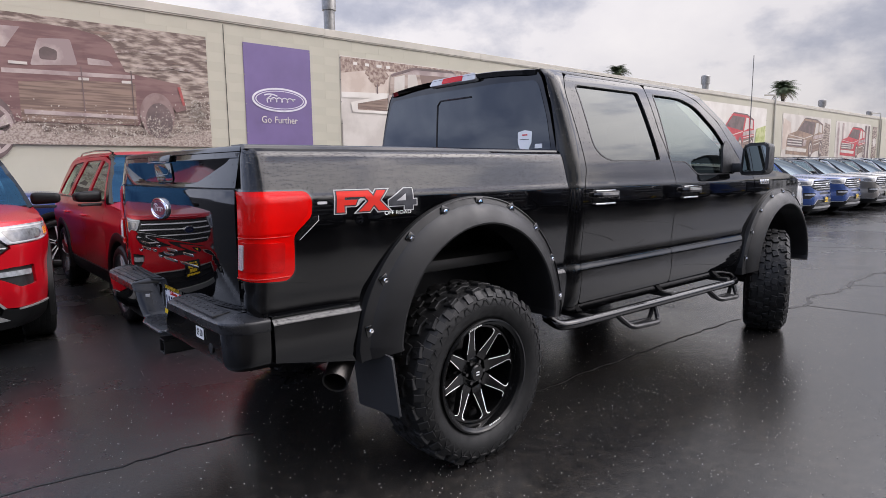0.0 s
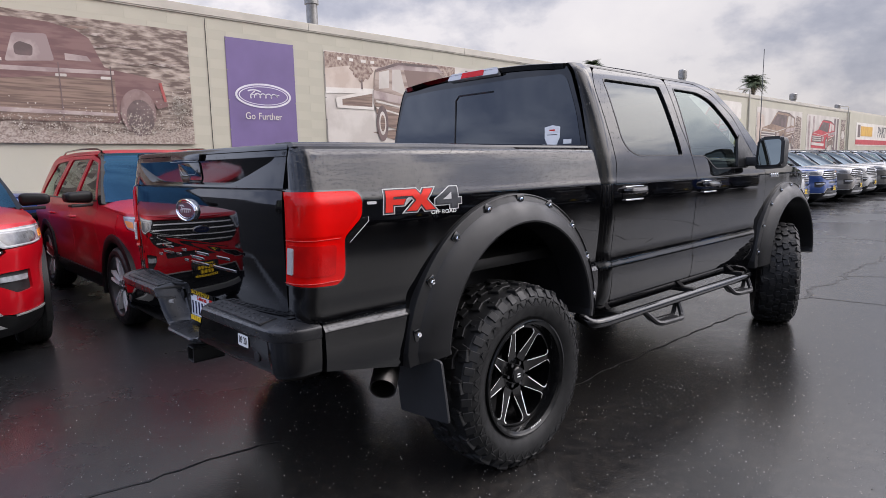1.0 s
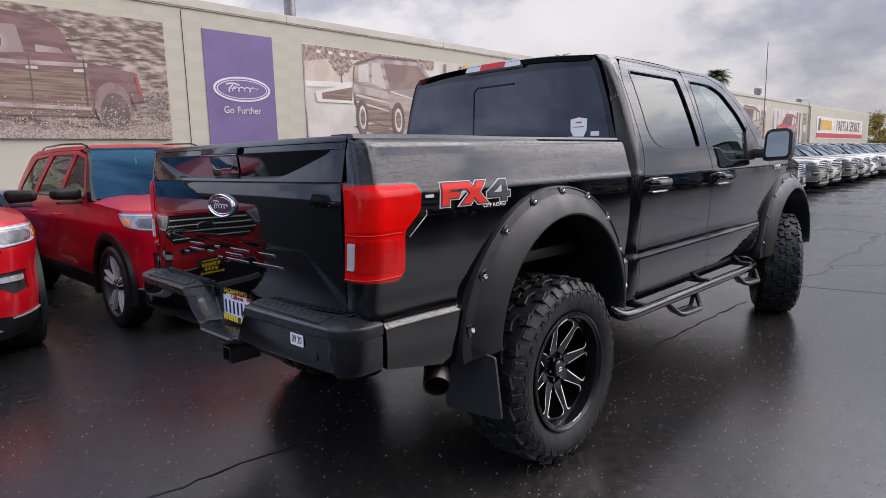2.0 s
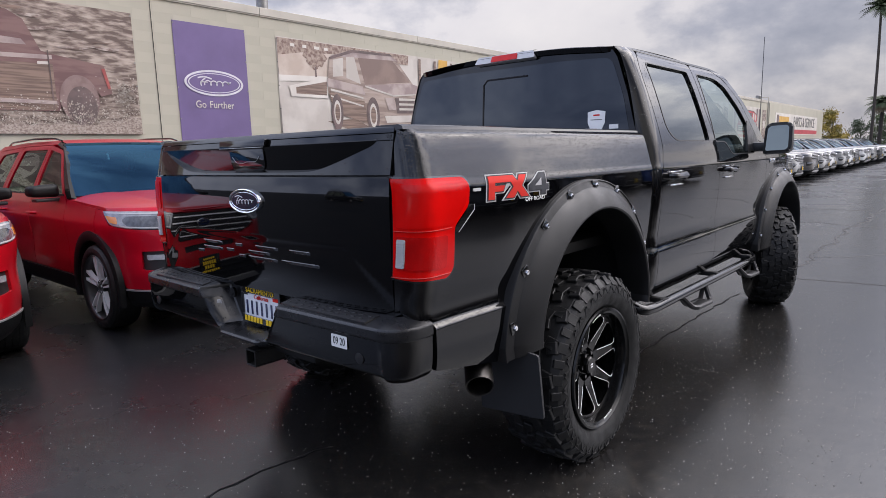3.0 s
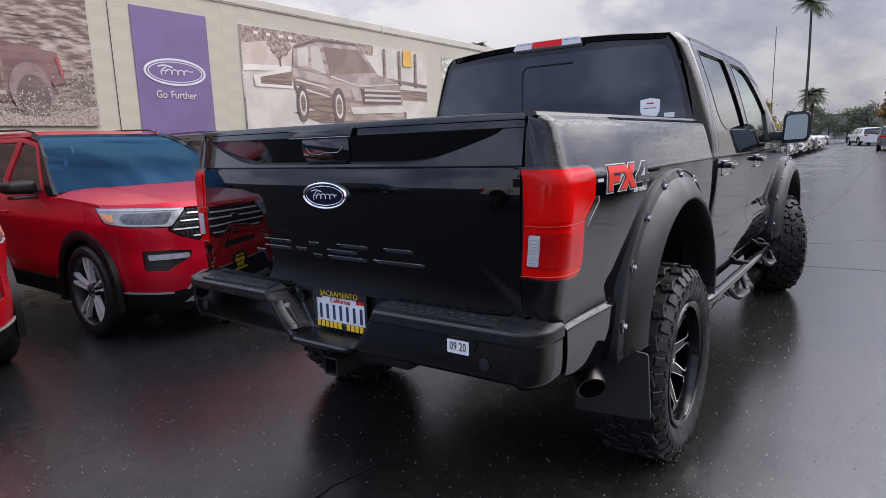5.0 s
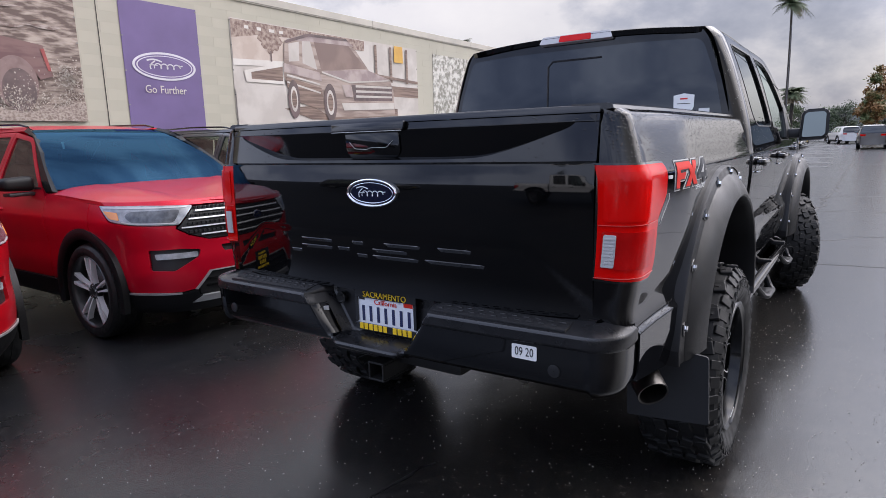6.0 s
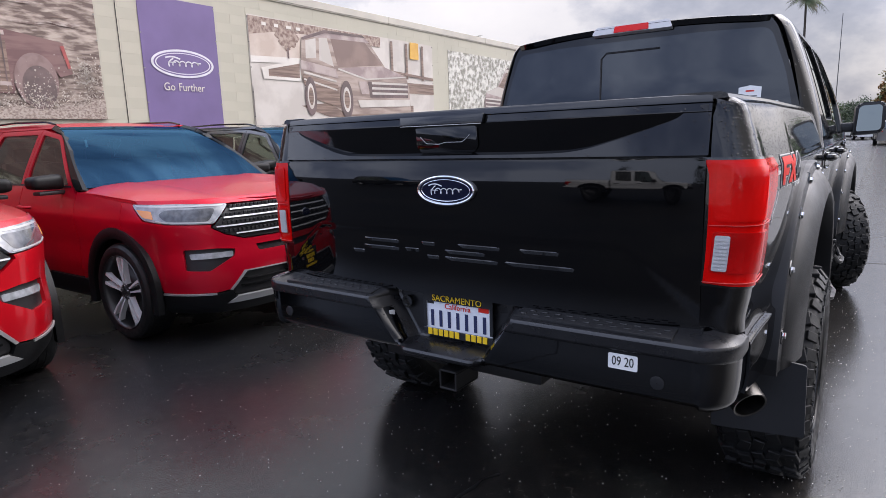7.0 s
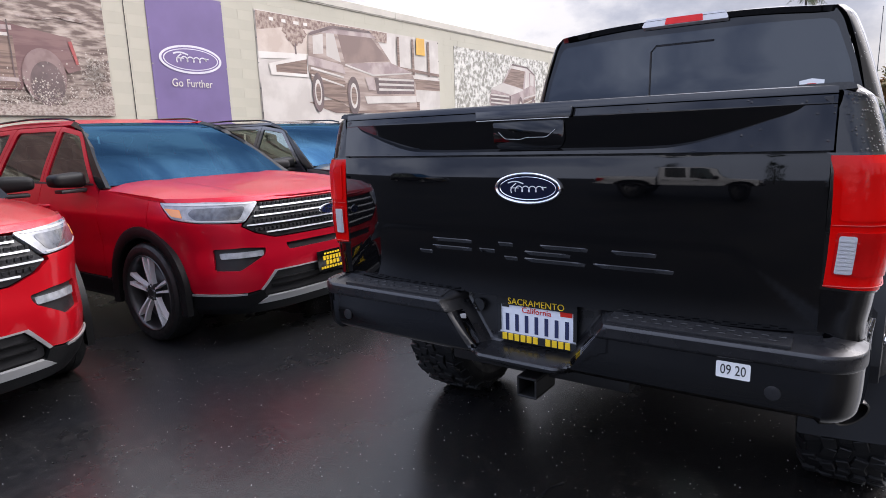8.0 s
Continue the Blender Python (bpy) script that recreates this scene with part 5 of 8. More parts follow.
    panel("hood", rounded([(-0.80, 3.2), (0.80, 3.2), (0.86, 3.4), (0.86, 4.25), (0.80, 4.55), (-0.80, 4.55), (-0.86, 4.25), (-0.86, 3.4)], 0.05), lambda x, y: (x, y, HOOD(y) - 0.05 * (abs(x) / 0.86) ** 3), (0, 0, 1), P, T, depth=0.03, du=0.06, dv=0.06)
    for s in (1, -1):
        panel("hood_side", [(3.15, 1.30), (4.40, 1.25), (4.40, 1.335), (4.0, 1.39), (3.4, 1.435), (3.15, 1.45)], lambda y, z: (s * (0.95 - NOSE_TAPER(y) - 0.09 * smooth(1.3, 1.46, z)), y, z), (s, 0, 1), P, T, depth=0.02)
        bm = bmesh.new()
        box(bm, (s * 0.74, 4.52, 1.14), (0.30, 0.14, 0.24), 0.04)
        part("headlamp", bm, M["lamp_clear"], T, "clear headlamp")
    bm = bmesh.new()
    box(bm, (0, 4.55, 1.14), (1.16, 0.10, 0.30), 0.03)
    grille = part("grille", bm, M["gloss_black"], T, "black grille")
    for k in range(3):
        bm = bmesh.new()
        box(bm, (0, 4.61, 1.05 + 0.09 * k), (1.10, 0.02, 0.03), 0.008)
        part("grille_bar", bm, M["plastic"], grille)
    bm = bmesh.new()
    box(bm, (0, 4.56, 0.80), (1.78, 0.26, 0.26), 0.06, 3)
    part("front_bumper", bm, M["plastic"], T, "black front bumper")
    # cabin, floor, chassis
    bm = bmesh.new()
    box(bm, (0, 1.95, 0.68), (1.78, 2.45, 0.14), 0.03)
    box(bm, (0, -0.2, 0.98), (1.70, 1.80, 0.06), 0.02)
    box(bm, (0, 3.9, 0.95), (1.2, 1.1, 0.5), 0.05)
    part("underbody", bm, M["dark_metal"], T)
    for x in (-0.42, 0.42):
        for y in (1.55, 2.45):
            bm = bmesh.new()
            box(bm, (x, y, 1.02), (0.54, 0.52, 0.16), 0.05)
            box(bm, (x, y - 0.27, 1.33), (0.52, 0.13, 0.58), 0.05)
            box(bm, (x, y - 0.30, 1.70), (0.27, 0.09, 0.17), 0.035)
            part("cab_seat", bm, M["interior"], T, "dark upholstered seat")
    bm = bmesh.new()
    box(bm, (0, 3.02, 1.30), (1.70, 0.36, 0.28), 0.05)
    part("dashboard", bm, M["interior"], T)
    bm = bmesh.new()
    box(bm, (0, -0.135, 1.541), (1.56, 1.70, 0.022), 0.008)
    for yy in (-0.55, 0.05):
        box(bm, (0, yy, 1.551), (1.54, 0.05, 0.010), 0.004)
    part("bed_cover", bm, M["cover"], T, "black folding bed cover")
    bm = bmesh.new()
    box(bm, (0.62, 0.66, 1.562), (0.12, 0.05, 0.02), 0.006)
    part("cover_clamp", bm, M["milled"], T)
    for s in (1, -1):
        bm = bmesh.new()
        box(bm, (s * 0.40, 1.8, 0.66), (0.08, 5.1, 0.13), 0.02)
        part("frame_rail", bm, M["dark_metal"], T)
        bm = bmesh.new()
        box(bm, (s * 0.52, 0, 0.53), (0.07, 1.3, 0.03), 0.008)
        tube(bm, [(s * 0.5, 0.25, 0.46), (s * 0.46, 0.15, 0.92)], 0.03, 8)
        part("leaf_spring", bm, M["dark_metal"], T)
    bm = bmesh.new()
    tube(bm, [(-0.8, 0, 0.436), (0.8, 0, 0.436)], 0.045, 12)
    bmesh.ops.create_uvsphere(bm, u_segments=16, v_segments=10, radius=0.16, matrix=Matrix.Translation((0, 0, 0.436)))
    part("rear_axle", bm, M["dark_metal"], T)
    bm = bmesh.new()
    tube(bm, [(-0.8, 3.66, 0.436), (0.8, 3.66, 0.436)], 0.04, 10)
    part("front_axle", bm, M["dark_metal"], T)
    bm = bmesh.new()
    for dx, dz, w, h in ((0, 0.033, 0.074, 0.008), (0, -0.033, 0.074, 0.008), (0.033, 0, 0.008, 0.058), (-0.033, 0, 0.008, 0.058)):
        box(bm, (0.03 + dx, -1.130, 0.612 + dz), (w, 0.15, h), 0.002, 1)
    box(bm, (0.03, -1.08, 0.612), (0.058, 0.02, 0.058))
    box(bm, (0.0, -1.06, 0.65), (0.70, 0.09, 0.06), 0.015)
    part("hitch_receiver", bm, M["dark_metal"], T, "black square hitch receiver")
    bm = bmesh.new()
    tube(bm, bend([(0.55, 0.5, 0.66), (0.60, -0.36, 0.70), (0.80, -0.62, 0.66)], 0.1), 0.034, 12)
    part("exhaust_pipe", bm, M["steel"], T)
    bm = bmesh.new()
    d = Vector((0.55, -0.62, -0.42)).normalized()
    tip = Vector((0.945, -0.775, 0.562))
    tube(bm, [tip - d * 0.30, tip], 0.056, 24, caps=False)
    tube(bm, [tip, tip - d * 0.002, tip - d * 0.20], [0.056, 0.050, 0.050], 24, caps=False)
    part("exhaust_tip", bm, M["steel"], T, "dark steel exhaust tip")
    bm = bmesh.new()
    tube(bm, [(0.915, 3.227, 1.42), (0.918, 3.227, 1.47), (0.918, 3.227, 1.475), (0.922, 3.227, 2.35)], [0.012, 0.010, 0.004, 0.0028], 6)
    part("antenna", bm, M["galvanised_rod"], T, "thin grey whip antenna")
    # the body's left half is squeezed narrower to fit the camera's view
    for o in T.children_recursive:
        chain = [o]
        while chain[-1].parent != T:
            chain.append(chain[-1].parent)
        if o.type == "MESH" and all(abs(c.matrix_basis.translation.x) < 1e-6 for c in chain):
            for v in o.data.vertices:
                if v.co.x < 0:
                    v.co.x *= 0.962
    for s, y, turn in ((1, -0.012, 0), (-1, -0.012, 0), (1, 3.68, 24), (-1, 3.68, 22)):
        truck_wheel(T, s, y, turn)
    return T


def script_shape(bm, a, b, to3d, bold=1.0):
    """Plain curved strokes that stand for an emblem's mark."""
    def stroke(pts, w):
        left, right = [], []
        for i, p in enumerate(pts):
            q, r = Vector(pts[max(i - 1, 0)]), Vector(pts[min(i + 1, len(pts) - 1)])
            d = (r - q).normalized()
            nrm = Vector((-d.y, d.x)) * w * bold
            left.append(Vector(p) + nrm)
            right.append(Vector(p) - nrm)
        for i in range(len(pts) - 1):
            prism(bm, [tuple(left[i]), tuple(left[i + 1]), tuple(right[i + 1]), tuple(right[i])], to3d, 0.001)
    n = 16
    loops = 4.5
    line = []
    for k in range(96):
        t = k / 95
        w = 2 * math.pi * loops * t
        line.append((a * (-0.55 + 1.45 * t - 0.085 * math.sin(w)), b * (-0.08 - 0.36 * math.cos(w) * (1.0 if t < 0.8 else 1.0 - (t - 0.8) * 1.5) + (0.55 * smooth(0.84, 0.90, t) * (1 - smooth(0.90, 0.98, t))))))
    stroke(line, b * 0.085)
    stroke([(a * (-0.92 + 0.75 * t), b * (0.62 + 0.22 * math.sin(t * 3.4))) for t in (k / n for k in range(n + 1))], b * 0.11)
    stroke([(a * (-0.52 - 0.22 * t - 0.12 * math.sin(3.1 * t)), b * (0.62 - 1.25 * t)) for t in (k / n for k in range(n + 1))], b * 0.10)
    stroke([(a * (-0.80 + 0.40 * t), b * 0.02) for t in (k / 4 for k in range(5))], b * 0.07)


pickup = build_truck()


def repaint(truck, old, fresh, leave_off):
    """Gives a copied truck another paint and takes off parts that it does not have."""
    for o in list(truck.children_recursive):
        if o.name.split(".")[0] in leave_off:
            bpy.data.objects.remove(o)
    done = {}
    for o in truck.children_recursive:
        if o.type == "MESH" and any(m in old for m in o.data.materials):
            if o.data.name not in done:
                me = o.data.copy()
                for i, m in enumerate(me.materials):
                    if m in old:
                        me.materials[i] = fresh
                done[o.data.name] = me
            o.data = done[o.data.name]

# ---- the parked SUVs ----
SUV_PROF = curve([0.24, 0.32, 0.42, 0.55, 0.70, 0.85, 0.93, 0.99, 1.07, 1.15, 1.30, 1.50, 1.64, 1.70],
                 [0.88, 0.945, 0.965, 0.975, 0.968, 0.985, 0.992, 0.982, 0.958, 0.93, 0.87, 0.775, 0.70, 0.64])
TAIL_TAPER = curve([-4.12, -4.05, -3.9, -3.6, -3.0], [0.22, 0.13, 0.06, 0.02, 0.0])
_px = curve([0, 0.3, 0.57, 0.76, 0.93, 1.12, 1.34, 1.5], [0, 0.3, 0.565, 0.735, 0.845, 0.925, 0.965, 0.972])
_py = curve([0, 0.3, 0.57, 0.76, 0.93, 1.12, 1.34, 1.5], [0.93, 0.92, 0.875, 0.79, 0.66, 0.49, 0.27, 0.11])
_pz = curve([0.24, 0.34, 0.42, 0.52, 0.62, 0.75, 0.90, 1.02, 1.08, 1.12], [-0.06, -0.01, 0.01, 0.015, 0.01, -0.01, -0.03, -0.07, -0.11, -0.18])


def suv_front(u, z):
    """The car's face: u runs round the nose from the right fender (+) to the left."""
    s, a = (1 if u >= 0 else -1), abs(u)
    k = SUV_PROF(z) / 0.975
    return (s * _px(a) * (1 + (k - 1) * min(1, a)), _py(a) + _pz(z) * (1 - 0.75 * smooth(0.7, 1.5, a)), z)


def suv_side(s):
    return lambda y, z: (s * (SUV_PROF(z) - TAIL_TAPER(y)), y, z)


def suv_wheel(car, s, y):
    W = new("wheel")
    W.parent = car
    W.matrix_basis = pose(s * 0.86, y, 0.378, 0, 0, 0 if s > 0 else 180)
    if not SUV_WHEEL:
        bm = bmesh.new()
        revolve(bm, [(-0.10, 0.27), (-0.125, 0.30), (-0.127, 0.345), (-0.112, 0.368), (-0.08, 0.377), (0.08, 0.377), (0.104, 0.370), (0.122, 0.35), (0.127, 0.325), (0.122, 0.300), (0.114, 0.288)], 56)
        for k in range(4):
            x = -0.066 + k * 0.044
            revolve(bm, [(x - 0.016, 0.3775), (x - 0.015, 0.381), (x + 0.015, 0.381), (x + 0.016, 0.3775)], 56)
        SUV_WHEEL["tyre"] = part("tyre", bm, M["rubber"], W, "black road tyre", sharp=30)
        bm = bmesh.new()
        revolve(bm, [(0.116, 0.290), (0.122, 0.286), (0.117, 0.279), (0.09, 0.268), (-0.06, 0.245)], 48)
        revolve(bm, [(0.02, 0.24), (0.01, 0.10), (0.0, 0.001)], 40)
        SUV_WHEEL["rim"] = part("rim", bm, M["dark_silver"], W, "dark grey rim barrel")
        bm = bmesh.new()
        for k in range(10):
            a0 = 2 * math.pi * (k // 2) / 5 + (0.20 if k % 2 else -0.20)
            rot = Matrix.Rotation(a0, 3, "X")
            sg = 1 if k % 2 else -1
            pts = [(0.045, 0.0075, -sg * 0.006, 0.088), (0.10, 0.006, 0.0, 0.098), (0.19, 0.008, sg * 0.008, 0.108), (0.276, 0.013, sg * 0.016, 0.107)]
            fr = [[bm.verts.new(rot @ Vector((x, o + e * w, r))) for e in (1, -1)] for r, w, o, x in pts]
            bk = [[bm.verts.new(rot @ Vector((x - 0.04, o + e * w * 1.1, r))) for e in (1, -1)] for r, w, o, x in pts]
            for i in range(3):
                bm.faces.new((fr[i][0], fr[i][1], fr[i + 1][1], fr[i + 1][0]))
                bm.faces.new((fr[i][0], fr[i + 1][0], bk[i + 1][0], bk[i][0]))
                bm.faces.new((fr[i][1], fr[i + 1][1], bk[i + 1][1], bk[i][1]))
        SUV_WHEEL["spokes"] = part("spokes", bm, M["machined"], W, "bright machined double spokes")
        bm = bmesh.new()
        revolve(bm, [(0.05, 0.07), (0.088, 0.066), (0.094, 0.05), (0.090, 0.034), (0.098, 0.030), (0.099, 0.0005)], 28)
        SUV_WHEEL["cap"] = part("hub_cap", bm, M["dark_silver"], W)
        bm = bmesh.new()
        for k in range(5):
            a = 2 * math.pi * k / 5 + 0.3
            bmesh.ops.create_cone(bm, cap_ends=True, segments=6, radius1=0.010, radius2=0.009, depth=0.02, matrix=Matrix.Translation((0.094, 0.046 * math.cos(a), 0.046 * math.sin(a))) @ Matrix.Rotation(math.pi / 2, 4, "Y"))
        SUV_WHEEL["nuts"] = tagged(part("lug_nuts", bm, M["chrome"], W), kind="stuff")
    else:
        for o in SUV_WHEEL.values():
            c = o.copy()
            scene.collection.objects.link(c)
            c.parent = W


SUV_WHEEL = {}
M["machined"] = material("machined_silver", (0.86, 0.86, 0.87), rough=0.2, metal=0.25)
M["dark_silver"] = material("dark_silver_paint", (0.035, 0.035, 0.037), rough=0.3, metal=0.4)
M["lamp_glass"] = material("headlamp_lens", (0.24, 0.25, 0.265), rough=0.06, coat=1.0, vary=0.5, vary_scale=18, grain=0.15, grain_scale=60)
M["lamp_inner"] = material("lamp_bowl", (0.07, 0.073, 0.08), rough=0.12, coat=1.0, vary=0.7, vary_scale=26, grain=0.3, grain_scale=40)
M["amber"] = material("amber_lens", (0.75, 0.25, 0.03), rough=0.1, coat=1.0)
M["cladding"] = material("grey_black_cladding", (0.0055, 0.0057, 0.006), rough=0.45, spec=0.22, grain=0.2, grain_scale=500, vary=0.15)
M["skid"] = material("satin_silver_plastic", (0.45, 0.45, 0.45), rough=0.35, metal=0.6)
# the blue of the sky is put into this glass and its reflection
M["sky_blue_glass"] = glass("sky_blue_windscreen", (0.05, 0.16, 0.30), gloss=(0.17, 0.46, 0.80), ior=2.2)
# paler copy, with the clouds' tone put into its reflection
M["pale_glass"] = glass("pale_sky_windscreen", (0.10, 0.14, 0.16), gloss=(0.62, 0.74, 0.82), ior=1.9)
M["suv_glass"] = glass("green_side_glass", (0.42, 0.47, 0.42), gloss=(0.85, 1.0, 0.9), ior=2.5)


def build_suv(paint, label, group):
    C = thing("suv", label, "car", group)
    wheels_y = (0.0, -3.025)
    face_out = (0, 1, 0.05)
    for s in (1, -1):
        side, out = suv_side(s), (s, 0, 0.1)
        FR, RR = 0.485, 0.485
        fa = [p for p in arch(0.0, 0.40, FR, FR, 0.36, 0.36, 22)]
        ra = [p for p in arch(-3.025, 0.40, RR, RR, 0.36, 0.36, 22)]
        # front fender, meeting the nose
        FP = [(-0.60, 0.42)] + [p for p in fa if p[0] < 0.12 and p[1] > 0.42] + [(0.12, 0.84), (0.12, 1.075), (-0.25, 1.10), (-0.60, 1.135)]
        panel("front_fender", FP, side, out, paint, C, depth=0.03, du=0.06, dv=0.03)
        # doors
        g1 = rounded([(-1.58, 1.175), (-0.78, 1.185), (-1.22, 1.565), (-1.58, 1.615)], [0.02, 0.02, 0.05, 0.02])
        g2 = rounded([(-2.62, 1.18), (-1.69, 1.175), (-1.69, 1.62), (-2.50, 1.625)], [0.03, 0.02, 0.02, 0.04])
        g3 = rounded([(-3.55, 1.20), (-2.78, 1.18), (-2.68, 1.62), (-3.30, 1.59)], [0.05, 0.03, 0.04, 0.06])
        d1 = rounded([(-1.632, 0.44), (-0.606, 0.44), (-0.606, 1.10), (-0.72, 1.185), (-1.20, 1.60), (-1.632, 1.66)], [0.03, 0.03, 0.02, 0.03, 0.06, 0.01])
        d2 = rounded([(-2.74, 0.92), (-2.52, 0.62), (-2.50, 0.44), (-1.640, 0.44), (-1.640, 1.66), (-2.58, 1.665), (-2.70, 1.20)], [0.06, 0.04, 0.03, 0.02, 0.01, 0.05, 0.05])
        for nm, oo, gg, hy in (("front_door", d1, g1, -1.50), ("rear_door", d2, g2, -2.52)):
            door = panel(nm, holed(oo, gg), side, out, paint, C, depth=0.03, du=0.08, dv=0.035)
            panel("door_window", gg, side, out, M["suv_glass"], door, "clear side window", depth=0.004, du=0.2, dv=0.08, lift=-0.01)
            bm = bmesh.new()
            xh = SUV_PROF(0.985)
            tube(bm, bend([(s * (xh - 0.005), hy - 0.10, 0.985), (s * (xh + 0.035), hy - 0.08, 0.985), (s * (xh + 0.035), hy + 0.08, 0.985), (s * (xh - 0.005), hy + 0.10, 0.985)], 0.02), 0.013, 8)
            part("door_handle", bm, paint, door)
        hind = [(-3.485, 0.42), (-3.485, 0.40)] + [p for p in ra[::-1] if p[1] > 0.40 and p[0] > -3.485] + [(-2.56, 0.44), (-2.528, 0.62), (-2.748, 0.92), (-2.708, 1.20), (-2.588, 1.665), (-3.4, 1.64), (-3.75, 1.60), (-4.03, 1.15), (-4.11, 0.95), (-4.11, 0.42)]
        panel("hind_quarter", holed(hind, g3), side, out, paint, C, depth=0.03, du=0.08, dv=0.035)
        panel("quarter_window", g3, side, out, M["suv_glass"], C, "dark quarter window", depth=0.004, du=0.2, dv=0.08, lift=-0.01)
        panel("belt_trim", [(-3.5, 1.165), (-0.72, 1.165), (-0.72, 1.18), (-3.5, 1.18)], side, out, M["plastic"], C, depth=0.004, lift=0.005, du=0.2)
        # pillars and cladding
        panel("front_pillar", [(-0.62, 1.14), (-0.71, 1.19), (-1.195, 1.605), (-1.50, 1.665), (-1.50, 1.70), (-1.33, 1.660), (-0.985, 1.478), (-0.52, 1.155)], side, out, M["rim_black"], C, "black windscreen pillar", depth=0.05, du=0.1, dv=0.04)
        panel("roof_edge", [(-3.75, 1.605), (-3.4, 1.645), (-2.58, 1.672), (-1.50, 1.668), (-1.50, 1.70), (-3.6, 1.70)], side, out, paint, C, depth=0.03, du=0.2, dv=0.02)
        panel("sill", [(-2.52, 0.26), (-0.52, 0.26), (-0.48, 0.42), (-0.60, 0.434), (-2.52, 0.434)], side, out, M["cladding"], C, "black plastic sill", depth=0.05, du=0.2, lift=0.012)
        for c in wheels_y:
            bm = bmesh.new()
            prof = [(0.0, 0.96), (0.0, 0.988), (0.015, 0.998), (0.060, 1.001), (0.084, 0.994), (0.088, 0.95)]
            rows = []
            n = 28
            for k in range(-2, n + 3):
                t = math.pi * min(max(k, 0), n) / n
                drop = 0.07 * (-k if k < 0 else (k - n if k > n else 0))
                rows.append([bm.verts.new((s * (x - (TAIL_TAPER(c - (0.40 + q) * math.cos(t)) if c < -1 else 0.02 * max(0, -math.cos(t)) ** 2)), c - (0.398 + q) * math.cos(t), 0.40 + (0.398 + q) * math.sin(t) - drop)) for q, x in prof])
            for a, b in zip(rows, rows[1:]):
                for i in range(len(prof) - 1):
                    bm.faces.new((a[i], a[i + 1], b[i + 1], b[i]))
            bm.faces.new(rows[0])
            bm.faces.new(rows[-1])
            part("arch_cladding", bm, M["cladding"], C, "matte black arch trim")
            bm = bmesh.new()
            rows = [[bm.verts.new((s * x, c - 0.44 * math.cos(t), 0.38 + 0.44 * math.sin(t))) for t in (math.pi * k / 16 for k in range(17))] for x in (0.96, 0.58)]
            for i in range(16):
                bm.faces.new((rows[0][i], rows[0][i + 1], rows[1][i + 1], rows[1][i]))
            bm.faces.new(rows[1])
            part("wheel_well", bm, M["plastic"], C)
            suv_wheel(C, s, c)
        # mirror
        mir = new("door_mirror")
        mir.parent = C
        mir.matrix_basis = pose(s * 1.06, -0.86, 1.215, 0, 0, s * 8)
        bm = bmesh.new()
        box(bm, (0, 0, 0.0), (0.26, 0.15, 0.125), 0.050, 4)
        for v in bm.verts:
            v.co.z *= 1.0 - 0.25 * max(0.0, s * v.co.x / 0.13)
        part("housing", bm, M["cladding"], mir, "satin black mirror housing")
        bm = bmesh.new()
        box(bm, (-s * 0.06, 0.02, -0.085), (0.30, 0.10, 0.03), 0.012)
        part("arm", bm, M["plastic"], mir)
        bm = bmesh.new()
        box(bm, (0, -0.076, 0.0), (0.18, 0.004, 0.085), 0.0015)
        part("mirror_glass", bm, M["mirror"], mir)
        # roof rail
        bm = bmesh.new()
        tube(bm, bend([(s * 0.62, -1.55, 1.705), (s * 0.625, -1.70, 1.735), (s * 0.635, -2.4, 1.752), (s * 0.625, -3.25, 1.738), (s * 0.61, -3.45, 1.70)], 0.12), 0.011, 8)
        part("roof_rail", bm, M["gloss_black"], C, "black roof rail")
        # headlamp
        hl = rounded([(s * 0.672, 0.914), (s * 1.0, 0.926), (s * 1.20, 0.952), (s * 1.325, 1.062), (s * 0.90, 1.062), (s * 0.545, 1.047)], [0.02, 0.05, 0.03, 0.015, 0.02, 0.02])
        lamp = panel("headlamp", hl, suv_front, (s, 1, 0.1), M["lamp_glass"], C, "clear headlamp with an amber corner", depth=0.03, du=0.03, dv=0.03, lift=0.004)
        panel("amber_corner", rounded([(s * 1.10, 0.958), (s * 1.20, 0.970), (s * 1.27, 1.025), (s * 1.12, 1.015)], 0.01), suv_front, (s, 1, 0.1), M["amber"], lamp, "amber side lens", depth=0.004, lift=0.007)
        panel("lamp_bowl", rounded([(s * 0.70, 0.932), (s * 1.0, 0.942), (s * 1.06, 0.99), (s * 1.0, 1.022), (s * 0.64, 1.022)], 0.03), suv_front, (s, 1, 0.1), M["lamp_inner"], lamp, "grey lamp bowl", depth=0.004, lift=0.006, du=0.03)
        panel("lamp_brow", [(s * 0.60, 1.034), (s * 1.26, 1.044), (s * 1.28, 1.056), (s * 0.57, 1.044)], suv_front, (s, 1, 0.1), M["lamp_clear"], lamp, "pale light guide", depth=0.004, lift=0.007, du=0.03)
        panel("lamp_sill", [(s * 0.69, 0.922), (s * 1.0, 0.932), (s * 1.08, 0.945), (s * 1.08, 0.952), (s * 1.0, 0.940), (s * 0.68, 0.930)], suv_front, (s, 1, 0.1), M["lamp_clear"], lamp, "pale lower light guide", depth=0.004, lift=0.007, du=0.03)
        # fog lamp pocket
        pk = rounded([(s * 0.76, 0.575), (s * 0.935, 0.583), (s * 0.93, 0.735), (s * 0.70, 0.737), (s * 0.56, 0.722), (s * 0.58, 0.672)], 0.02)
        pocket = panel("fog_pocket", pk, suv_front, (s, 1, 0.1), M["plastic"], C, "black fog lamp pocket", depth=0.02, du=0.03, lift=-0.02)
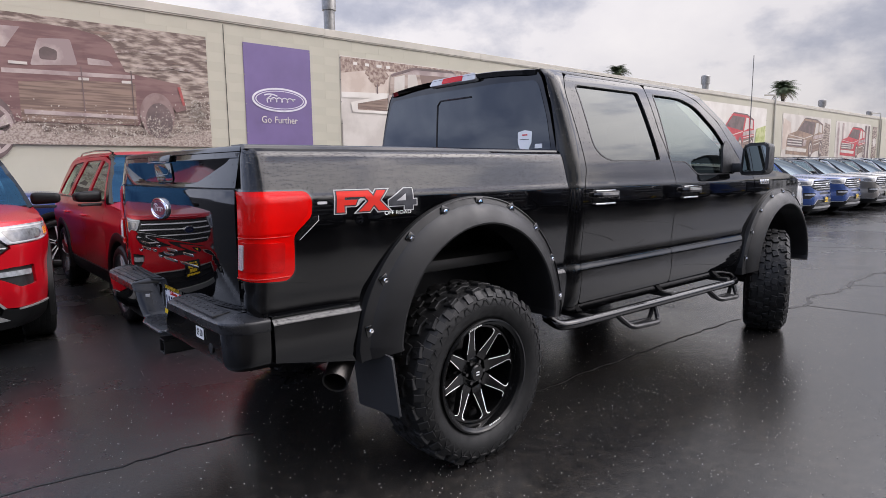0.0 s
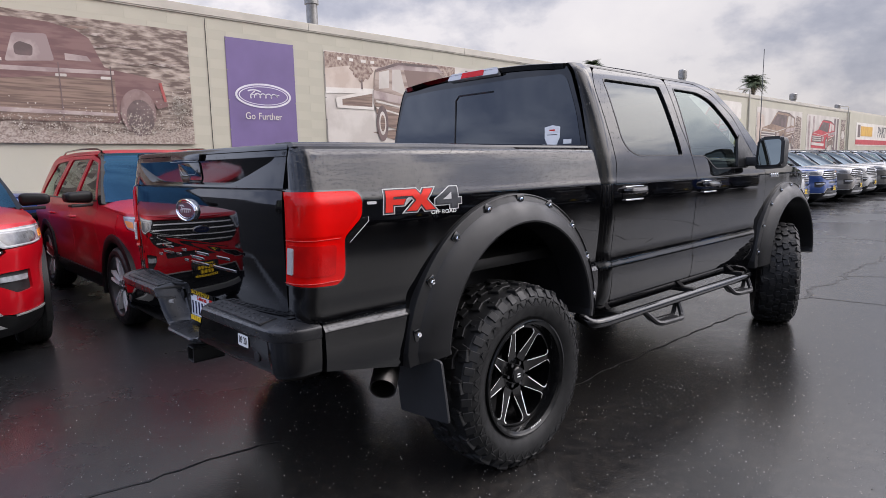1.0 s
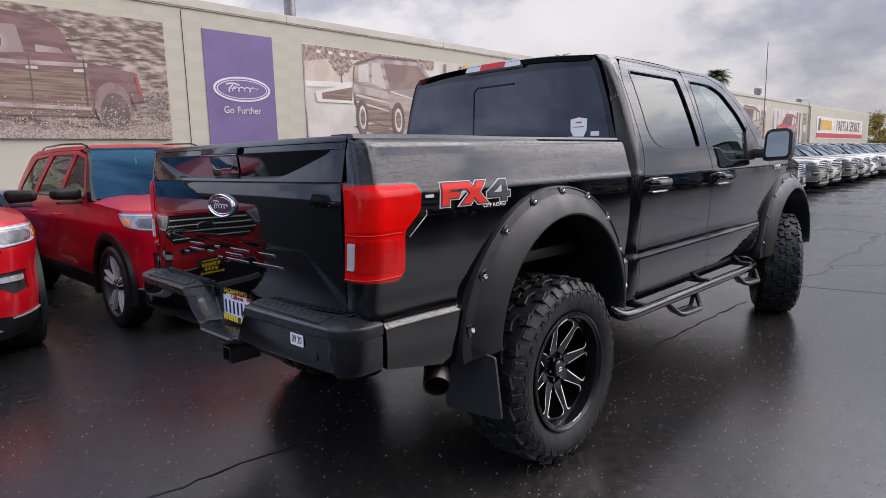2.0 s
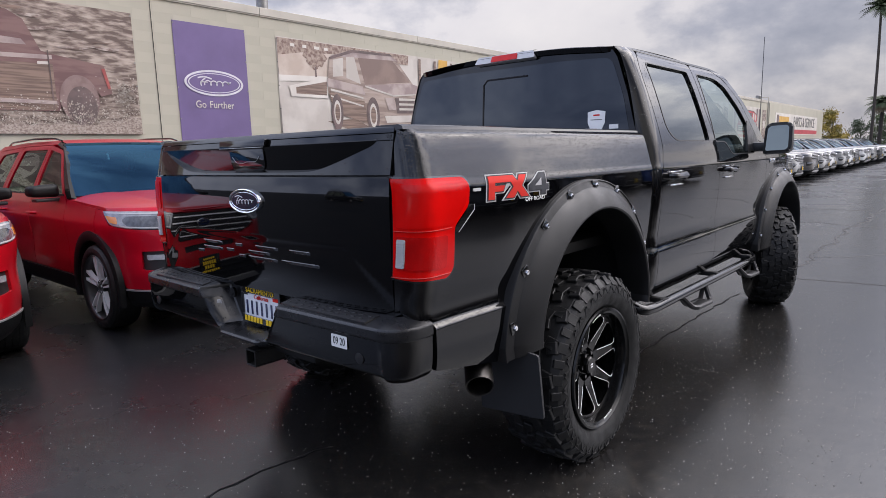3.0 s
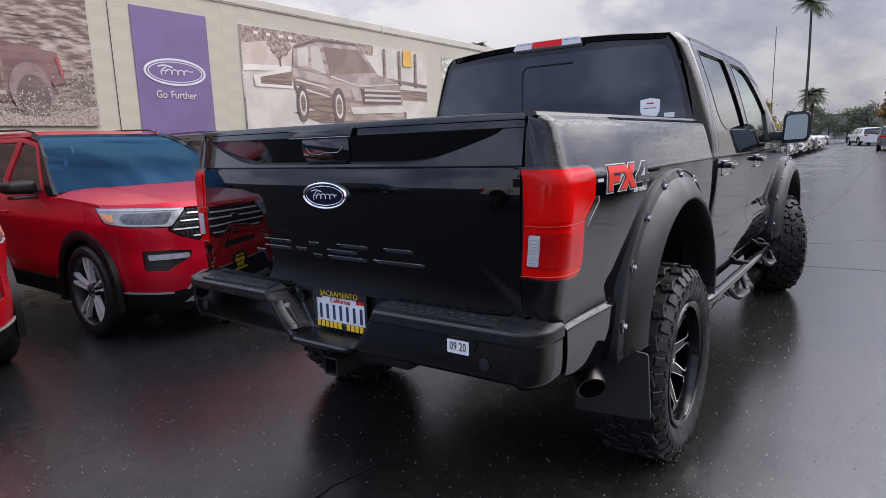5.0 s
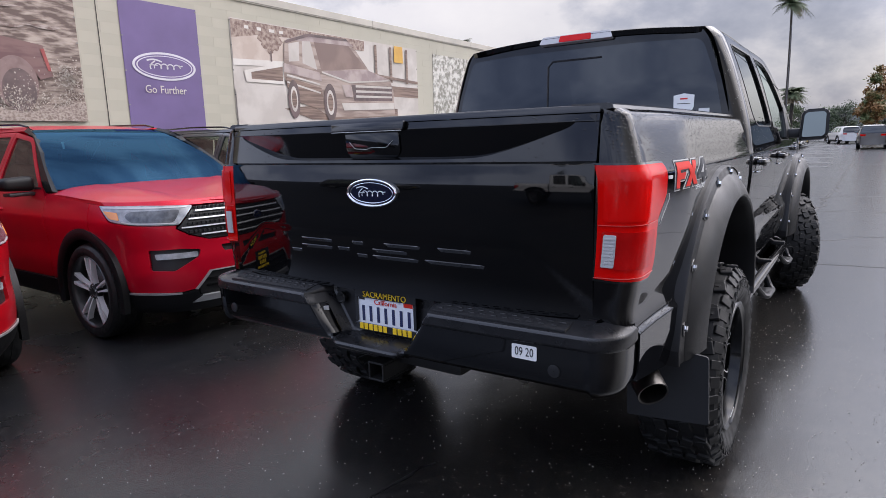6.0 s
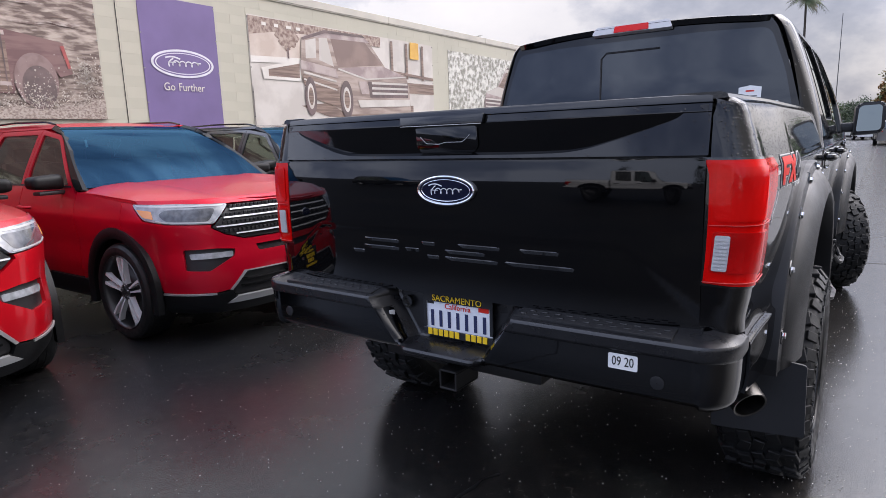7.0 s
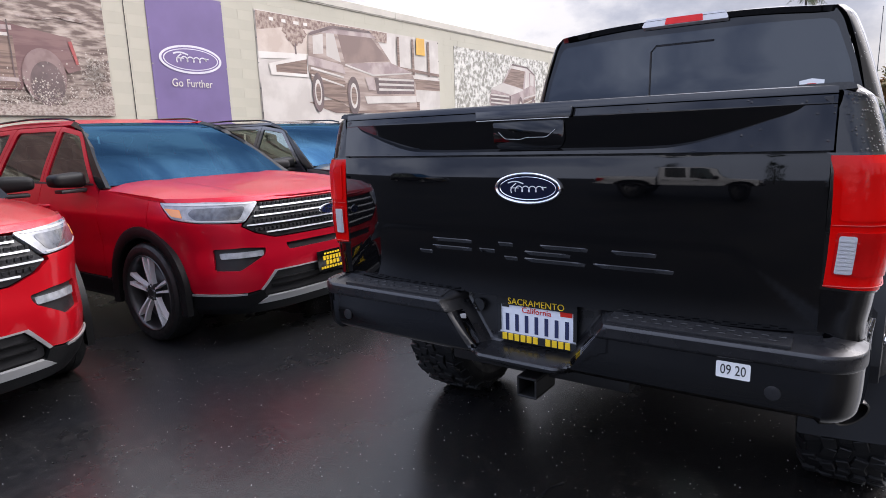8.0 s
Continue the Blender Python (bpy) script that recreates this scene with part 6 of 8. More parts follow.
        panel("fog_lamp", rounded([(s * 0.59, 0.668), (s * 0.885, 0.664), (s * 0.89, 0.706), (s * 0.585, 0.708)], 0.012), suv_front, (s, 1, 0.1), M["lamp_glass"], pocket, "clear strip fog lamp", depth=0.02, du=0.03, lift=0.0)
    # face: painted cover with openings for grille, slot, fog pockets, lower grille
    cover = ([(-1.49, 0.84), (-1.30, 0.70), (-1.13, 0.42), (-0.72, 0.415), (-0.62, 0.43), (-0.50, 0.555), (0.50, 0.555), (0.62, 0.43), (0.72, 0.415), (1.13, 0.42), (1.30, 0.70), (1.49, 0.84)]
             + [(1.49, 1.075), (1.345, 1.068), (1.215, 0.946), (1.0, 0.920), (0.69, 0.907), (0.70, 0.885), (0.62, 0.832), (0.48, 0.785), (-0.48, 0.785), (-0.62, 0.832), (-0.70, 0.885), (-0.69, 0.907), (-1.0, 0.920), (-1.215, 0.946), (-1.345, 1.068), (-1.49, 1.075)])
    for s in (1, -1):
        pk = rounded([(s * 0.76, 0.575), (s * 0.935, 0.583), (s * 0.93, 0.735), (s * 0.70, 0.737), (s * 0.56, 0.722), (s * 0.58, 0.672)], 0.02)
        cover = holed(cover, pk)
    cover = holed(cover, rounded([(-0.38, 0.685), (0.38, 0.685), (0.40, 0.735), (-0.40, 0.735)], 0.015))
    panel("bumper_cover", cover, suv_front, face_out, paint, C, depth=0.03, du=0.035, dv=0.03)
    panel("upper_slot", [(-0.42, 0.67), (0.42, 0.67), (0.42, 0.75), (-0.42, 0.75)], suv_front, face_out, M["plastic"], C, depth=0.01, lift=-0.03)
    panel("hood_lip", [(-1.26, 1.064), (-0.5, 1.052), (0.5, 1.052), (1.26, 1.064), (1.30, 1.09), (-1.30, 1.09)], suv_front, (0, 1, 0.5), paint, C, depth=0.03, du=0.05, dv=0.01)
    gr = rounded([(-0.47, 0.792), (0.47, 0.792), (0.61, 0.838), (0.69, 0.89), (0.66, 0.912), (0.535, 1.045), (-0.535, 1.045), (-0.66, 0.912), (-0.69, 0.89), (-0.61, 0.838)], 0.01)
    grille = panel("grille", gr, suv_front, face_out, M["plastic"], C, "black mesh grille with chrome bars", depth=0.02, du=0.05, lift=-0.015)
    for z0 in (0.825, 0.885, 0.945, 1.0):
        w = (0.53 if z0 < 0.84 else 0.66 if z0 < 0.90 else 0.60 if z0 < 0.96 else 0.54)
        panel("grille_bar", [(-w, z0), (w, z0), (w, z0 + 0.010), (-w, z0 + 0.010)], suv_front, face_out, M["machined"], grille, "chrome grille bar", depth=0.015, du=0.05, dv=0.006, lift=0.006)
    bm = bmesh.new()
    for i in range(36):
        for z0 in (0.855, 0.915, 0.972, 1.028):
            u = -0.60 + i * 0.0343
            x, y, z = suv_front(u, z0)
            box(bm, (x, y - 0.008, z), (0.02, 0.012, 0.018))
    tagged(part("grille_mesh", bm, M["dark_silver"], grille), kind="stuff")
    em = new("emblem")
    em.parent = C
    em.matrix_basis = pose(0, 0.950, 0.945, -14)
    bm = bmesh.new()
    oval(bm, lambda u, v, w: (u, w, v), 0.095, 0.040, 0.014, 36, 0.004)
    part("emblem_rim", bm, M["chrome"], em)
    bm = bmesh.new()
    oval(bm, lambda u, v, w: (u, 0.012 + w, v), 0.083, 0.031, 0.005, 36, 0.001)
    part("emblem_field", bm, M["blue_print"], em)
    bm = bmesh.new()
    script_shape(bm, 0.055, 0.018, lambda u, v, w: (-u, 0.0172 + w, v))
    part("emblem_stroke", bm, M["chrome"], em)
    low = panel("lower_grille", rounded([(-0.60, 0.375), (0.60, 0.375), (0.60, 0.43), (0.49, 0.548), (-0.49, 0.548), (-0.60, 0.43)], 0.02), suv_front, face_out, M["plastic"], C, "black lower grille", depth=0.02, du=0.05, lift=-0.015)
    for z0 in (0.435, 0.485):
        panel("lower_slat", [(-0.55, z0), (0.55, z0), (0.55, z0 + 0.012), (-0.55, z0 + 0.012)], suv_front, face_out, M["gloss_black"], low, depth=0.02, du=0.06, lift=0.0)
    panel("lower_surround", [(-0.64, 0.425), (-0.52, 0.556), (0.52, 0.556), (0.64, 0.425), (0.62, 0.42), (0.50, 0.546), (-0.50, 0.546), (-0.62, 0.42)], suv_front, face_out, M["skid"], C, depth=0.01, du=0.06, lift=0.003)
    panel("chin", [(-1.14, 0.25), (1.14, 0.25), (1.13, 0.41), (0.72, 0.405), (0.62, 0.42), (0.60, 0.37), (-0.60, 0.37), (-0.62, 0.42), (-0.72, 0.405), (-1.13, 0.41)], suv_front, face_out, M["cladding"], C, "matte black lower lip", depth=0.05, du=0.05, lift=0.006)
    panel("chin_edge", [(-1.13, 0.404), (-0.73, 0.400), (-0.73, 0.412), (-1.13, 0.418)], suv_front, face_out, M["skid"], C, depth=0.01, du=0.05, lift=0.012)
    panel("chin_edge", [(1.13, 0.404), (0.73, 0.400), (0.73, 0.412), (1.13, 0.418)], suv_front, face_out, M["skid"], C, depth=0.01, du=0.05, lift=0.012)
    panel("skid_plate", [(-0.66, 0.325), (0.66, 0.325), (0.58, 0.372), (-0.58, 0.372)], suv_front, face_out, M["skid"], C, "satin silver skid strip", depth=0.02, du=0.06, lift=0.014)
    # dealer plate on the nose, its words as bars
    fp = new("front_plate")
    fp.parent = C
    fp.matrix_basis = pose(0, 0.958, 0.545, 4)
    bm = bmesh.new()
    box(bm, (0, 0, 0), (0.305, 0.006, 0.155), 0.002)
    part("plate", bm, M["gloss_black"], fp, "black dealer plate")
    for z0, h, n, w in ((0.052, 0.014, 6, 0.17), (0.018, 0.030, 6, 0.20), (-0.020, 0.030, 4, 0.15), (-0.056, 0.018, 9, 0.26)):
        bm = bmesh.new()
        for i in range(n):
            box(bm, (-w / 2 + (i + 0.5) * w / n, 0.004, z0), (w / n * 0.72, 0.003, h))
        tagged(part("plate_bars", bm, M["yellow_print"], fp, "plain yellow bars"), kind="stuff")
    # hood
    HZ = curve([-0.75, -0.45, 0.0, 0.45, 0.70, 0.82, 0.90], [1.185, 1.185, 1.165, 1.13, 1.10, 1.075, 1.05])

    def hood(x, y):
        a = abs(x)
        nose = 0.085 * smooth(0.35, 0.95, a) * smooth(0.0, 0.9, y)
        z = HZ(y + nose * 3.2) - 0.055 * (a / 0.93) ** 4 + 0.012 * (smooth(0.50, 0.60, a) - smooth(0.75, 0.95, a))
        return (x, y, z)

    ho = [(-0.935, -0.60), (-0.6, -0.47), (0.0, -0.42), (0.6, -0.47), (0.935, -0.60), (0.945, 0.0), (0.93, 0.30), (0.86, 0.52), (0.72, 0.68), (0.5, 0.79), (0.25, 0.835), (0.0, 0.845), (-0.25, 0.835), (-0.5, 0.79), (-0.72, 0.68), (-0.86, 0.52), (-0.93, 0.30), (-0.945, 0.0)]
    panel("hood", ho, hood, (0, 0, 1), paint, C, depth=0.03, du=0.045, dv=0.07)
    # windscreen, cowl, roof, tail
    wsz = curve([-1.52, -1.33, -0.985, -0.52, -0.40], [1.692, 1.638, 1.466, 1.165, 1.09])
    wind = lambda x, y: (x, y + 0.09 * (1 - (abs(x) / 0.85) ** 2) * smooth(-1.7, -0.5, y), wsz(y) - 0.015 * (abs(x) / 0.8) ** 2)
    panel("windscreen", rounded([(-0.655, -1.50), (0.655, -1.50), (0.905, -0.54), (-0.905, -0.54)], 0.05), wind, (0, 1, 1), M["sky_blue_glass"], C, "blue-tinted windscreen", depth=0.005, du=0.1, dv=0.06)
    panel("windscreen_band", holed(rounded([(-0.655, -1.50), (0.655, -1.50), (0.905, -0.54), (-0.905, -0.54)], 0.05), rounded([(-0.632, -1.47), (0.632, -1.47), (0.882, -0.585), (-0.882, -0.585)], 0.05)), wind, (0, 1, 1), M["gloss_black"], C, "black windscreen surround", depth=0.004, du=0.1, dv=0.06, lift=-0.008)
    bm = bmesh.new()
    box(bm, (0, -0.50, 1.135), (1.66, 0.20, 0.03), 0.01)
    part("cowl", bm, M["plastic"], C)
    RZ = curve([-3.80, -3.5, -2.6, -1.9, -1.5], [1.64, 1.70, 1.745, 1.735, 1.685])
    panel("roof", rounded([(-0.645, -3.75), (0.645, -3.75), (0.655, -1.50), (-0.655, -1.50)], 0.06), lambda x, y: (x, y, RZ(y) - 0.03 * (abs(x) / 0.64) ** 3), (0, 0, 1), paint, C, depth=0.03, du=0.08, dv=0.1)
    tail = lambda x, z: (x, -4.06 + 0.30 * smooth(1.1, 1.68, z) + 0.05 * (abs(x) / 0.8) ** 2, z)
    panel("tail_panel", [(-0.80, 0.30), (0.80, 0.30), (0.82, 1.10), (-0.82, 1.10)], tail, (0, -1, 0), paint, C, depth=0.03, du=0.1, dv=0.1)
    panel("tail_window", [(-0.80, 1.105), (0.80, 1.105), (0.62, 1.64), (-0.62, 1.64)], tail, (0, -1, 0.3), M["tint"], C, depth=0.005, du=0.1, dv=0.1)
    for s in (1, -1):
        panel("tail_light", [(s * 0.45, 0.93), (s * 0.84, 0.93), (s * 0.86, 1.06), (s * 0.45, 1.05)], tail, (0, -1, 0), M["lamp_red"], C, depth=0.02, lift=0.01)
    # inside: floor, seats, dashboard
    bm = bmesh.new()
    box(bm, (0, -1.6, 0.38), (1.70, 4.3, 0.16), 0.04)
    part("floor_pan", bm, M["dark_metal"], C)
    for x in (-0.38, 0.38):
        for y in (-1.55, -2.55):
            bm = bmesh.new()
            box(bm, (x, y, 0.72), (0.52, 0.5, 0.16), 0.05)
            box(bm, (x, y - 0.27, 1.05), (0.50, 0.14, 0.62), 0.05, m=Matrix.Rotation(radians(10), 4, "X"))
            box(bm, (x, y - 0.34, 1.42), (0.26, 0.09, 0.17), 0.035)
            part("seat", bm, M["grey_seat"], C)
    bm = bmesh.new()
    box(bm, (0, -0.78, 1.04), (1.6, 0.40, 0.20), 0.05)
    part("dashboard", bm, M["interior"], C)
    bm = bmesh.new()
    box(bm, (0, -1.22, 1.575), (0.17, 0.025, 0.04), 0.012)
    part("inner_mirror", bm, M["interior"], C)
    return C


M["grey_seat"] = material("grey_seat_cloth", (0.06, 0.06, 0.065), rough=0.8, vary=0.15)
PAINTS = dict(
    red=wet_paint("red_car_paint", (0.50, 0.002, 0.018), metal=0.45, drops=0.7, coat=0.36, rough=0.34, spec=0.3, top=(0.5, 0.7)),
    bright_red=wet_paint("bright_red_car_paint", (0.47, 0.003, 0.010), metal=0.30, drops=0.5, coat=0.7, spec=0.3, rough=0.32, top=(0.5, 0.7)),
    blue=wet_paint("blue_car_paint", (0.018, 0.058, 0.21), metal=0.3, drops=0.4, top=(0.5, 0.7)),
    grey=wet_paint("grey_car_paint", (0.15, 0.14, 0.13), metal=0.5, drops=0.4, top=(0.5, 0.7)),
    dark=wet_paint("charcoal_car_paint", (0.018, 0.02, 0.024), metal=0.3, drops=0.4, top=(0.5, 0.7)),
    silver=wet_paint("silver_car_paint", (0.42, 0.42, 0.42), metal=0.6, drops=0.4, top=(0.5, 0.7)),
    white=wet_paint("white_car_paint", (0.72, 0.72, 0.71), drops=0.4, top=(0.5, 0.7)),
)
PAINTS["coal"] = PAINTS["dark"]
ROW = "row of parked SUVs along the showroom wall"
SUV_LABEL = dict(red="dark red SUV, wet, parked nose-out before the wall", bright_red="bright red SUV, wet, parked nose-out on the asphalt", blue="metallic blue SUV parked nose-out in the row",
                 grey="taupe grey SUV parked nose-out in the row", dark="charcoal SUV parked nose-out before the wall", coal="charcoal SUV parked nose-out in the row", silver="silver SUV parked nose-out in the row", white="white SUV parked nose-out in the row")
SUVS = {}


def suv(colour, x, y, turn=-90, group=ROW):
    m = pose(x, y, 0, 0, 0, turn)
    if colour not in SUVS:
        if not SUVS:
            SUVS[colour] = build_suv(PAINTS[colour], SUV_LABEL[colour], group)
            SUVS[colour].matrix_basis = m
            return SUVS[colour]
        # same body, other paint
        src = next(iter(SUVS.items()))
        old = PAINTS[src[0]]
        car = copy_thing(src[1], m)
        swap = {}
        fresh = {old: PAINTS[colour]}
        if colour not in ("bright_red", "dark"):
            fresh[M["sky_blue_glass"]] = M["pale_glass"]
        for o in car.children_recursive:
            if o.type == "MESH" and any(mt in fresh for mt in o.data.materials):
                if o.data.name not in swap:
                    me = o.data.copy()
                    for i, mt in enumerate(me.materials):
                        if mt in fresh:
                            me.materials[i] = fresh[mt]
                    swap[o.data.name] = me
                o.data = swap[o.data.name]
        SUVS[colour] = tagged(car, SUV_LABEL[colour], "car", group)
        return car
    return tagged(copy_thing(SUVS[colour], m), SUV_LABEL[colour], "car", group)


suv("red", -3.44, 0.39)
suv("bright_red", -3.50, -2.165, -94)
suv("dark", -3.9, 3.0)
suv("dark", -3.6, 5.7)
for k, c in enumerate(["grey", "white", "silver", "blue", "blue", "grey", "silver", "grey", "silver", "white", "silver", "white", "coal", "white", "white", "silver", "coal", "white", "white", "silver", "white"]):
    suv(c, -3.45 - 0.08 * math.sin(k * 2.3), 8.9 + 2.5 * k + 0.08 * math.sin(k * 1.3), -90 + 1.2 * math.sin(k * 3.1))
suv("coal", -3.6, 63.4, -84)
# one parked along the wall, behind the row
suv("blue", -9.05, -0.4, 0, "cars behind the row")
# far end of the lot and across the aisle
for c, x, y, a in (("grey", 2.0, 55.0, 0), ("white", 4.6, 57.5, 0), ("silver", 7.2, 55.5, 0), ("dark", 9.9, 56.0, 0), ("white", -0.8, 74.0, 18), ("white", 6.0, 80.0, 90)):
    suv(c, x, y, a, "cars at the far end of the lot")
# unseen row, its colours and distance set to darken the truck's side reflections
for k, c in enumerate(["dark", "grey", "dark", "silver", "dark", "dark", "grey", "dark", "blue", "dark"]):
    suv(c, 8.0 + 0.1 * math.sin(k * 2.7), -4.0 + 2.65 * k, 90, "cars across the aisle")
for c, x, y, a in (("dark", -14.5, -19.6, -90), ("silver", 9.4, -19.2, -90)):
    suv(c, x, y, a, "cars behind the aisle")
pale = copy_thing(pickup, pose(-3.35, -14.8, 0, 0, 0, -90))
repaint(pale, (M["black_paint"], M["bed_paint"], M["gate_paint"]), PAINTS["white"], ("fender_flare", "bolt", "bolt_recess", "side_decal", "decal_outline", "decal_border", "decal_red", "decal_grey", "decal_gap", "decal_words", "side_step", "bar", "hoop_step", "bracket"))
tagged(pale, "white crew-cab pickup parked across the aisle", "pickup truck", "cars behind the aisle")

# ---- showroom wall ----
WALL_X, WALL_TOP, WALL_A, WALL_B = -10.2, 4.66, -4.7, 73.5
M["wall"] = material("painted_block_wall", (0.447, 0.421, 0.338), rough=0.8, vary=0.07, vary_scale=0.9, grain=0.35, grain_scale=70, stretch=(1, 1, 0.6))
M["mortar"] = material("painted_joint", (0.428, 0.404, 0.326), rough=0.9, vary=0.1)
M["coping"] = material("painted_metal_coping", (0.455, 0.42, 0.355), rough=0.5, vary=0.12, vary_scale=2)
M["galvanised"] = material("galvanised_metal", (0.24, 0.235, 0.225), rough=0.45, metal=0.8, vary=0.25, vary_scale=12)
bm = bmesh.new()
box(bm, (WALL_X - 0.148, (WALL_A + WALL_B) / 2, WALL_TOP / 2), (0.30, WALL_B - WALL_A, WALL_TOP))
wall = tagged(part("wall_showroom", bm, M["mortar"], None), "long cream-painted block wall of a showroom", "wall", kind="structure")
bm = bmesh.new()
box(bm, (-18.3, (WALL_A + WALL_B) / 2, 4.55), (16.0, WALL_B - WALL_A - 0.1, 0.2))
tagged(part("roof_flat", bm, M["coping"], None), "flat roof behind the parapet", "roof", kind="structure")
bm = bmesh.new()
box(bm, (-18.3, WALL_A + 0.1, 2.3), (16.0, 0.3, 4.5))
box(bm, (-18.3, WALL_B - 0.1, 2.3), (16.0, 0.3, 4.5))
box(bm, (-26.3, (WALL_A + WALL_B) / 2, 2.3), (0.3, WALL_B - WALL_A, 4.5))
tagged(part("wall_rear", bm, M["wall"], None), "plain block walls behind the showroom", "wall", kind="structure")
# coping in lengths, with a drip edge
for k in range(15):
    ya = WALL_A + (WALL_B - WALL_A) * k / 15
    yb = WALL_A + (WALL_B - WALL_A) * (k + 1) / 15
    bm = bmesh.new()
    box(bm, (WALL_X - 0.13, (ya + yb) / 2, 4.755), (0.34, yb - ya - 0.006, 0.17), 0.006, 1)
    box(bm, (WALL_X + 0.010, (ya + yb) / 2, 4.655), (0.036, yb - ya - 0.006, 0.024), 0.004, 1)
    part("coping", bm, M["coping"], wall)
# joint, pipe and conduit
bm = bmesh.new()
box(bm, (WALL_X + 0.012, 3.26, 2.3), (0.006, 0.011, 4.6))
part("control_joint", bm, M["tar"], wall, "dark vertical joint")
for y0, r in ((32.3, 0.045), (50.9, 0.04)):
    bm = bmesh.new()
    tube(bm, bend([(WALL_X + r + 0.02, y0, 0.0), (WALL_X + r + 0.02, y0, 5.1), (WALL_X - 0.5, y0, 5.15)], 0.1), r, 10)
    for z0 in (1.2, 2.6, 4.0):
        box(bm, (WALL_X + r * 0.6, y0, z0), (0.1, r * 2.6, 0.05), 0.01)
    part("downpipe", bm, M["coping"], wall, "cream-painted downpipe")
# end bay stands a little proud
bm = bmesh.new()
box(bm, (WALL_X + 0.06, 62.3, 2.35), (0.10, 22.2, 4.7))
part("end_bay", bm, M["wall"], wall, "cream bay behind the painted sign")

# flues and vents on the roof
def flue(x, y, r, h, cap):
    t = thing("roof_flue", "round galvanised flue with a cap on the roof", "flue", "roof flues", at=(x, y, 4.65))
    bm = bmesh.new()
    revolve(bm, [(0, r), (h, r), (h, r * 0.8)], 18, "Z")
    part("pipe", bm, M["galvanised"], t)
    bm = bmesh.new()
    revolve(bm, [(h * 0.62, r), (h * 0.62, r * cap), (h * 0.95, r * cap), (h, r * cap * 0.8), (h + 0.03, 0.001)], 18, "Z")
    part("cap", bm, M["galvanised"], t)
    return t


flue(-10.9, 6.3, 0.14, 1.35, 1.25)
flue(-11.1, 26.6, 0.15, 1.05, 1.35)
flue(-11.6, 43.6, 0.17, 1.05, 1.4)
flue(-11.4, 53.0, 0.15, 0.8, 1.4)

# ---- prints on the wall ----
P_X = WALL_X + 0.016


def print_mat(name, a, b, scale, at=(0.42, 0.58), stretch=(1, 1, 1)):
    return material(name, a, rough=0.55, second=b, vary_scale=scale, mix_at=at, stretch=stretch, grain=0.1, grain_scale=40)


def layer(name, pts, level, mat, parent, label="", r=0.0):
    """A flat printed shape at (y, z), each over those printed before it."""
    bm = bmesh.new()
    pts = rounded(pts, r, 5) if r else pts
    x0 = P_X + 0.0025 + 0.0007 * len(parent.children)
    ring = [bm.verts.new((x0, y, z)) for y, z in pts]
    edges = [bm.edges.new((a, b)) for a, b in zip(ring, ring[1:] + ring[:1])]
    bmesh.ops.triangle_fill(bm, use_beauty=True, edges=edges, normal=(1, 0, 0))
    return part(name, bm, mat, parent, label)


def board(name, y0, y1, z0, z1, mat, label, category, group=""):
    bm = bmesh.new()
    box(bm, (P_X - 0.002, (y0 + y1) / 2, (z0 + z1) / 2), (0.006, y1 - y0, z1 - z0))
    t = thing(name, label, category, group)
    part("sheet", bm, mat, t)
    for y in (y0 + 0.015, y1 - 0.015):
        for k in range(6):
            b = bmesh.new()
            tube(b, [(P_X, y, z0 + 0.05 + (z1 - z0 - 0.1) * k / 5), (P_X + 0.012, y, z0 + 0.05 + (z1 - z0 - 0.1) * k / 5)], 0.014, 8)
            part("fixing", b, M["galvanised"], t)
    return t


def disc(y, z, ry, rz, n=28):
    return [(y + ry * math.cos(2 * math.pi * k / n), z + rz * math.sin(2 * math.pi * k / n)) for k in range(n)]


M["p_rock"] = print_mat("print_rock", (0.12, 0.080, 0.064), (0.44, 0.36, 0.30), 7.5, (0.40, 0.66), (1, 0.55, 2.2))
M["p_rock_light"] = print_mat("print_pale_rock", (0.44, 0.37, 0.325), (0.17, 0.115, 0.095), 9, (0.4, 0.62), (1, 0.8, 1.6))
M["p_spray"] = print_mat("print_gravel_spray", (0.40, 0.335, 0.285), (0.20, 0.145, 0.12), 30, (0.40, 0.62), (1, 0.9, 1.3))
M["p_speck"] = print_mat("print_pale_speck", (0.58, 0.52, 0.45), (0.30, 0.235, 0.195), 16, (0.42, 0.58))
M["p_lamp"] = print_mat("print_dull_red", (0.40, 0.085, 0.075), (0.30, 0.06, 0.055), 6)
M["p_arch"] = print_mat("print_arch", (0.20, 0.125, 0.115), (0.25, 0.17, 0.155), 5)
M["p_maroon"] = print_mat("print_maroon", (0.145, 0.074, 0.070), (0.205, 0.115, 0.105), 3.5, stretch=(1, 0.5, 3))
M["p_brown"] = print_mat("print_brown", (0.25, 0.17, 0.13), (0.14, 0.09, 0.07), 5, stretch=(1, 0.25, 5))
M["p_screen"] = print_mat("print_screen", (0.24, 0.165, 0.135), (0.19, 0.125, 0.105), 1.6)
M["p_dark"] = print_mat("print_dark", (0.10, 0.07, 0.065), (0.15, 0.10, 0.095), 3)
M["p_glass"] = print_mat("print_glass", (0.42, 0.34, 0.31), (0.28, 0.21, 0.20), 2.5)
M["p_pale"] = print_mat("print_pale", (0.56, 0.515, 0.465), (0.47, 0.425, 0.38), 1.5)
M["p_white"] = print_mat("print_white", (0.67, 0.63, 0.575), (0.60, 0.555, 0.50), 1.2)
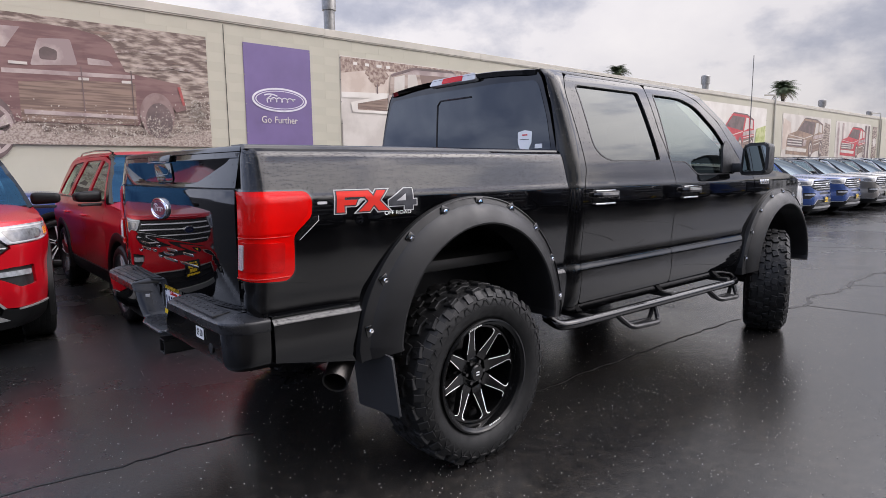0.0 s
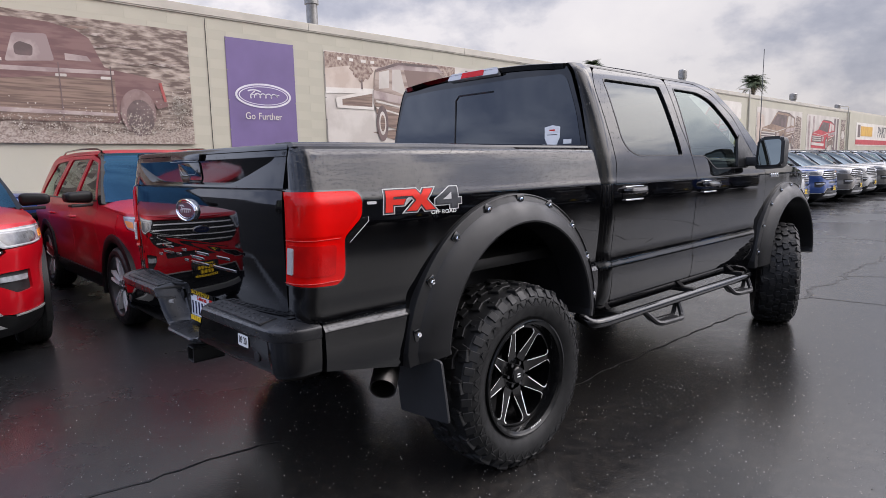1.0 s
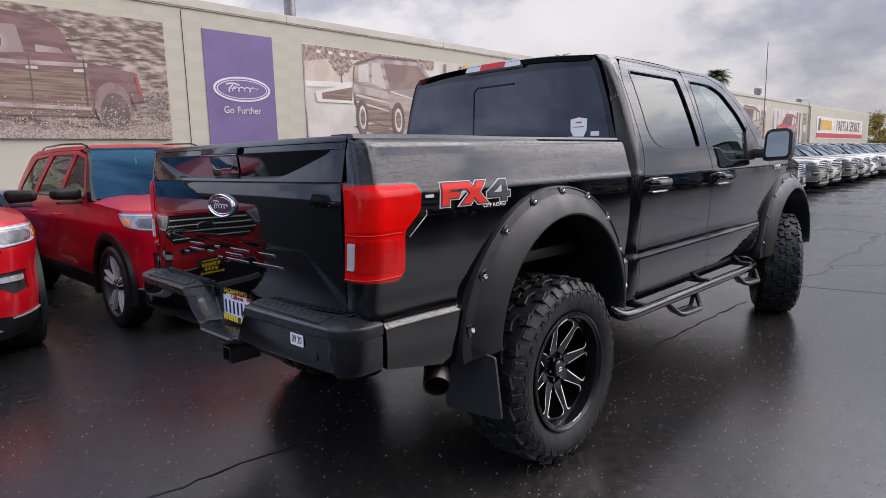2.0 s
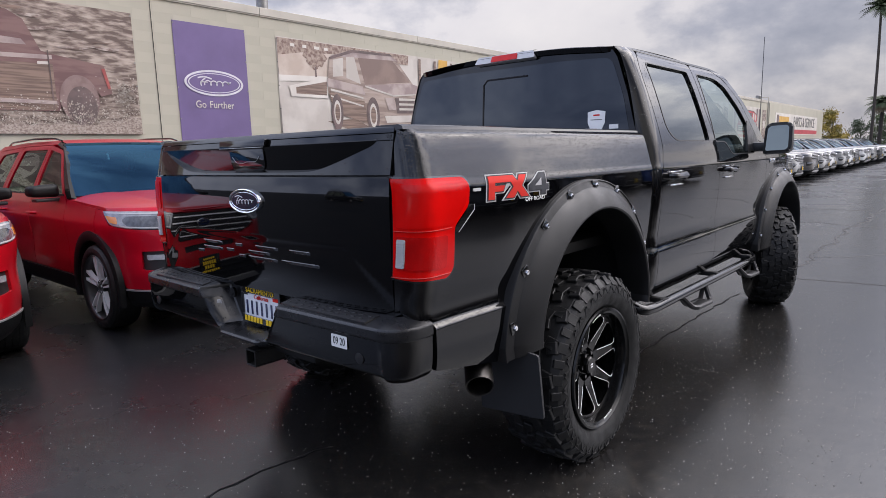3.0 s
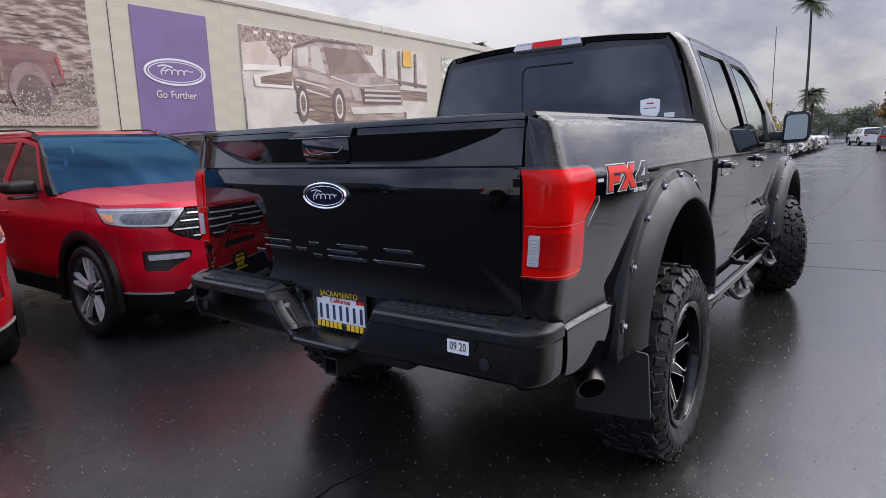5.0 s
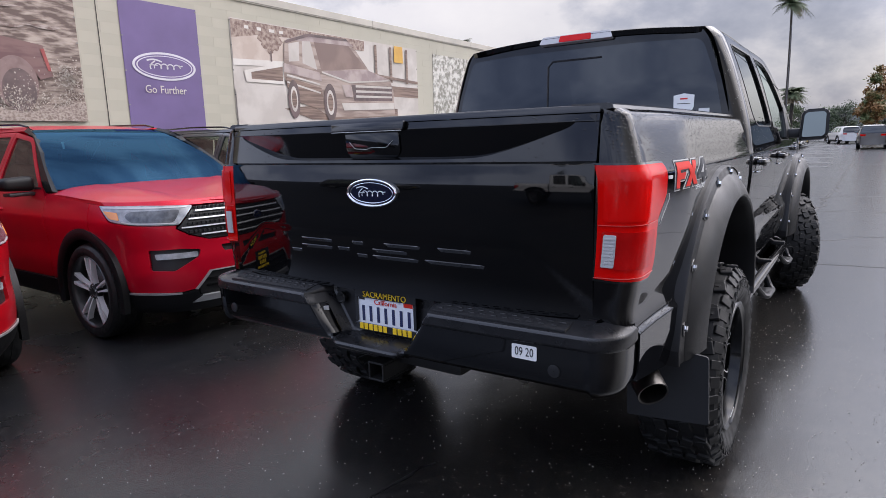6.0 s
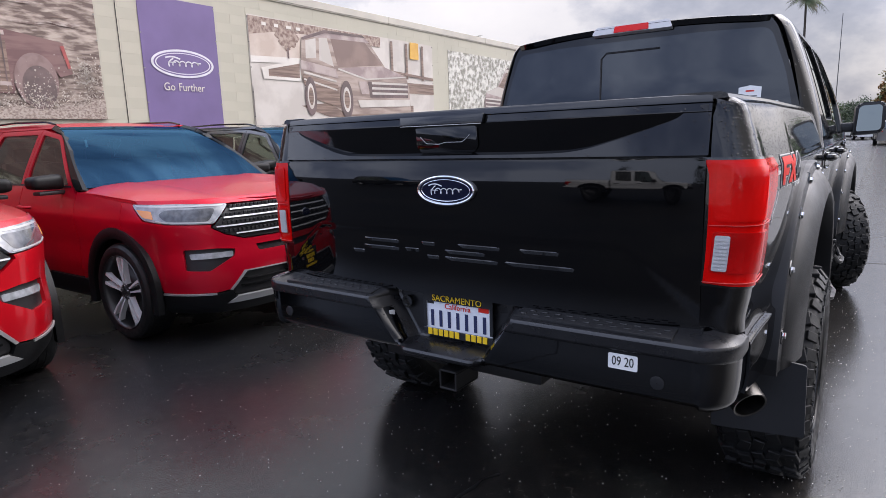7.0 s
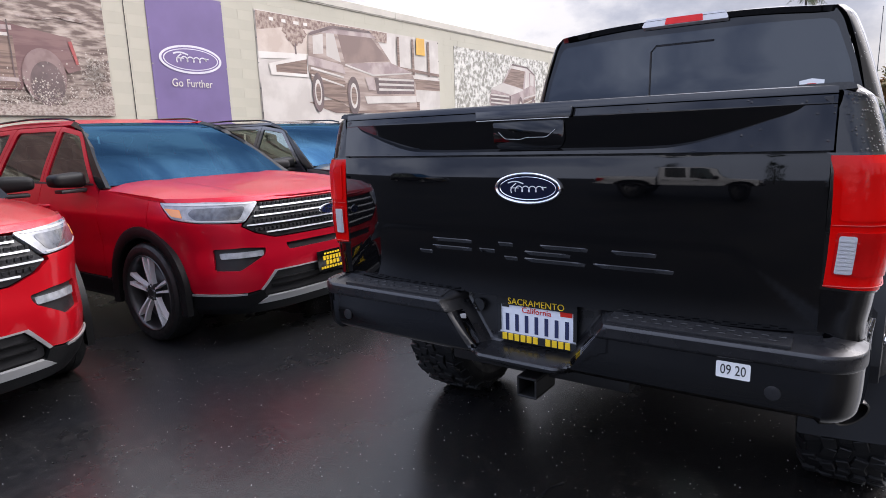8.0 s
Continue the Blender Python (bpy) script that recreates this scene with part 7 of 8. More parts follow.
M["p_wagon"] = print_mat("print_taupe", (0.40, 0.315, 0.265), (0.24, 0.175, 0.145), 2.4, stretch=(1, 0.4, 3))
M["p_house"] = print_mat("print_house", (0.47, 0.375, 0.31), (0.56, 0.47, 0.40), 2)
M["p_foliage"] = print_mat("print_foliage", (0.17, 0.10, 0.08), (0.40, 0.31, 0.25), 11, (0.38, 0.62))
M["p_scrub"] = print_mat("print_scrub", (0.22, 0.21, 0.17), (0.62, 0.60, 0.54), 8, (0.4, 0.6))
M["p_orange"] = print_mat("print_orange", (0.62, 0.36, 0.06), (0.55, 0.30, 0.05), 2)
M["p_red"] = print_mat("print_red", (0.50, 0.05, 0.06), (0.40, 0.035, 0.045), 3)
M["p_green"] = print_mat("print_green", (0.30, 0.34, 0.10), (0.45, 0.46, 0.22), 4)
M["p_tan"] = print_mat("print_tan", (0.30, 0.20, 0.14), (0.20, 0.13, 0.09), 3)
M["purple"] = material("purple_banner_cloth", (0.145, 0.10, 0.235), rough=0.6, vary=0.12, vary_scale=1.6, grain=0.2, grain_scale=20)
M["p_silver"] = material("print_silver", (0.62, 0.60, 0.64), rough=0.4, vary=0.1)

MURALS = "printed murals on the showroom wall"
# a maroon pickup throwing gravel before a rock face
m1 = board("mural", -4.3, 2.87, 2.0, 4.29, M["p_rock"], "faded mural of a maroon pickup throwing up gravel", "mural", MURALS)
rr = random.Random(8)
for k in range(14):
    y0, z0, w, h = rr.uniform(0.4, 2.5), rr.uniform(3.0, 4.15), rr.uniform(0.3, 1.0), rr.uniform(0.02, 0.07)
    layer("rock_seam", [(y0 - w / 2, z0), (y0 - w / 5, z0 + h / 2), (y0 + w / 3, z0 + h * 0.6), (min(2.85, y0 + w / 2), z0 + 0.02), (y0 + w / 5, z0 - h / 2), (y0 - w / 3, z0 - h * 0.3)], 0.7 + 0.02 * k, M["p_rock_light"] if k % 4 else M["p_brown"], m1)
layer("vehicle_body", [(-4.2, 2.4), (-4.2, 3.3), (-2.6, 3.42), (-1.75, 3.5), (-0.95, 4.08), (-0.67, 4.13), (-0.2, 4.15), (0.4, 4.14), (0.82, 4.06), (1.04, 3.93), (1.26, 3.43), (1.42, 3.39), (2.27, 3.26), (2.38, 2.76), (2.17, 2.69), (2.04, 2.92), (1.82, 2.99), (1.59, 2.83), (1.45, 2.4)], 1.5, M["p_maroon"], m1)
layer("lower_body", [(-0.5, 3.10), (0.4, 3.2), (1.42, 3.22), (1.42, 2.42), (-0.5, 2.40)], 2, M["p_brown"], m1)
layer("light_band", [(-0.73, 3.32), (1.42, 3.37), (1.42, 3.30), (-0.73, 3.24)], 2.4, M["p_glass"], m1)
layer("windscreen", [(-1.6, 3.6), (-0.95, 4.03), (-0.40, 4.05), (-0.64, 3.68)], 2.4, M["p_glass"], m1)
layer("window", [(-0.15, 3.89), (0.36, 3.93), (0.45, 3.47), (-0.30, 3.40)], 2.4, M["p_glass"], m1, r=0.05)
layer("window", [(0.55, 3.95), (0.82, 3.96), (1.08, 3.50), (0.58, 3.48)], 2.4, M["p_maroon"], m1, r=0.05)
layer("window_glow", [(0.62, 3.62), (0.98, 3.60), (1.05, 3.51), (0.62, 3.50)], 2.8, M["p_glass"], m1)
layer("door_mirror", [(-0.14, 3.52), (0.12, 3.52), (0.14, 3.70), (-0.06, 3.76), (-0.15, 3.68)], 3.2, M["p_dark"], m1, r=0.05)
for y0 in (0.44, 1.18):
    layer("door_handle", [(y0, 3.20), (y0 + 0.18, 3.205), (y0 + 0.18, 3.255), (y0, 3.25)], 3.0, M["p_pale"], m1, r=0.015)
for y0 in (0.50, 1.36):
    layer("door_seam", [(y0, 2.45), (y0 + 0.02, 2.45), (y0 + 0.01, 3.45), (y0 - 0.01, 3.45)], 3.0, M["p_dark"], m1)
layer("step_bar", [(-0.45, 2.62), (1.42, 2.58), (1.42, 2.52), (-0.45, 2.54)], 3.0, M["p_glass"], m1)
layer("lamp", [(2.22, 3.20), (2.28, 3.21), (2.36, 2.84), (2.31, 2.84)], 3.0, M["p_lamp"], m1)
layer("wheel_arch", disc(1.80, 2.62, 0.33, 0.44), 3.0, M["p_arch"], m1)
layer("tyre", disc(1.83, 2.50, 0.26, 0.36), 3.4, M["p_dark"], m1)
layer("tyre", disc(-1.05, 2.30, 0.46, 0.60), 3.0, M["p_dark"], m1)
layer("rim", disc(-0.98, 2.27, 0.36, 0.46), 3.4, M["p_glass"], m1)
for k in range(7):
    a = 2 * math.pi * k / 7
    layer("rim_gap", [(-0.98 + 0.31 * math.cos(a + 0.22), 2.27 + 0.40 * math.sin(a + 0.22)), (-0.98 + 0.08 * math.cos(a), 2.27 + 0.1 * math.sin(a)), (-0.98 + 0.31 * math.cos(a - 0.22), 2.27 + 0.40 * math.sin(a - 0.22))], 3.8, M["p_dark"], m1)
layer("badge", [(-0.62, 3.40), (-0.34, 3.40), (-0.34, 3.45), (-0.62, 3.45)], 3.0, M["p_pale"], m1)
spray = [(-4.3, 2.0), (-4.3, 2.15)]
for k in range(92):
    y = -4.25 + k * 0.0775
    spray.append((y, 2.13 + 0.11 * rr.random() + 0.12 * smooth(1.9, 2.7, y) + 0.2 * math.exp(-((y + 0.5) / 0.25) ** 2)))
layer("gravel_spray", [p for p in spray if p[0] < 2.86] + [(2.86, 2.35), (2.86, 2.0)], 4, M["p_spray"], m1)
vs, fs = [], []
for k in range(5200):
    y = rr.uniform(-1.2, 2.84)
    burst = rr.random() < 0.16
    z, r0 = 2.04 + abs(rr.gauss(0, 0.24 + 0.06 * smooth(1.2, 2.6, y))), rr.choice((0.004, 0.005, 0.006, 0.008, 0.011, 0.015))
    if burst:
        y, z = min(2.84, rr.gauss(2.62, 0.11)), rr.gauss(2.72, 0.16)
    if z < 3.2:
        b, t0 = len(vs), rr.uniform(0, 6.28)
        vs += [(P_X + 0.034, y + r0 * rr.uniform(0.6, 1.3) * math.cos(a + t0), z + r0 * rr.uniform(0.6, 1.3) * math.sin(a + t0)) for a in (0.3, 1.7, 2.9, 4.4, 5.4)]
        fs.append(tuple(range(b, b + 5)))
me = bpy.data.meshes.new("spray_specks")
me.from_pydata(vs, [], fs)
tagged(mesh_object("spray_specks", me, M["p_speck"], m1), "pale printed gravel specks", kind="stuff")

# purple banner with an oval mark
ban = board("banner", 3.67, 5.31, 1.0, 4.29, M["purple"], "purple wall banner with a chrome oval mark", "banner")
layer("oval_rim", disc(4.50, 3.09, 0.68, 0.27, 44), 1, M["p_silver"], ban, "pale oval rim")
layer("oval_field", disc(4.50, 3.09, 0.63, 0.23, 44), 1.5, M["purple"], ban, "purple oval field")
layer("oval_line", disc(4.50, 3.09, 0.60, 0.205, 44), 2, M["p_silver"], ban)
layer("oval_inner", disc(4.50, 3.09, 0.575, 0.19, 44), 2.5, M["purple"], ban)
bm = bmesh.new()
script_shape(bm, 0.42, 0.13, lambda u, v, w: (P_X + 0.02 + w, 4.50 + u, 3.10 + v))
tagged(part("oval_stroke", bm, M["p_silver"], ban, "plain pale strokes"), kind="stuff")
for word, wy in (("Go", 4.145), ("Further", 4.625)):
    letters("banner_word", word, 0.215, M["p_white"], ban, Matrix.Translation((P_X + 0.018, wy, 2.63)) @ Matrix.Rotation(math.pi / 2, 4, "Z") @ Matrix.Rotation(math.pi / 2, 4, "X") @ Matrix.Diagonal((0.88, 1, 1, 1)), "white word", 0.001)


def wagon_picture(parent, y0, z0, w, h, body, roof, glass_m, lev=2.0, flip=False):
    """A printed three-quarter view of a car in the box y0, z0, w, h; its face towards larger y."""
    def q(pts):
        return [(y0 + (w * (1 - a) if flip else w * a), z0 + h * b) for a, b in pts]
    layer("vehicle_body", q([(0.02, 0.86), (0.20, 0.97), (0.52, 0.99), (0.62, 0.87), (0.74, 0.64), (0.95, 0.55), (0.99, 0.42), (1.0, 0.06), (0.36, 0.02), (0.20, 0.16), (0.06, 0.22), (0.0, 0.46)]), lev, body, parent)
    layer("vehicle_roof", q([(0.03, 0.88), (0.20, 0.985), (0.52, 1.0), (0.60, 0.92), (0.24, 0.90)]), lev + 0.4, roof, parent)
    layer("windscreen", q([(0.25, 0.90), (0.55, 0.92), (0.71, 0.66), (0.30, 0.58)]), lev + 0.6, glass_m, parent)
    layer("window", q([(0.05, 0.84), (0.13, 0.88), (0.125, 0.66), (0.045, 0.64)]), lev + 0.6, M["p_pale"], parent)
    layer("window", q([(0.155, 0.89), (0.22, 0.90), (0.265, 0.58), (0.15, 0.64)]), lev + 0.6, M["p_pale"], parent)
    layer("hood", q([(0.30, 0.57), (0.71, 0.65), (0.95, 0.545), (0.55, 0.47)]), lev + 0.6, roof, parent)
    layer("grille", q([(0.56, 0.44), (0.975, 0.46), (0.975, 0.26), (0.58, 0.24)]), lev + 0.8, M["p_dark"], parent)
    for b in (0.42, 0.355, 0.29):
        layer("grille_bar", q([(0.60, b - 0.01), (0.97, b + 0.01), (0.97, b + 0.035), (0.60, b + 0.02)]), lev + 1.1, M["p_pale"], parent)
    layer("roof_line", q([(0.02, 0.865), (0.20, 0.985), (0.53, 1.0), (0.555, 0.972), (0.21, 0.955), (0.03, 0.84)]), lev + 0.9, M["p_dark"], parent)
    layer("side_panel", q([(0.0, 0.62), (0.28, 0.555), (0.30, 0.45), (0.0, 0.52)]), lev + 0.9, M["p_glass"], parent)
    layer("lower_side", q([(0.01, 0.47), (0.29, 0.37), (0.31, 0.10), (0.11, 0.18), (0.02, 0.34)]), lev + 0.9, M["p_brown"], parent)
    layer("hood_edge", q([(0.30, 0.55), (0.55, 0.455), (0.95, 0.53), (0.95, 0.545), (0.55, 0.475), (0.30, 0.57)]), lev + 0.9, M["p_pale"], parent)
    layer("lamp", q([(0.47, 0.43), (0.55, 0.44), (0.57, 0.28), (0.50, 0.28)]), lev + 1.1, M["p_glass"], parent)
    layer("bumper", q([(0.46, 0.20), (0.99, 0.24), (0.99, 0.15), (0.48, 0.11)]), lev + 1.0, M["p_pale"], parent)
    layer("side_trim", q([(0.02, 0.50), (0.28, 0.42), (0.28, 0.40), (0.02, 0.475)]), lev + 1.0, M["p_pale"], parent)
    layer("side_trim", q([(0.02, 0.42), (0.28, 0.32), (0.28, 0.30), (0.02, 0.40)]), lev + 1.0, M["p_pale"], parent)
    for a, b, ry, rz in ((0.065, 0.22, 0.045, 0.22), (0.36, 0.20, 0.055, 0.23)):
        c = q([(a, b)])[0]
        layer("tyre", disc(c[0], c[1], w * ry, h * rz), lev + 1.2, M["p_dark"], parent)
        layer("rim", disc(c[0], c[1], w * ry * 0.60, h * rz * 0.66), lev + 1.5, M["p_pale"], parent)
        layer("hub", disc(c[0], c[1], w * ry * 0.42, h * rz * 0.46), lev + 1.6, M["p_brown"], parent)


# a boxy wagon before a low house
m2 = board("mural", 6.12, 12.98, 1.5, 4.27, M["p_pale"], "faded mural of a grey wagon before a white house", "mural", MURALS)
layer("tree_line", [(6.14, 4.25), (7.84, 4.25), (10.55, 4.25), (10.52, 3.98), (7.82, 4.02), (6.83, 3.97), (6.14, 3.85)], 1, M["p_foliage"], m2)
layer("house_wall", [(6.14, 3.85), (6.83, 3.97), (7.75, 4.02), (7.70, 3.42), (6.14, 3.36)], 1, M["p_house"], m2)
layer("house_edge", [(6.14, 3.40), (7.70, 3.46), (7.70, 3.34), (6.14, 3.26)], 1.6, M["p_white"], m2)
for ya, za, ra in ((6.98, 3.93, 0.13), (7.14, 3.99, 0.15), (7.32, 3.97, 0.16), (7.46, 3.90, 0.12), (7.08, 3.80, 0.12), (7.25, 3.80, 0.15), (7.38, 3.76, 0.10), (7.20, 3.66, 0.09)):
    crown = [(ya + ra * (0.8 + 0.4 * rr.random()) * math.cos(a), za + ra * (0.7 + 0.4 * rr.random()) * math.sin(a)) for a in (2 * math.pi * k / 15 for k in range(15))]
    layer("tree_crown", crown, 1.8, M["p_foliage"], m2)
layer("tree_trunk", [(7.19, 3.42), (7.24, 3.42), (7.235, 3.66), (7.20, 3.66)], 1.8, M["p_dark"], m2)
layer("pool_edge", [(6.40, 3.16), (7.60, 3.44), (7.56, 2.92), (6.45, 2.92)], 1.6, M["p_white"], m2)
layer("pool_side", [(6.60, 3.14), (7.54, 3.33), (7.52, 2.99), (6.60, 2.99)], 2, M["p_brown"], m2)
layer("drive", [(6.14, 1.55), (6.14, 2.75), (7.56, 2.89), (12.96, 2.96), (12.96, 1.55)], 1.2, M["p_pale"], m2)
for ya, yb in ((6.5, 6.62), (6.85, 6.97), (7.2, 7.36), (7.5, 7.62)):
    layer("picture_bar", [(ya, 4.08), (yb, 4.08), (yb, 4.15), (ya, 4.15)], 2, M["p_white"], m2, "plain pale bars")
for ya in (10.95, 11.62, 12.38):
    layer("house_post", [(ya, 3.2), (ya + 0.10, 3.2), (ya + 0.10, 4.2), (ya, 4.2)], 1.6, M["p_brown"], m2)
layer("house_door", [(11.82, 3.79), (12.25, 3.79), (12.25, 4.26), (11.84, 4.26)], 1.8, M["p_orange"], m2)
layer("house_rail", [(10.6, 3.42), (12.96, 3.30), (12.96, 3.22), (10.6, 3.34)], 1.8, M["p_brown"], m2)
layer("low_wall", [(11.6, 3.10), (12.96, 3.10), (12.96, 2.80), (11.6, 2.80)], 1.8, M["p_brown"], m2)
layer("vehicle_shadow", [(7.5, 2.35), (8.4, 2.1), (11.9, 2.1), (11.9, 2.45), (9, 2.5)], 1.6, M["p_brown"], m2)
wagon_picture(m2, 7.55, 2.12, 4.22, 2.10, M["p_wagon"], M["p_glass"], M["p_screen"], 2.2)

m3 = board("mural", 13.85, 20.75, 1.5, 4.23, M["p_scrub"], "faded mural of a grey pickup among pale scrub", "mural", MURALS)
wagon_picture(m3, 16.0, 1.9, 3.6, 2.05, M["p_glass"], M["p_pale"], M["p_brown"], 2, True)
m4 = board("mural", 24.3, 31.4, 1.6, 4.35, M["p_white"], "mural of a red hatchback on a white ground", "mural", MURALS)
wagon_picture(m4, 25.6, 2.0, 4.4, 2.0, M["p_red"], M["p_red"], M["p_dark"], 2, True)
layer("hedge", [(30.0, 2.2), (31.3, 2.2), (31.3, 3.5), (30.2, 3.3)], 1.4, M["p_green"], m4)
m5 = board("mural", 33.5, 40.95, 1.75, 4.25, M["p_pale"], "mural of a brown SUV on a pale ground", "mural", MURALS)
layer("rock", [(33.6, 2.3), (33.6, 4.0), (34.6, 3.8), (34.9, 2.4)], 1.2, M["p_house"], m5)
layer("shade", [(39.2, 2.0), (40.8, 2.0), (40.8, 3.9), (39.9, 4.0)], 1.2, M["p_rock"], m5)
wagon_picture(m5, 34.1, 1.95, 5.6, 2.2, M["p_tan"], M["p_tan"], M["p_dark"], 2, True)
m6 = board("mural", 41.9, 48.95, 1.75, 4.2, M["p_pale"], "mural of a red SUV between columns", "mural", MURALS)
for ya in (42.2, 43.1, 47.7, 48.4):
    layer("column", [(ya, 1.9), (ya + 0.35, 1.9), (ya + 0.35, 4.1), (ya, 4.1)], 1.2, M["p_dark"] if ya > 45 else M["p_glass"], m6)
wagon_picture(m6, 42.9, 1.95, 5.0, 2.0, M["p_red"], M["p_red"], M["p_dark"], 2, True)
m7 = board("poster", 49.45, 50.5, 1.6, 4.1, M["p_rock"], "narrow grey poster with a pale figure of a mark", "poster")
layer("mark", disc(49.98, 3.0, 0.35, 0.3), 1, M["p_pale"], m7)
# parts sign
sg = thing("wall_sign", "white wall sign with dark words over a red stripe", "sign")
PX2 = WALL_X + 0.125
for nm, ya, yb, za, zb, mt in (("sign_board", 53.0, 70.2, 2.25, 4.0, "p_white"), ("red_stripe", 53.0, 70.2, 2.35, 2.72, "p_red"), ("logo_field", 54.3, 57.8, 3.0, 3.75, "p_orange"), ("logo_edge", 53.5, 54.1, 2.9, 3.85, "p_dark")):
    bm = bmesh.new()
    box(bm, (PX2 + (0 if nm == "sign_board" else 0.012), (ya + yb) / 2, (za + zb) / 2), (0.02, yb - ya, zb - za), 0.003, 1)
    part(nm, bm, M[mt], sg)
letters("sign_words", "PARTS & SERVICE", 1.25, M["black_print"], sg, Matrix.Translation((PX2 + 0.02, 64.2, 3.35)) @ Matrix.Rotation(math.pi / 2, 4, "Z") @ Matrix.Rotation(math.pi / 2, 4, "X") @ Matrix.Diagonal((0.98, 1, 1, 1)), "dark capital letters", 0.004)

# ---- palms, trees, hedge, far buildings ----
M["bark"] = material("palm_bark", (0.05, 0.042, 0.035), rough=0.9, vary=0.3, vary_scale=6, grain=0.6, grain_scale=20)
M["palm_leaf"] = material("palm_leaf", (0.10, 0.13, 0.065), rough=0.6, vary=0.35, vary_scale=1.5)
M["palm_dry"] = material("dry_palm_leaf", (0.16, 0.12, 0.07), rough=0.8, vary=0.3, vary_scale=2)
M["leaf_green"] = material("green_leaf", (0.05, 0.085, 0.025), rough=0.55, vary=0.4, vary_scale=0.8)
M["leaf_dark"] = material("dark_green_leaf", (0.03, 0.055, 0.022), rough=0.55, vary=0.4, vary_scale=0.8)
M["leaf_rust"] = material("autumn_leaf", (0.24, 0.12, 0.04), rough=0.6, second=(0.09, 0.12, 0.04), vary_scale=0.7)
M["leaf_gold"] = material("gold_leaf", (0.34, 0.24, 0.03), rough=0.6, second=(0.16, 0.14, 0.03), vary_scale=0.9)
M["concrete"] = material("grey_concrete", (0.34, 0.33, 0.32), rough=0.85, vary=0.15, vary_scale=0.5)
M["dark_roof"] = material("dark_roofing", (0.08, 0.08, 0.085), rough=0.7, vary=0.2)


def palm(x, y, height, crown, fronds, seed, label, group=""):
    rnd = random.Random(seed)
    t = thing("palm_tree", label, "palm", group, at=(x, y, 0))
    bm = bmesh.new()
    lean = rnd.uniform(-0.02, 0.02)
    pts = [(lean * z * 0.5 + 0.1 * math.sin(z * 0.2), lean * z * 0.3, z) for z in [height * k / 12 for k in range(13)]]
    tube(bm, pts, [(0.17 if height > 12 else 0.26) - 0.06 * k / 12 + (0.08 if k == 0 else 0) for k in range(13)], 9)
    part("trunk", bm, M["bark"], t)
    top = Vector(pts[-1])
    vs, fs = [], []
    dv, df = [], []
    for i in range(fronds):
        a, up = rnd.uniform(0, 2 * math.pi), rnd.uniform(-0.5, 1.45)
        dry = up < -0.25
        V, F = (dv, df) if dry else (vs, fs)
        d = Vector((math.cos(a), math.sin(a), 0))
        L = crown * rnd.uniform(0.75, 1.05) * (0.7 if dry else 1)
        spine = []
        for k in range(7):
            s = k / 6
            spine.append(top + d * (L * s * math.cos(up * (1 - s * 0.4))) + Vector((0, 0, L * (math.sin(up) * s - 0.55 * s * s))))
        side = Vector((-d.y, d.x, 0))
        # a fan of leaflets along the outer half
        for k in range(1, 7):
            for sg in (-1, 1):
                for h in (0, 0.5):
                    p = spine[k - 1].lerp(spine[k], h)
                    w = crown * 0.30 * math.sin(math.pi * min(1, (k + h) / 7.2) ** 0.7) + 0.05
                    tip = p + side * sg * w + (spine[min(k, 6)] - spine[k - 1]) * 0.9 + Vector((0, 0, -0.25 * w))
                    q = (spine[k] - spine[k - 1]).normalized() * crown * 0.035
                    b = len(V)
                    V += [tuple(p - q), tuple(p + q), tuple(tip)]
                    F.append((b, b + 1, b + 2))
        for k in range(6):
            b = len(V)
            r = side * 0.02
            V += [tuple(spine[k] + r), tuple(spine[k] - r), tuple(spine[k + 1])]
            F.append((b, b + 1, b + 2))
    for nm, V, F, mt in (("crown", vs, fs, "palm_leaf"), ("dry_skirt", dv, df, "palm_dry")):
        if F:
            me = bpy.data.meshes.new(nm)
            me.from_pydata(V, [], F)
            mesh_object(nm, me, M[mt], t)
    return t


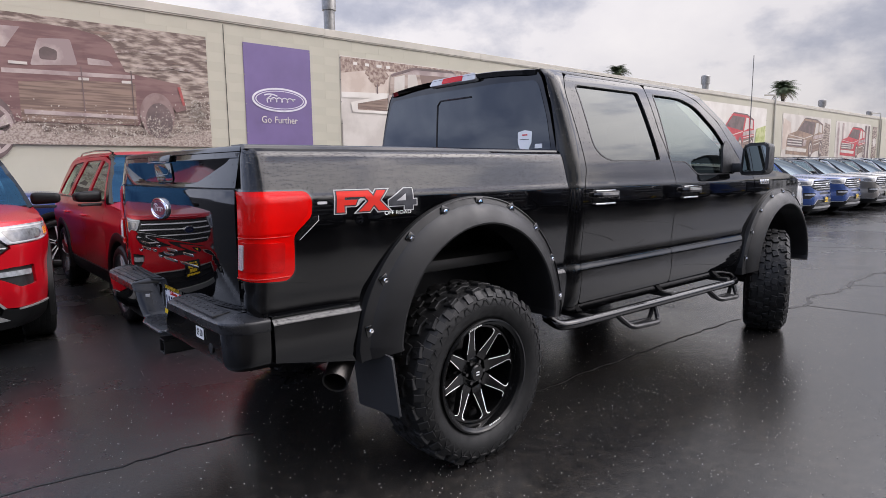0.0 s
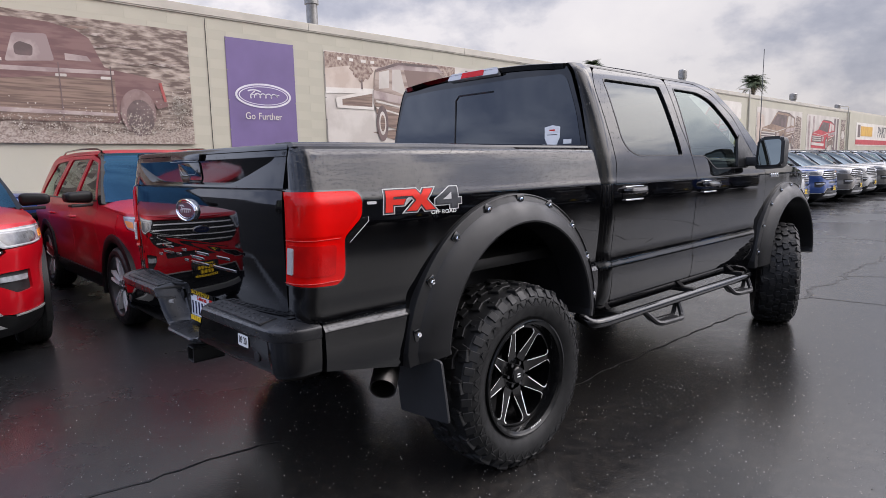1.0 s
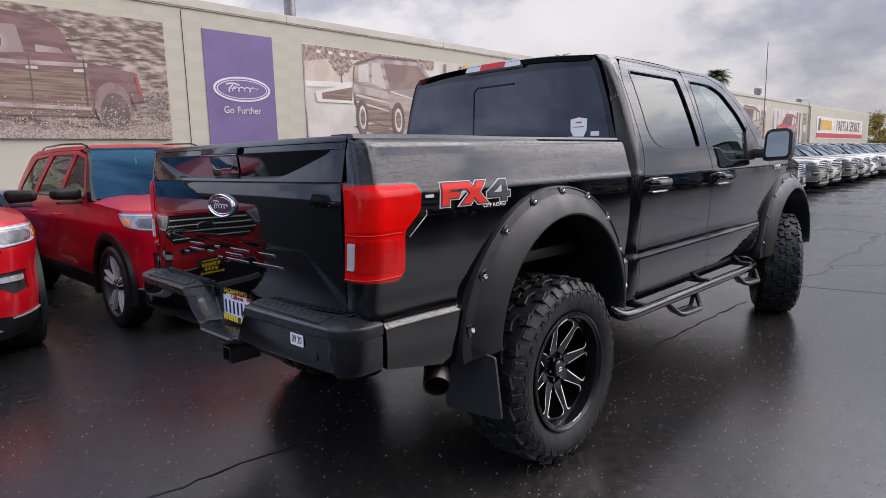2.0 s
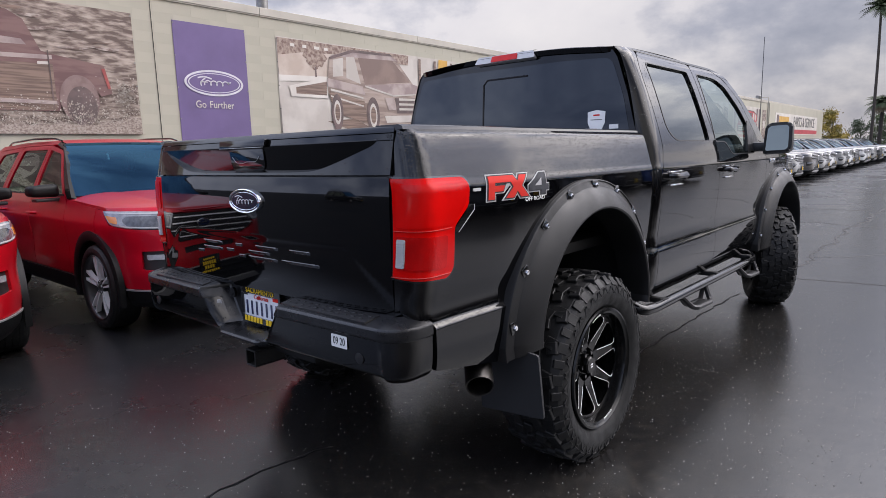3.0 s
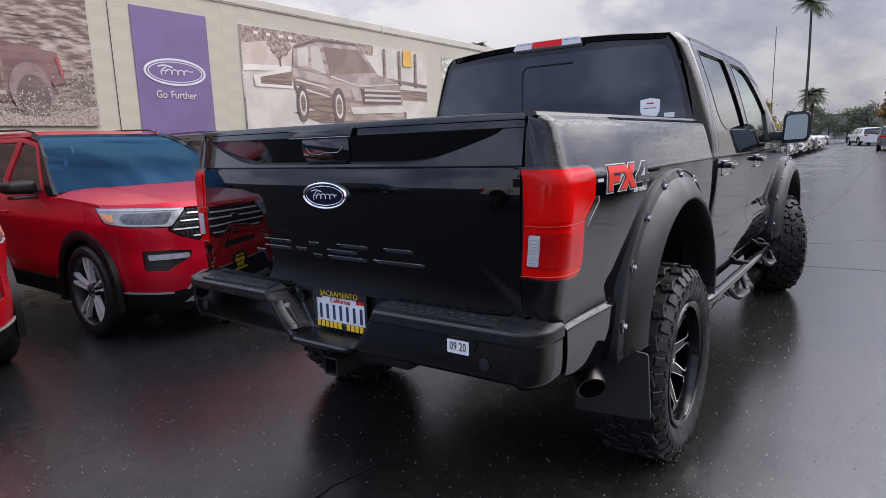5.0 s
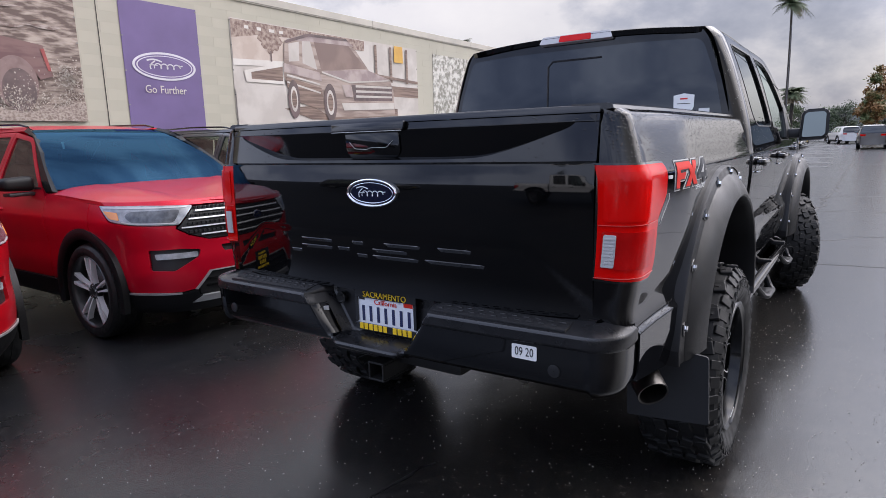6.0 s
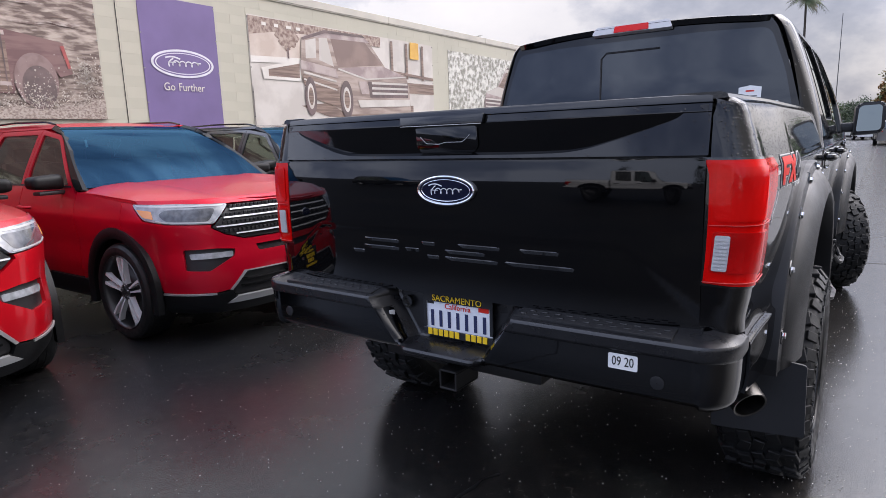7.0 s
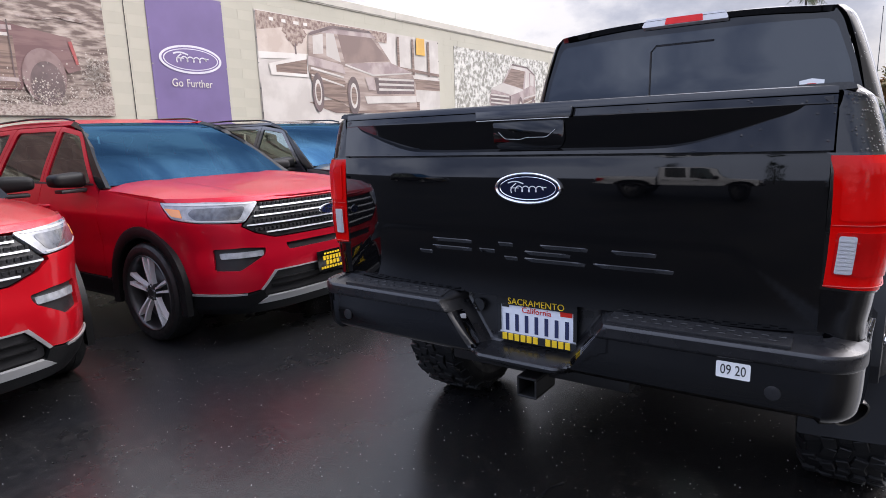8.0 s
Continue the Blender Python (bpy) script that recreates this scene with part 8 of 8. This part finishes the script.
def tree(x, y, height, spread, seed, leaf, label, name="tree", cone=False, leaves=4200, group=""):
    rnd = random.Random(seed)
    t = thing(name, label, "tree", group, at=(x, y, 0))
    bm = bmesh.new()
    tube(bm, [(0, 0, 0), (0.05, 0, height * 0.3), (0.0, 0.08, height * 0.75)], [height * 0.03, height * 0.02, height * 0.006], 8)
    for k in range(9):
        a, z0 = rnd.uniform(0, 6.28), height * rnd.uniform(0.25, 0.6)
        tube(bm, [(0, 0, z0), (spread * 0.35 * math.cos(a), spread * 0.35 * math.sin(a), z0 + height * 0.16)], [height * 0.009, height * 0.003], 5)
    part("trunk", bm, M["bark"], t)
    lumps = []
    for k in range(26):
        z = height * rnd.uniform(0.22, 0.97)
        f = (1 - z / height) * 1.15 + 0.08 if cone else math.sin(math.pi * min(0.97, (z / height) * 0.85 + 0.1)) ** 0.7
        a, r = rnd.uniform(0, 6.28), spread * f * rnd.uniform(0.2, 0.9)
        lumps.append((Vector((r * math.cos(a), r * math.sin(a), z)), spread * (0.16 if cone else 0.24) * rnd.uniform(0.7, 1.3)))
    vs, fs = [], []
    for k in range(leaves):
        c, r = rnd.choice(lumps)
        p = c + Vector((rnd.gauss(0, 1), rnd.gauss(0, 1), rnd.gauss(0, 0.8))) * r * 0.62
        s = height * 0.022 * rnd.uniform(0.6, 1.3)
        u = Vector((rnd.gauss(0, 1), rnd.gauss(0, 1), rnd.gauss(0, 1))).normalized()
        w = u.orthogonal().normalized()
        b = len(vs)
        vs += [tuple(p - u * s), tuple(p + w * s * 0.6), tuple(p + u * s), tuple(p - w * s * 0.6)]
        fs.append((b, b + 1, b + 2, b + 3))
    me = bpy.data.meshes.new("crown")
    me.from_pydata(vs, [], fs)
    mesh_object("crown", me, M[leaf], t)
    return t


PALMS = "palms round the car park"
palm(-35.8, 56.1, 11.6, 1.6, 60, 2, "feathery palm crown above the showroom roof", PALMS)
palm(-28.6, 82.2, 11.1, 2.1, 90, 3, "fan palm above the showroom roof", PALMS)
palm(-6.2, 77.0, 15.2, 2.2, 46, 5, "very tall slim palm at the lot's end", PALMS)
palm(-6.9, 91.8, 6.2, 2.15, 120, 6, "short bushy fan palm before the hedge", PALMS)
TREES = "trees at the lot's end"
tree(-11.6, 89.0, 5.4, 2.0, 11, "leaf_gold", "yellow autumn tree at the lot's end", group=TREES)
tree(2.2, 84.0, 8.4, 3.0, 12, "leaf_rust", "rust and green conical tree at the lot's end", cone=True, leaves=5500, group=TREES)
tree(7.2, 86.0, 6.8, 3.4, 13, "leaf_green", "green tree at the lot's end", group=TREES)
tree(12.5, 88.0, 7.6, 3.6, 14, "leaf_dark", "dark green tree at the lot's end", group=TREES)
for k in range(9):
    tree(-9.2 + k * 2.1, 94.5 + (k % 2), 4.2 + 0.6 * math.sin(k * 2.1), 2.3, 20 + k, "leaf_green" if k % 2 else "leaf_dark", "rounded green bush along the lot's end", name="bush", leaves=3400, group="bushes along the lot's end")
# unseen trees, added to darken what the truck's paint reflects
for k, (x, y, h) in enumerate([(24, -16, 6), (27, -6, 6), (20, -24, 6), (4, -46, 5), (-9, -48, 5)] + [(17.5 + 1.5 * math.sin(j * 2.2), -1 + 5.2 * j, 3.5 + 0.5 * math.sin(j * 1.7)) for j in range(14)]):
    tree(x, y, h, h * 0.42, 40 + k, "leaf_dark", "broad dark green tree, unseen, added for reflections", leaves=1500, group="trees across the car park")

bd = thing("far_building", "long low grey building at the horizon", "building", at=(20, 150, 0))
bm = bmesh.new()
box(bm, (0, 0, 2.2), (60, 14, 4.4), 0.05, 1)
part("wall", bm, M["concrete"], bd)
bm = bmesh.new()
box(bm, (0, 0, 4.6), (62, 15, 0.4), 0.05, 1)
part("roof", bm, M["dark_roof"], bd)
for k in range(12):
    bm = bmesh.new()
    box(bm, (-26 + k * 4.7, -7.02, 2.0), (2.6, 0.12, 1.5), 0.02, 1)
    part("window", bm, M["gloss_black"], bd)

# ---- wall blocks: courses of painted block, the nearest singly ----
def wall_blocks():
    rnd = random.Random(6)
    L, H = 0.80, 0.20
    single = bpy.data.meshes.new("block")
    bm = bmesh.new()
    box(bm, (0, 0, 0), (0.02, L - 0.002, H - 0.002))
    bm.to_mesh(single)
    bm.free()
    single.materials.append(M["wall"])
    vs, fs = [], []
    for c in range(23):
        z = 0.1 + c * H
        y = WALL_A + (L / 2 if c % 2 else 0)
        while y + L < 51.0:
            yc, zc = y + L / 2, z
            if 0.9 < yc < 7.4 and zc > 0.9:
                ob = new("block", single)
                ob.parent = wall
                ob.location = (WALL_X - 0.0055 + rnd.uniform(0, 0.001), yc, zc)
            else:
                x0, x1 = WALL_X - 0.012, WALL_X + 0.0045 + rnd.uniform(0, 0.001)
                a, b, p, q = y + 0.001, y + L - 0.001, z - H / 2 + 0.001, z + H / 2 - 0.001
                k = len(vs)
                vs += [(x0, a, p), (x0, b, p), (x0, b, q), (x0, a, q), (x1, a, p), (x1, b, p), (x1, b, q), (x1, a, q)]
                fs += [(k + 4, k + 5, k + 6, k + 7), (k, k + 1, k + 5, k + 4), (k + 1, k + 2, k + 6, k + 5), (k + 2, k + 3, k + 7, k + 6), (k + 3, k, k + 4, k + 7)]
            y += L
    me = bpy.data.meshes.new("blockwork")
    me.from_pydata(vs, [], fs)
    tagged(mesh_object("blockwork", me, M["wall"], wall), "further courses of painted block", kind="stuff")


wall_blocks()
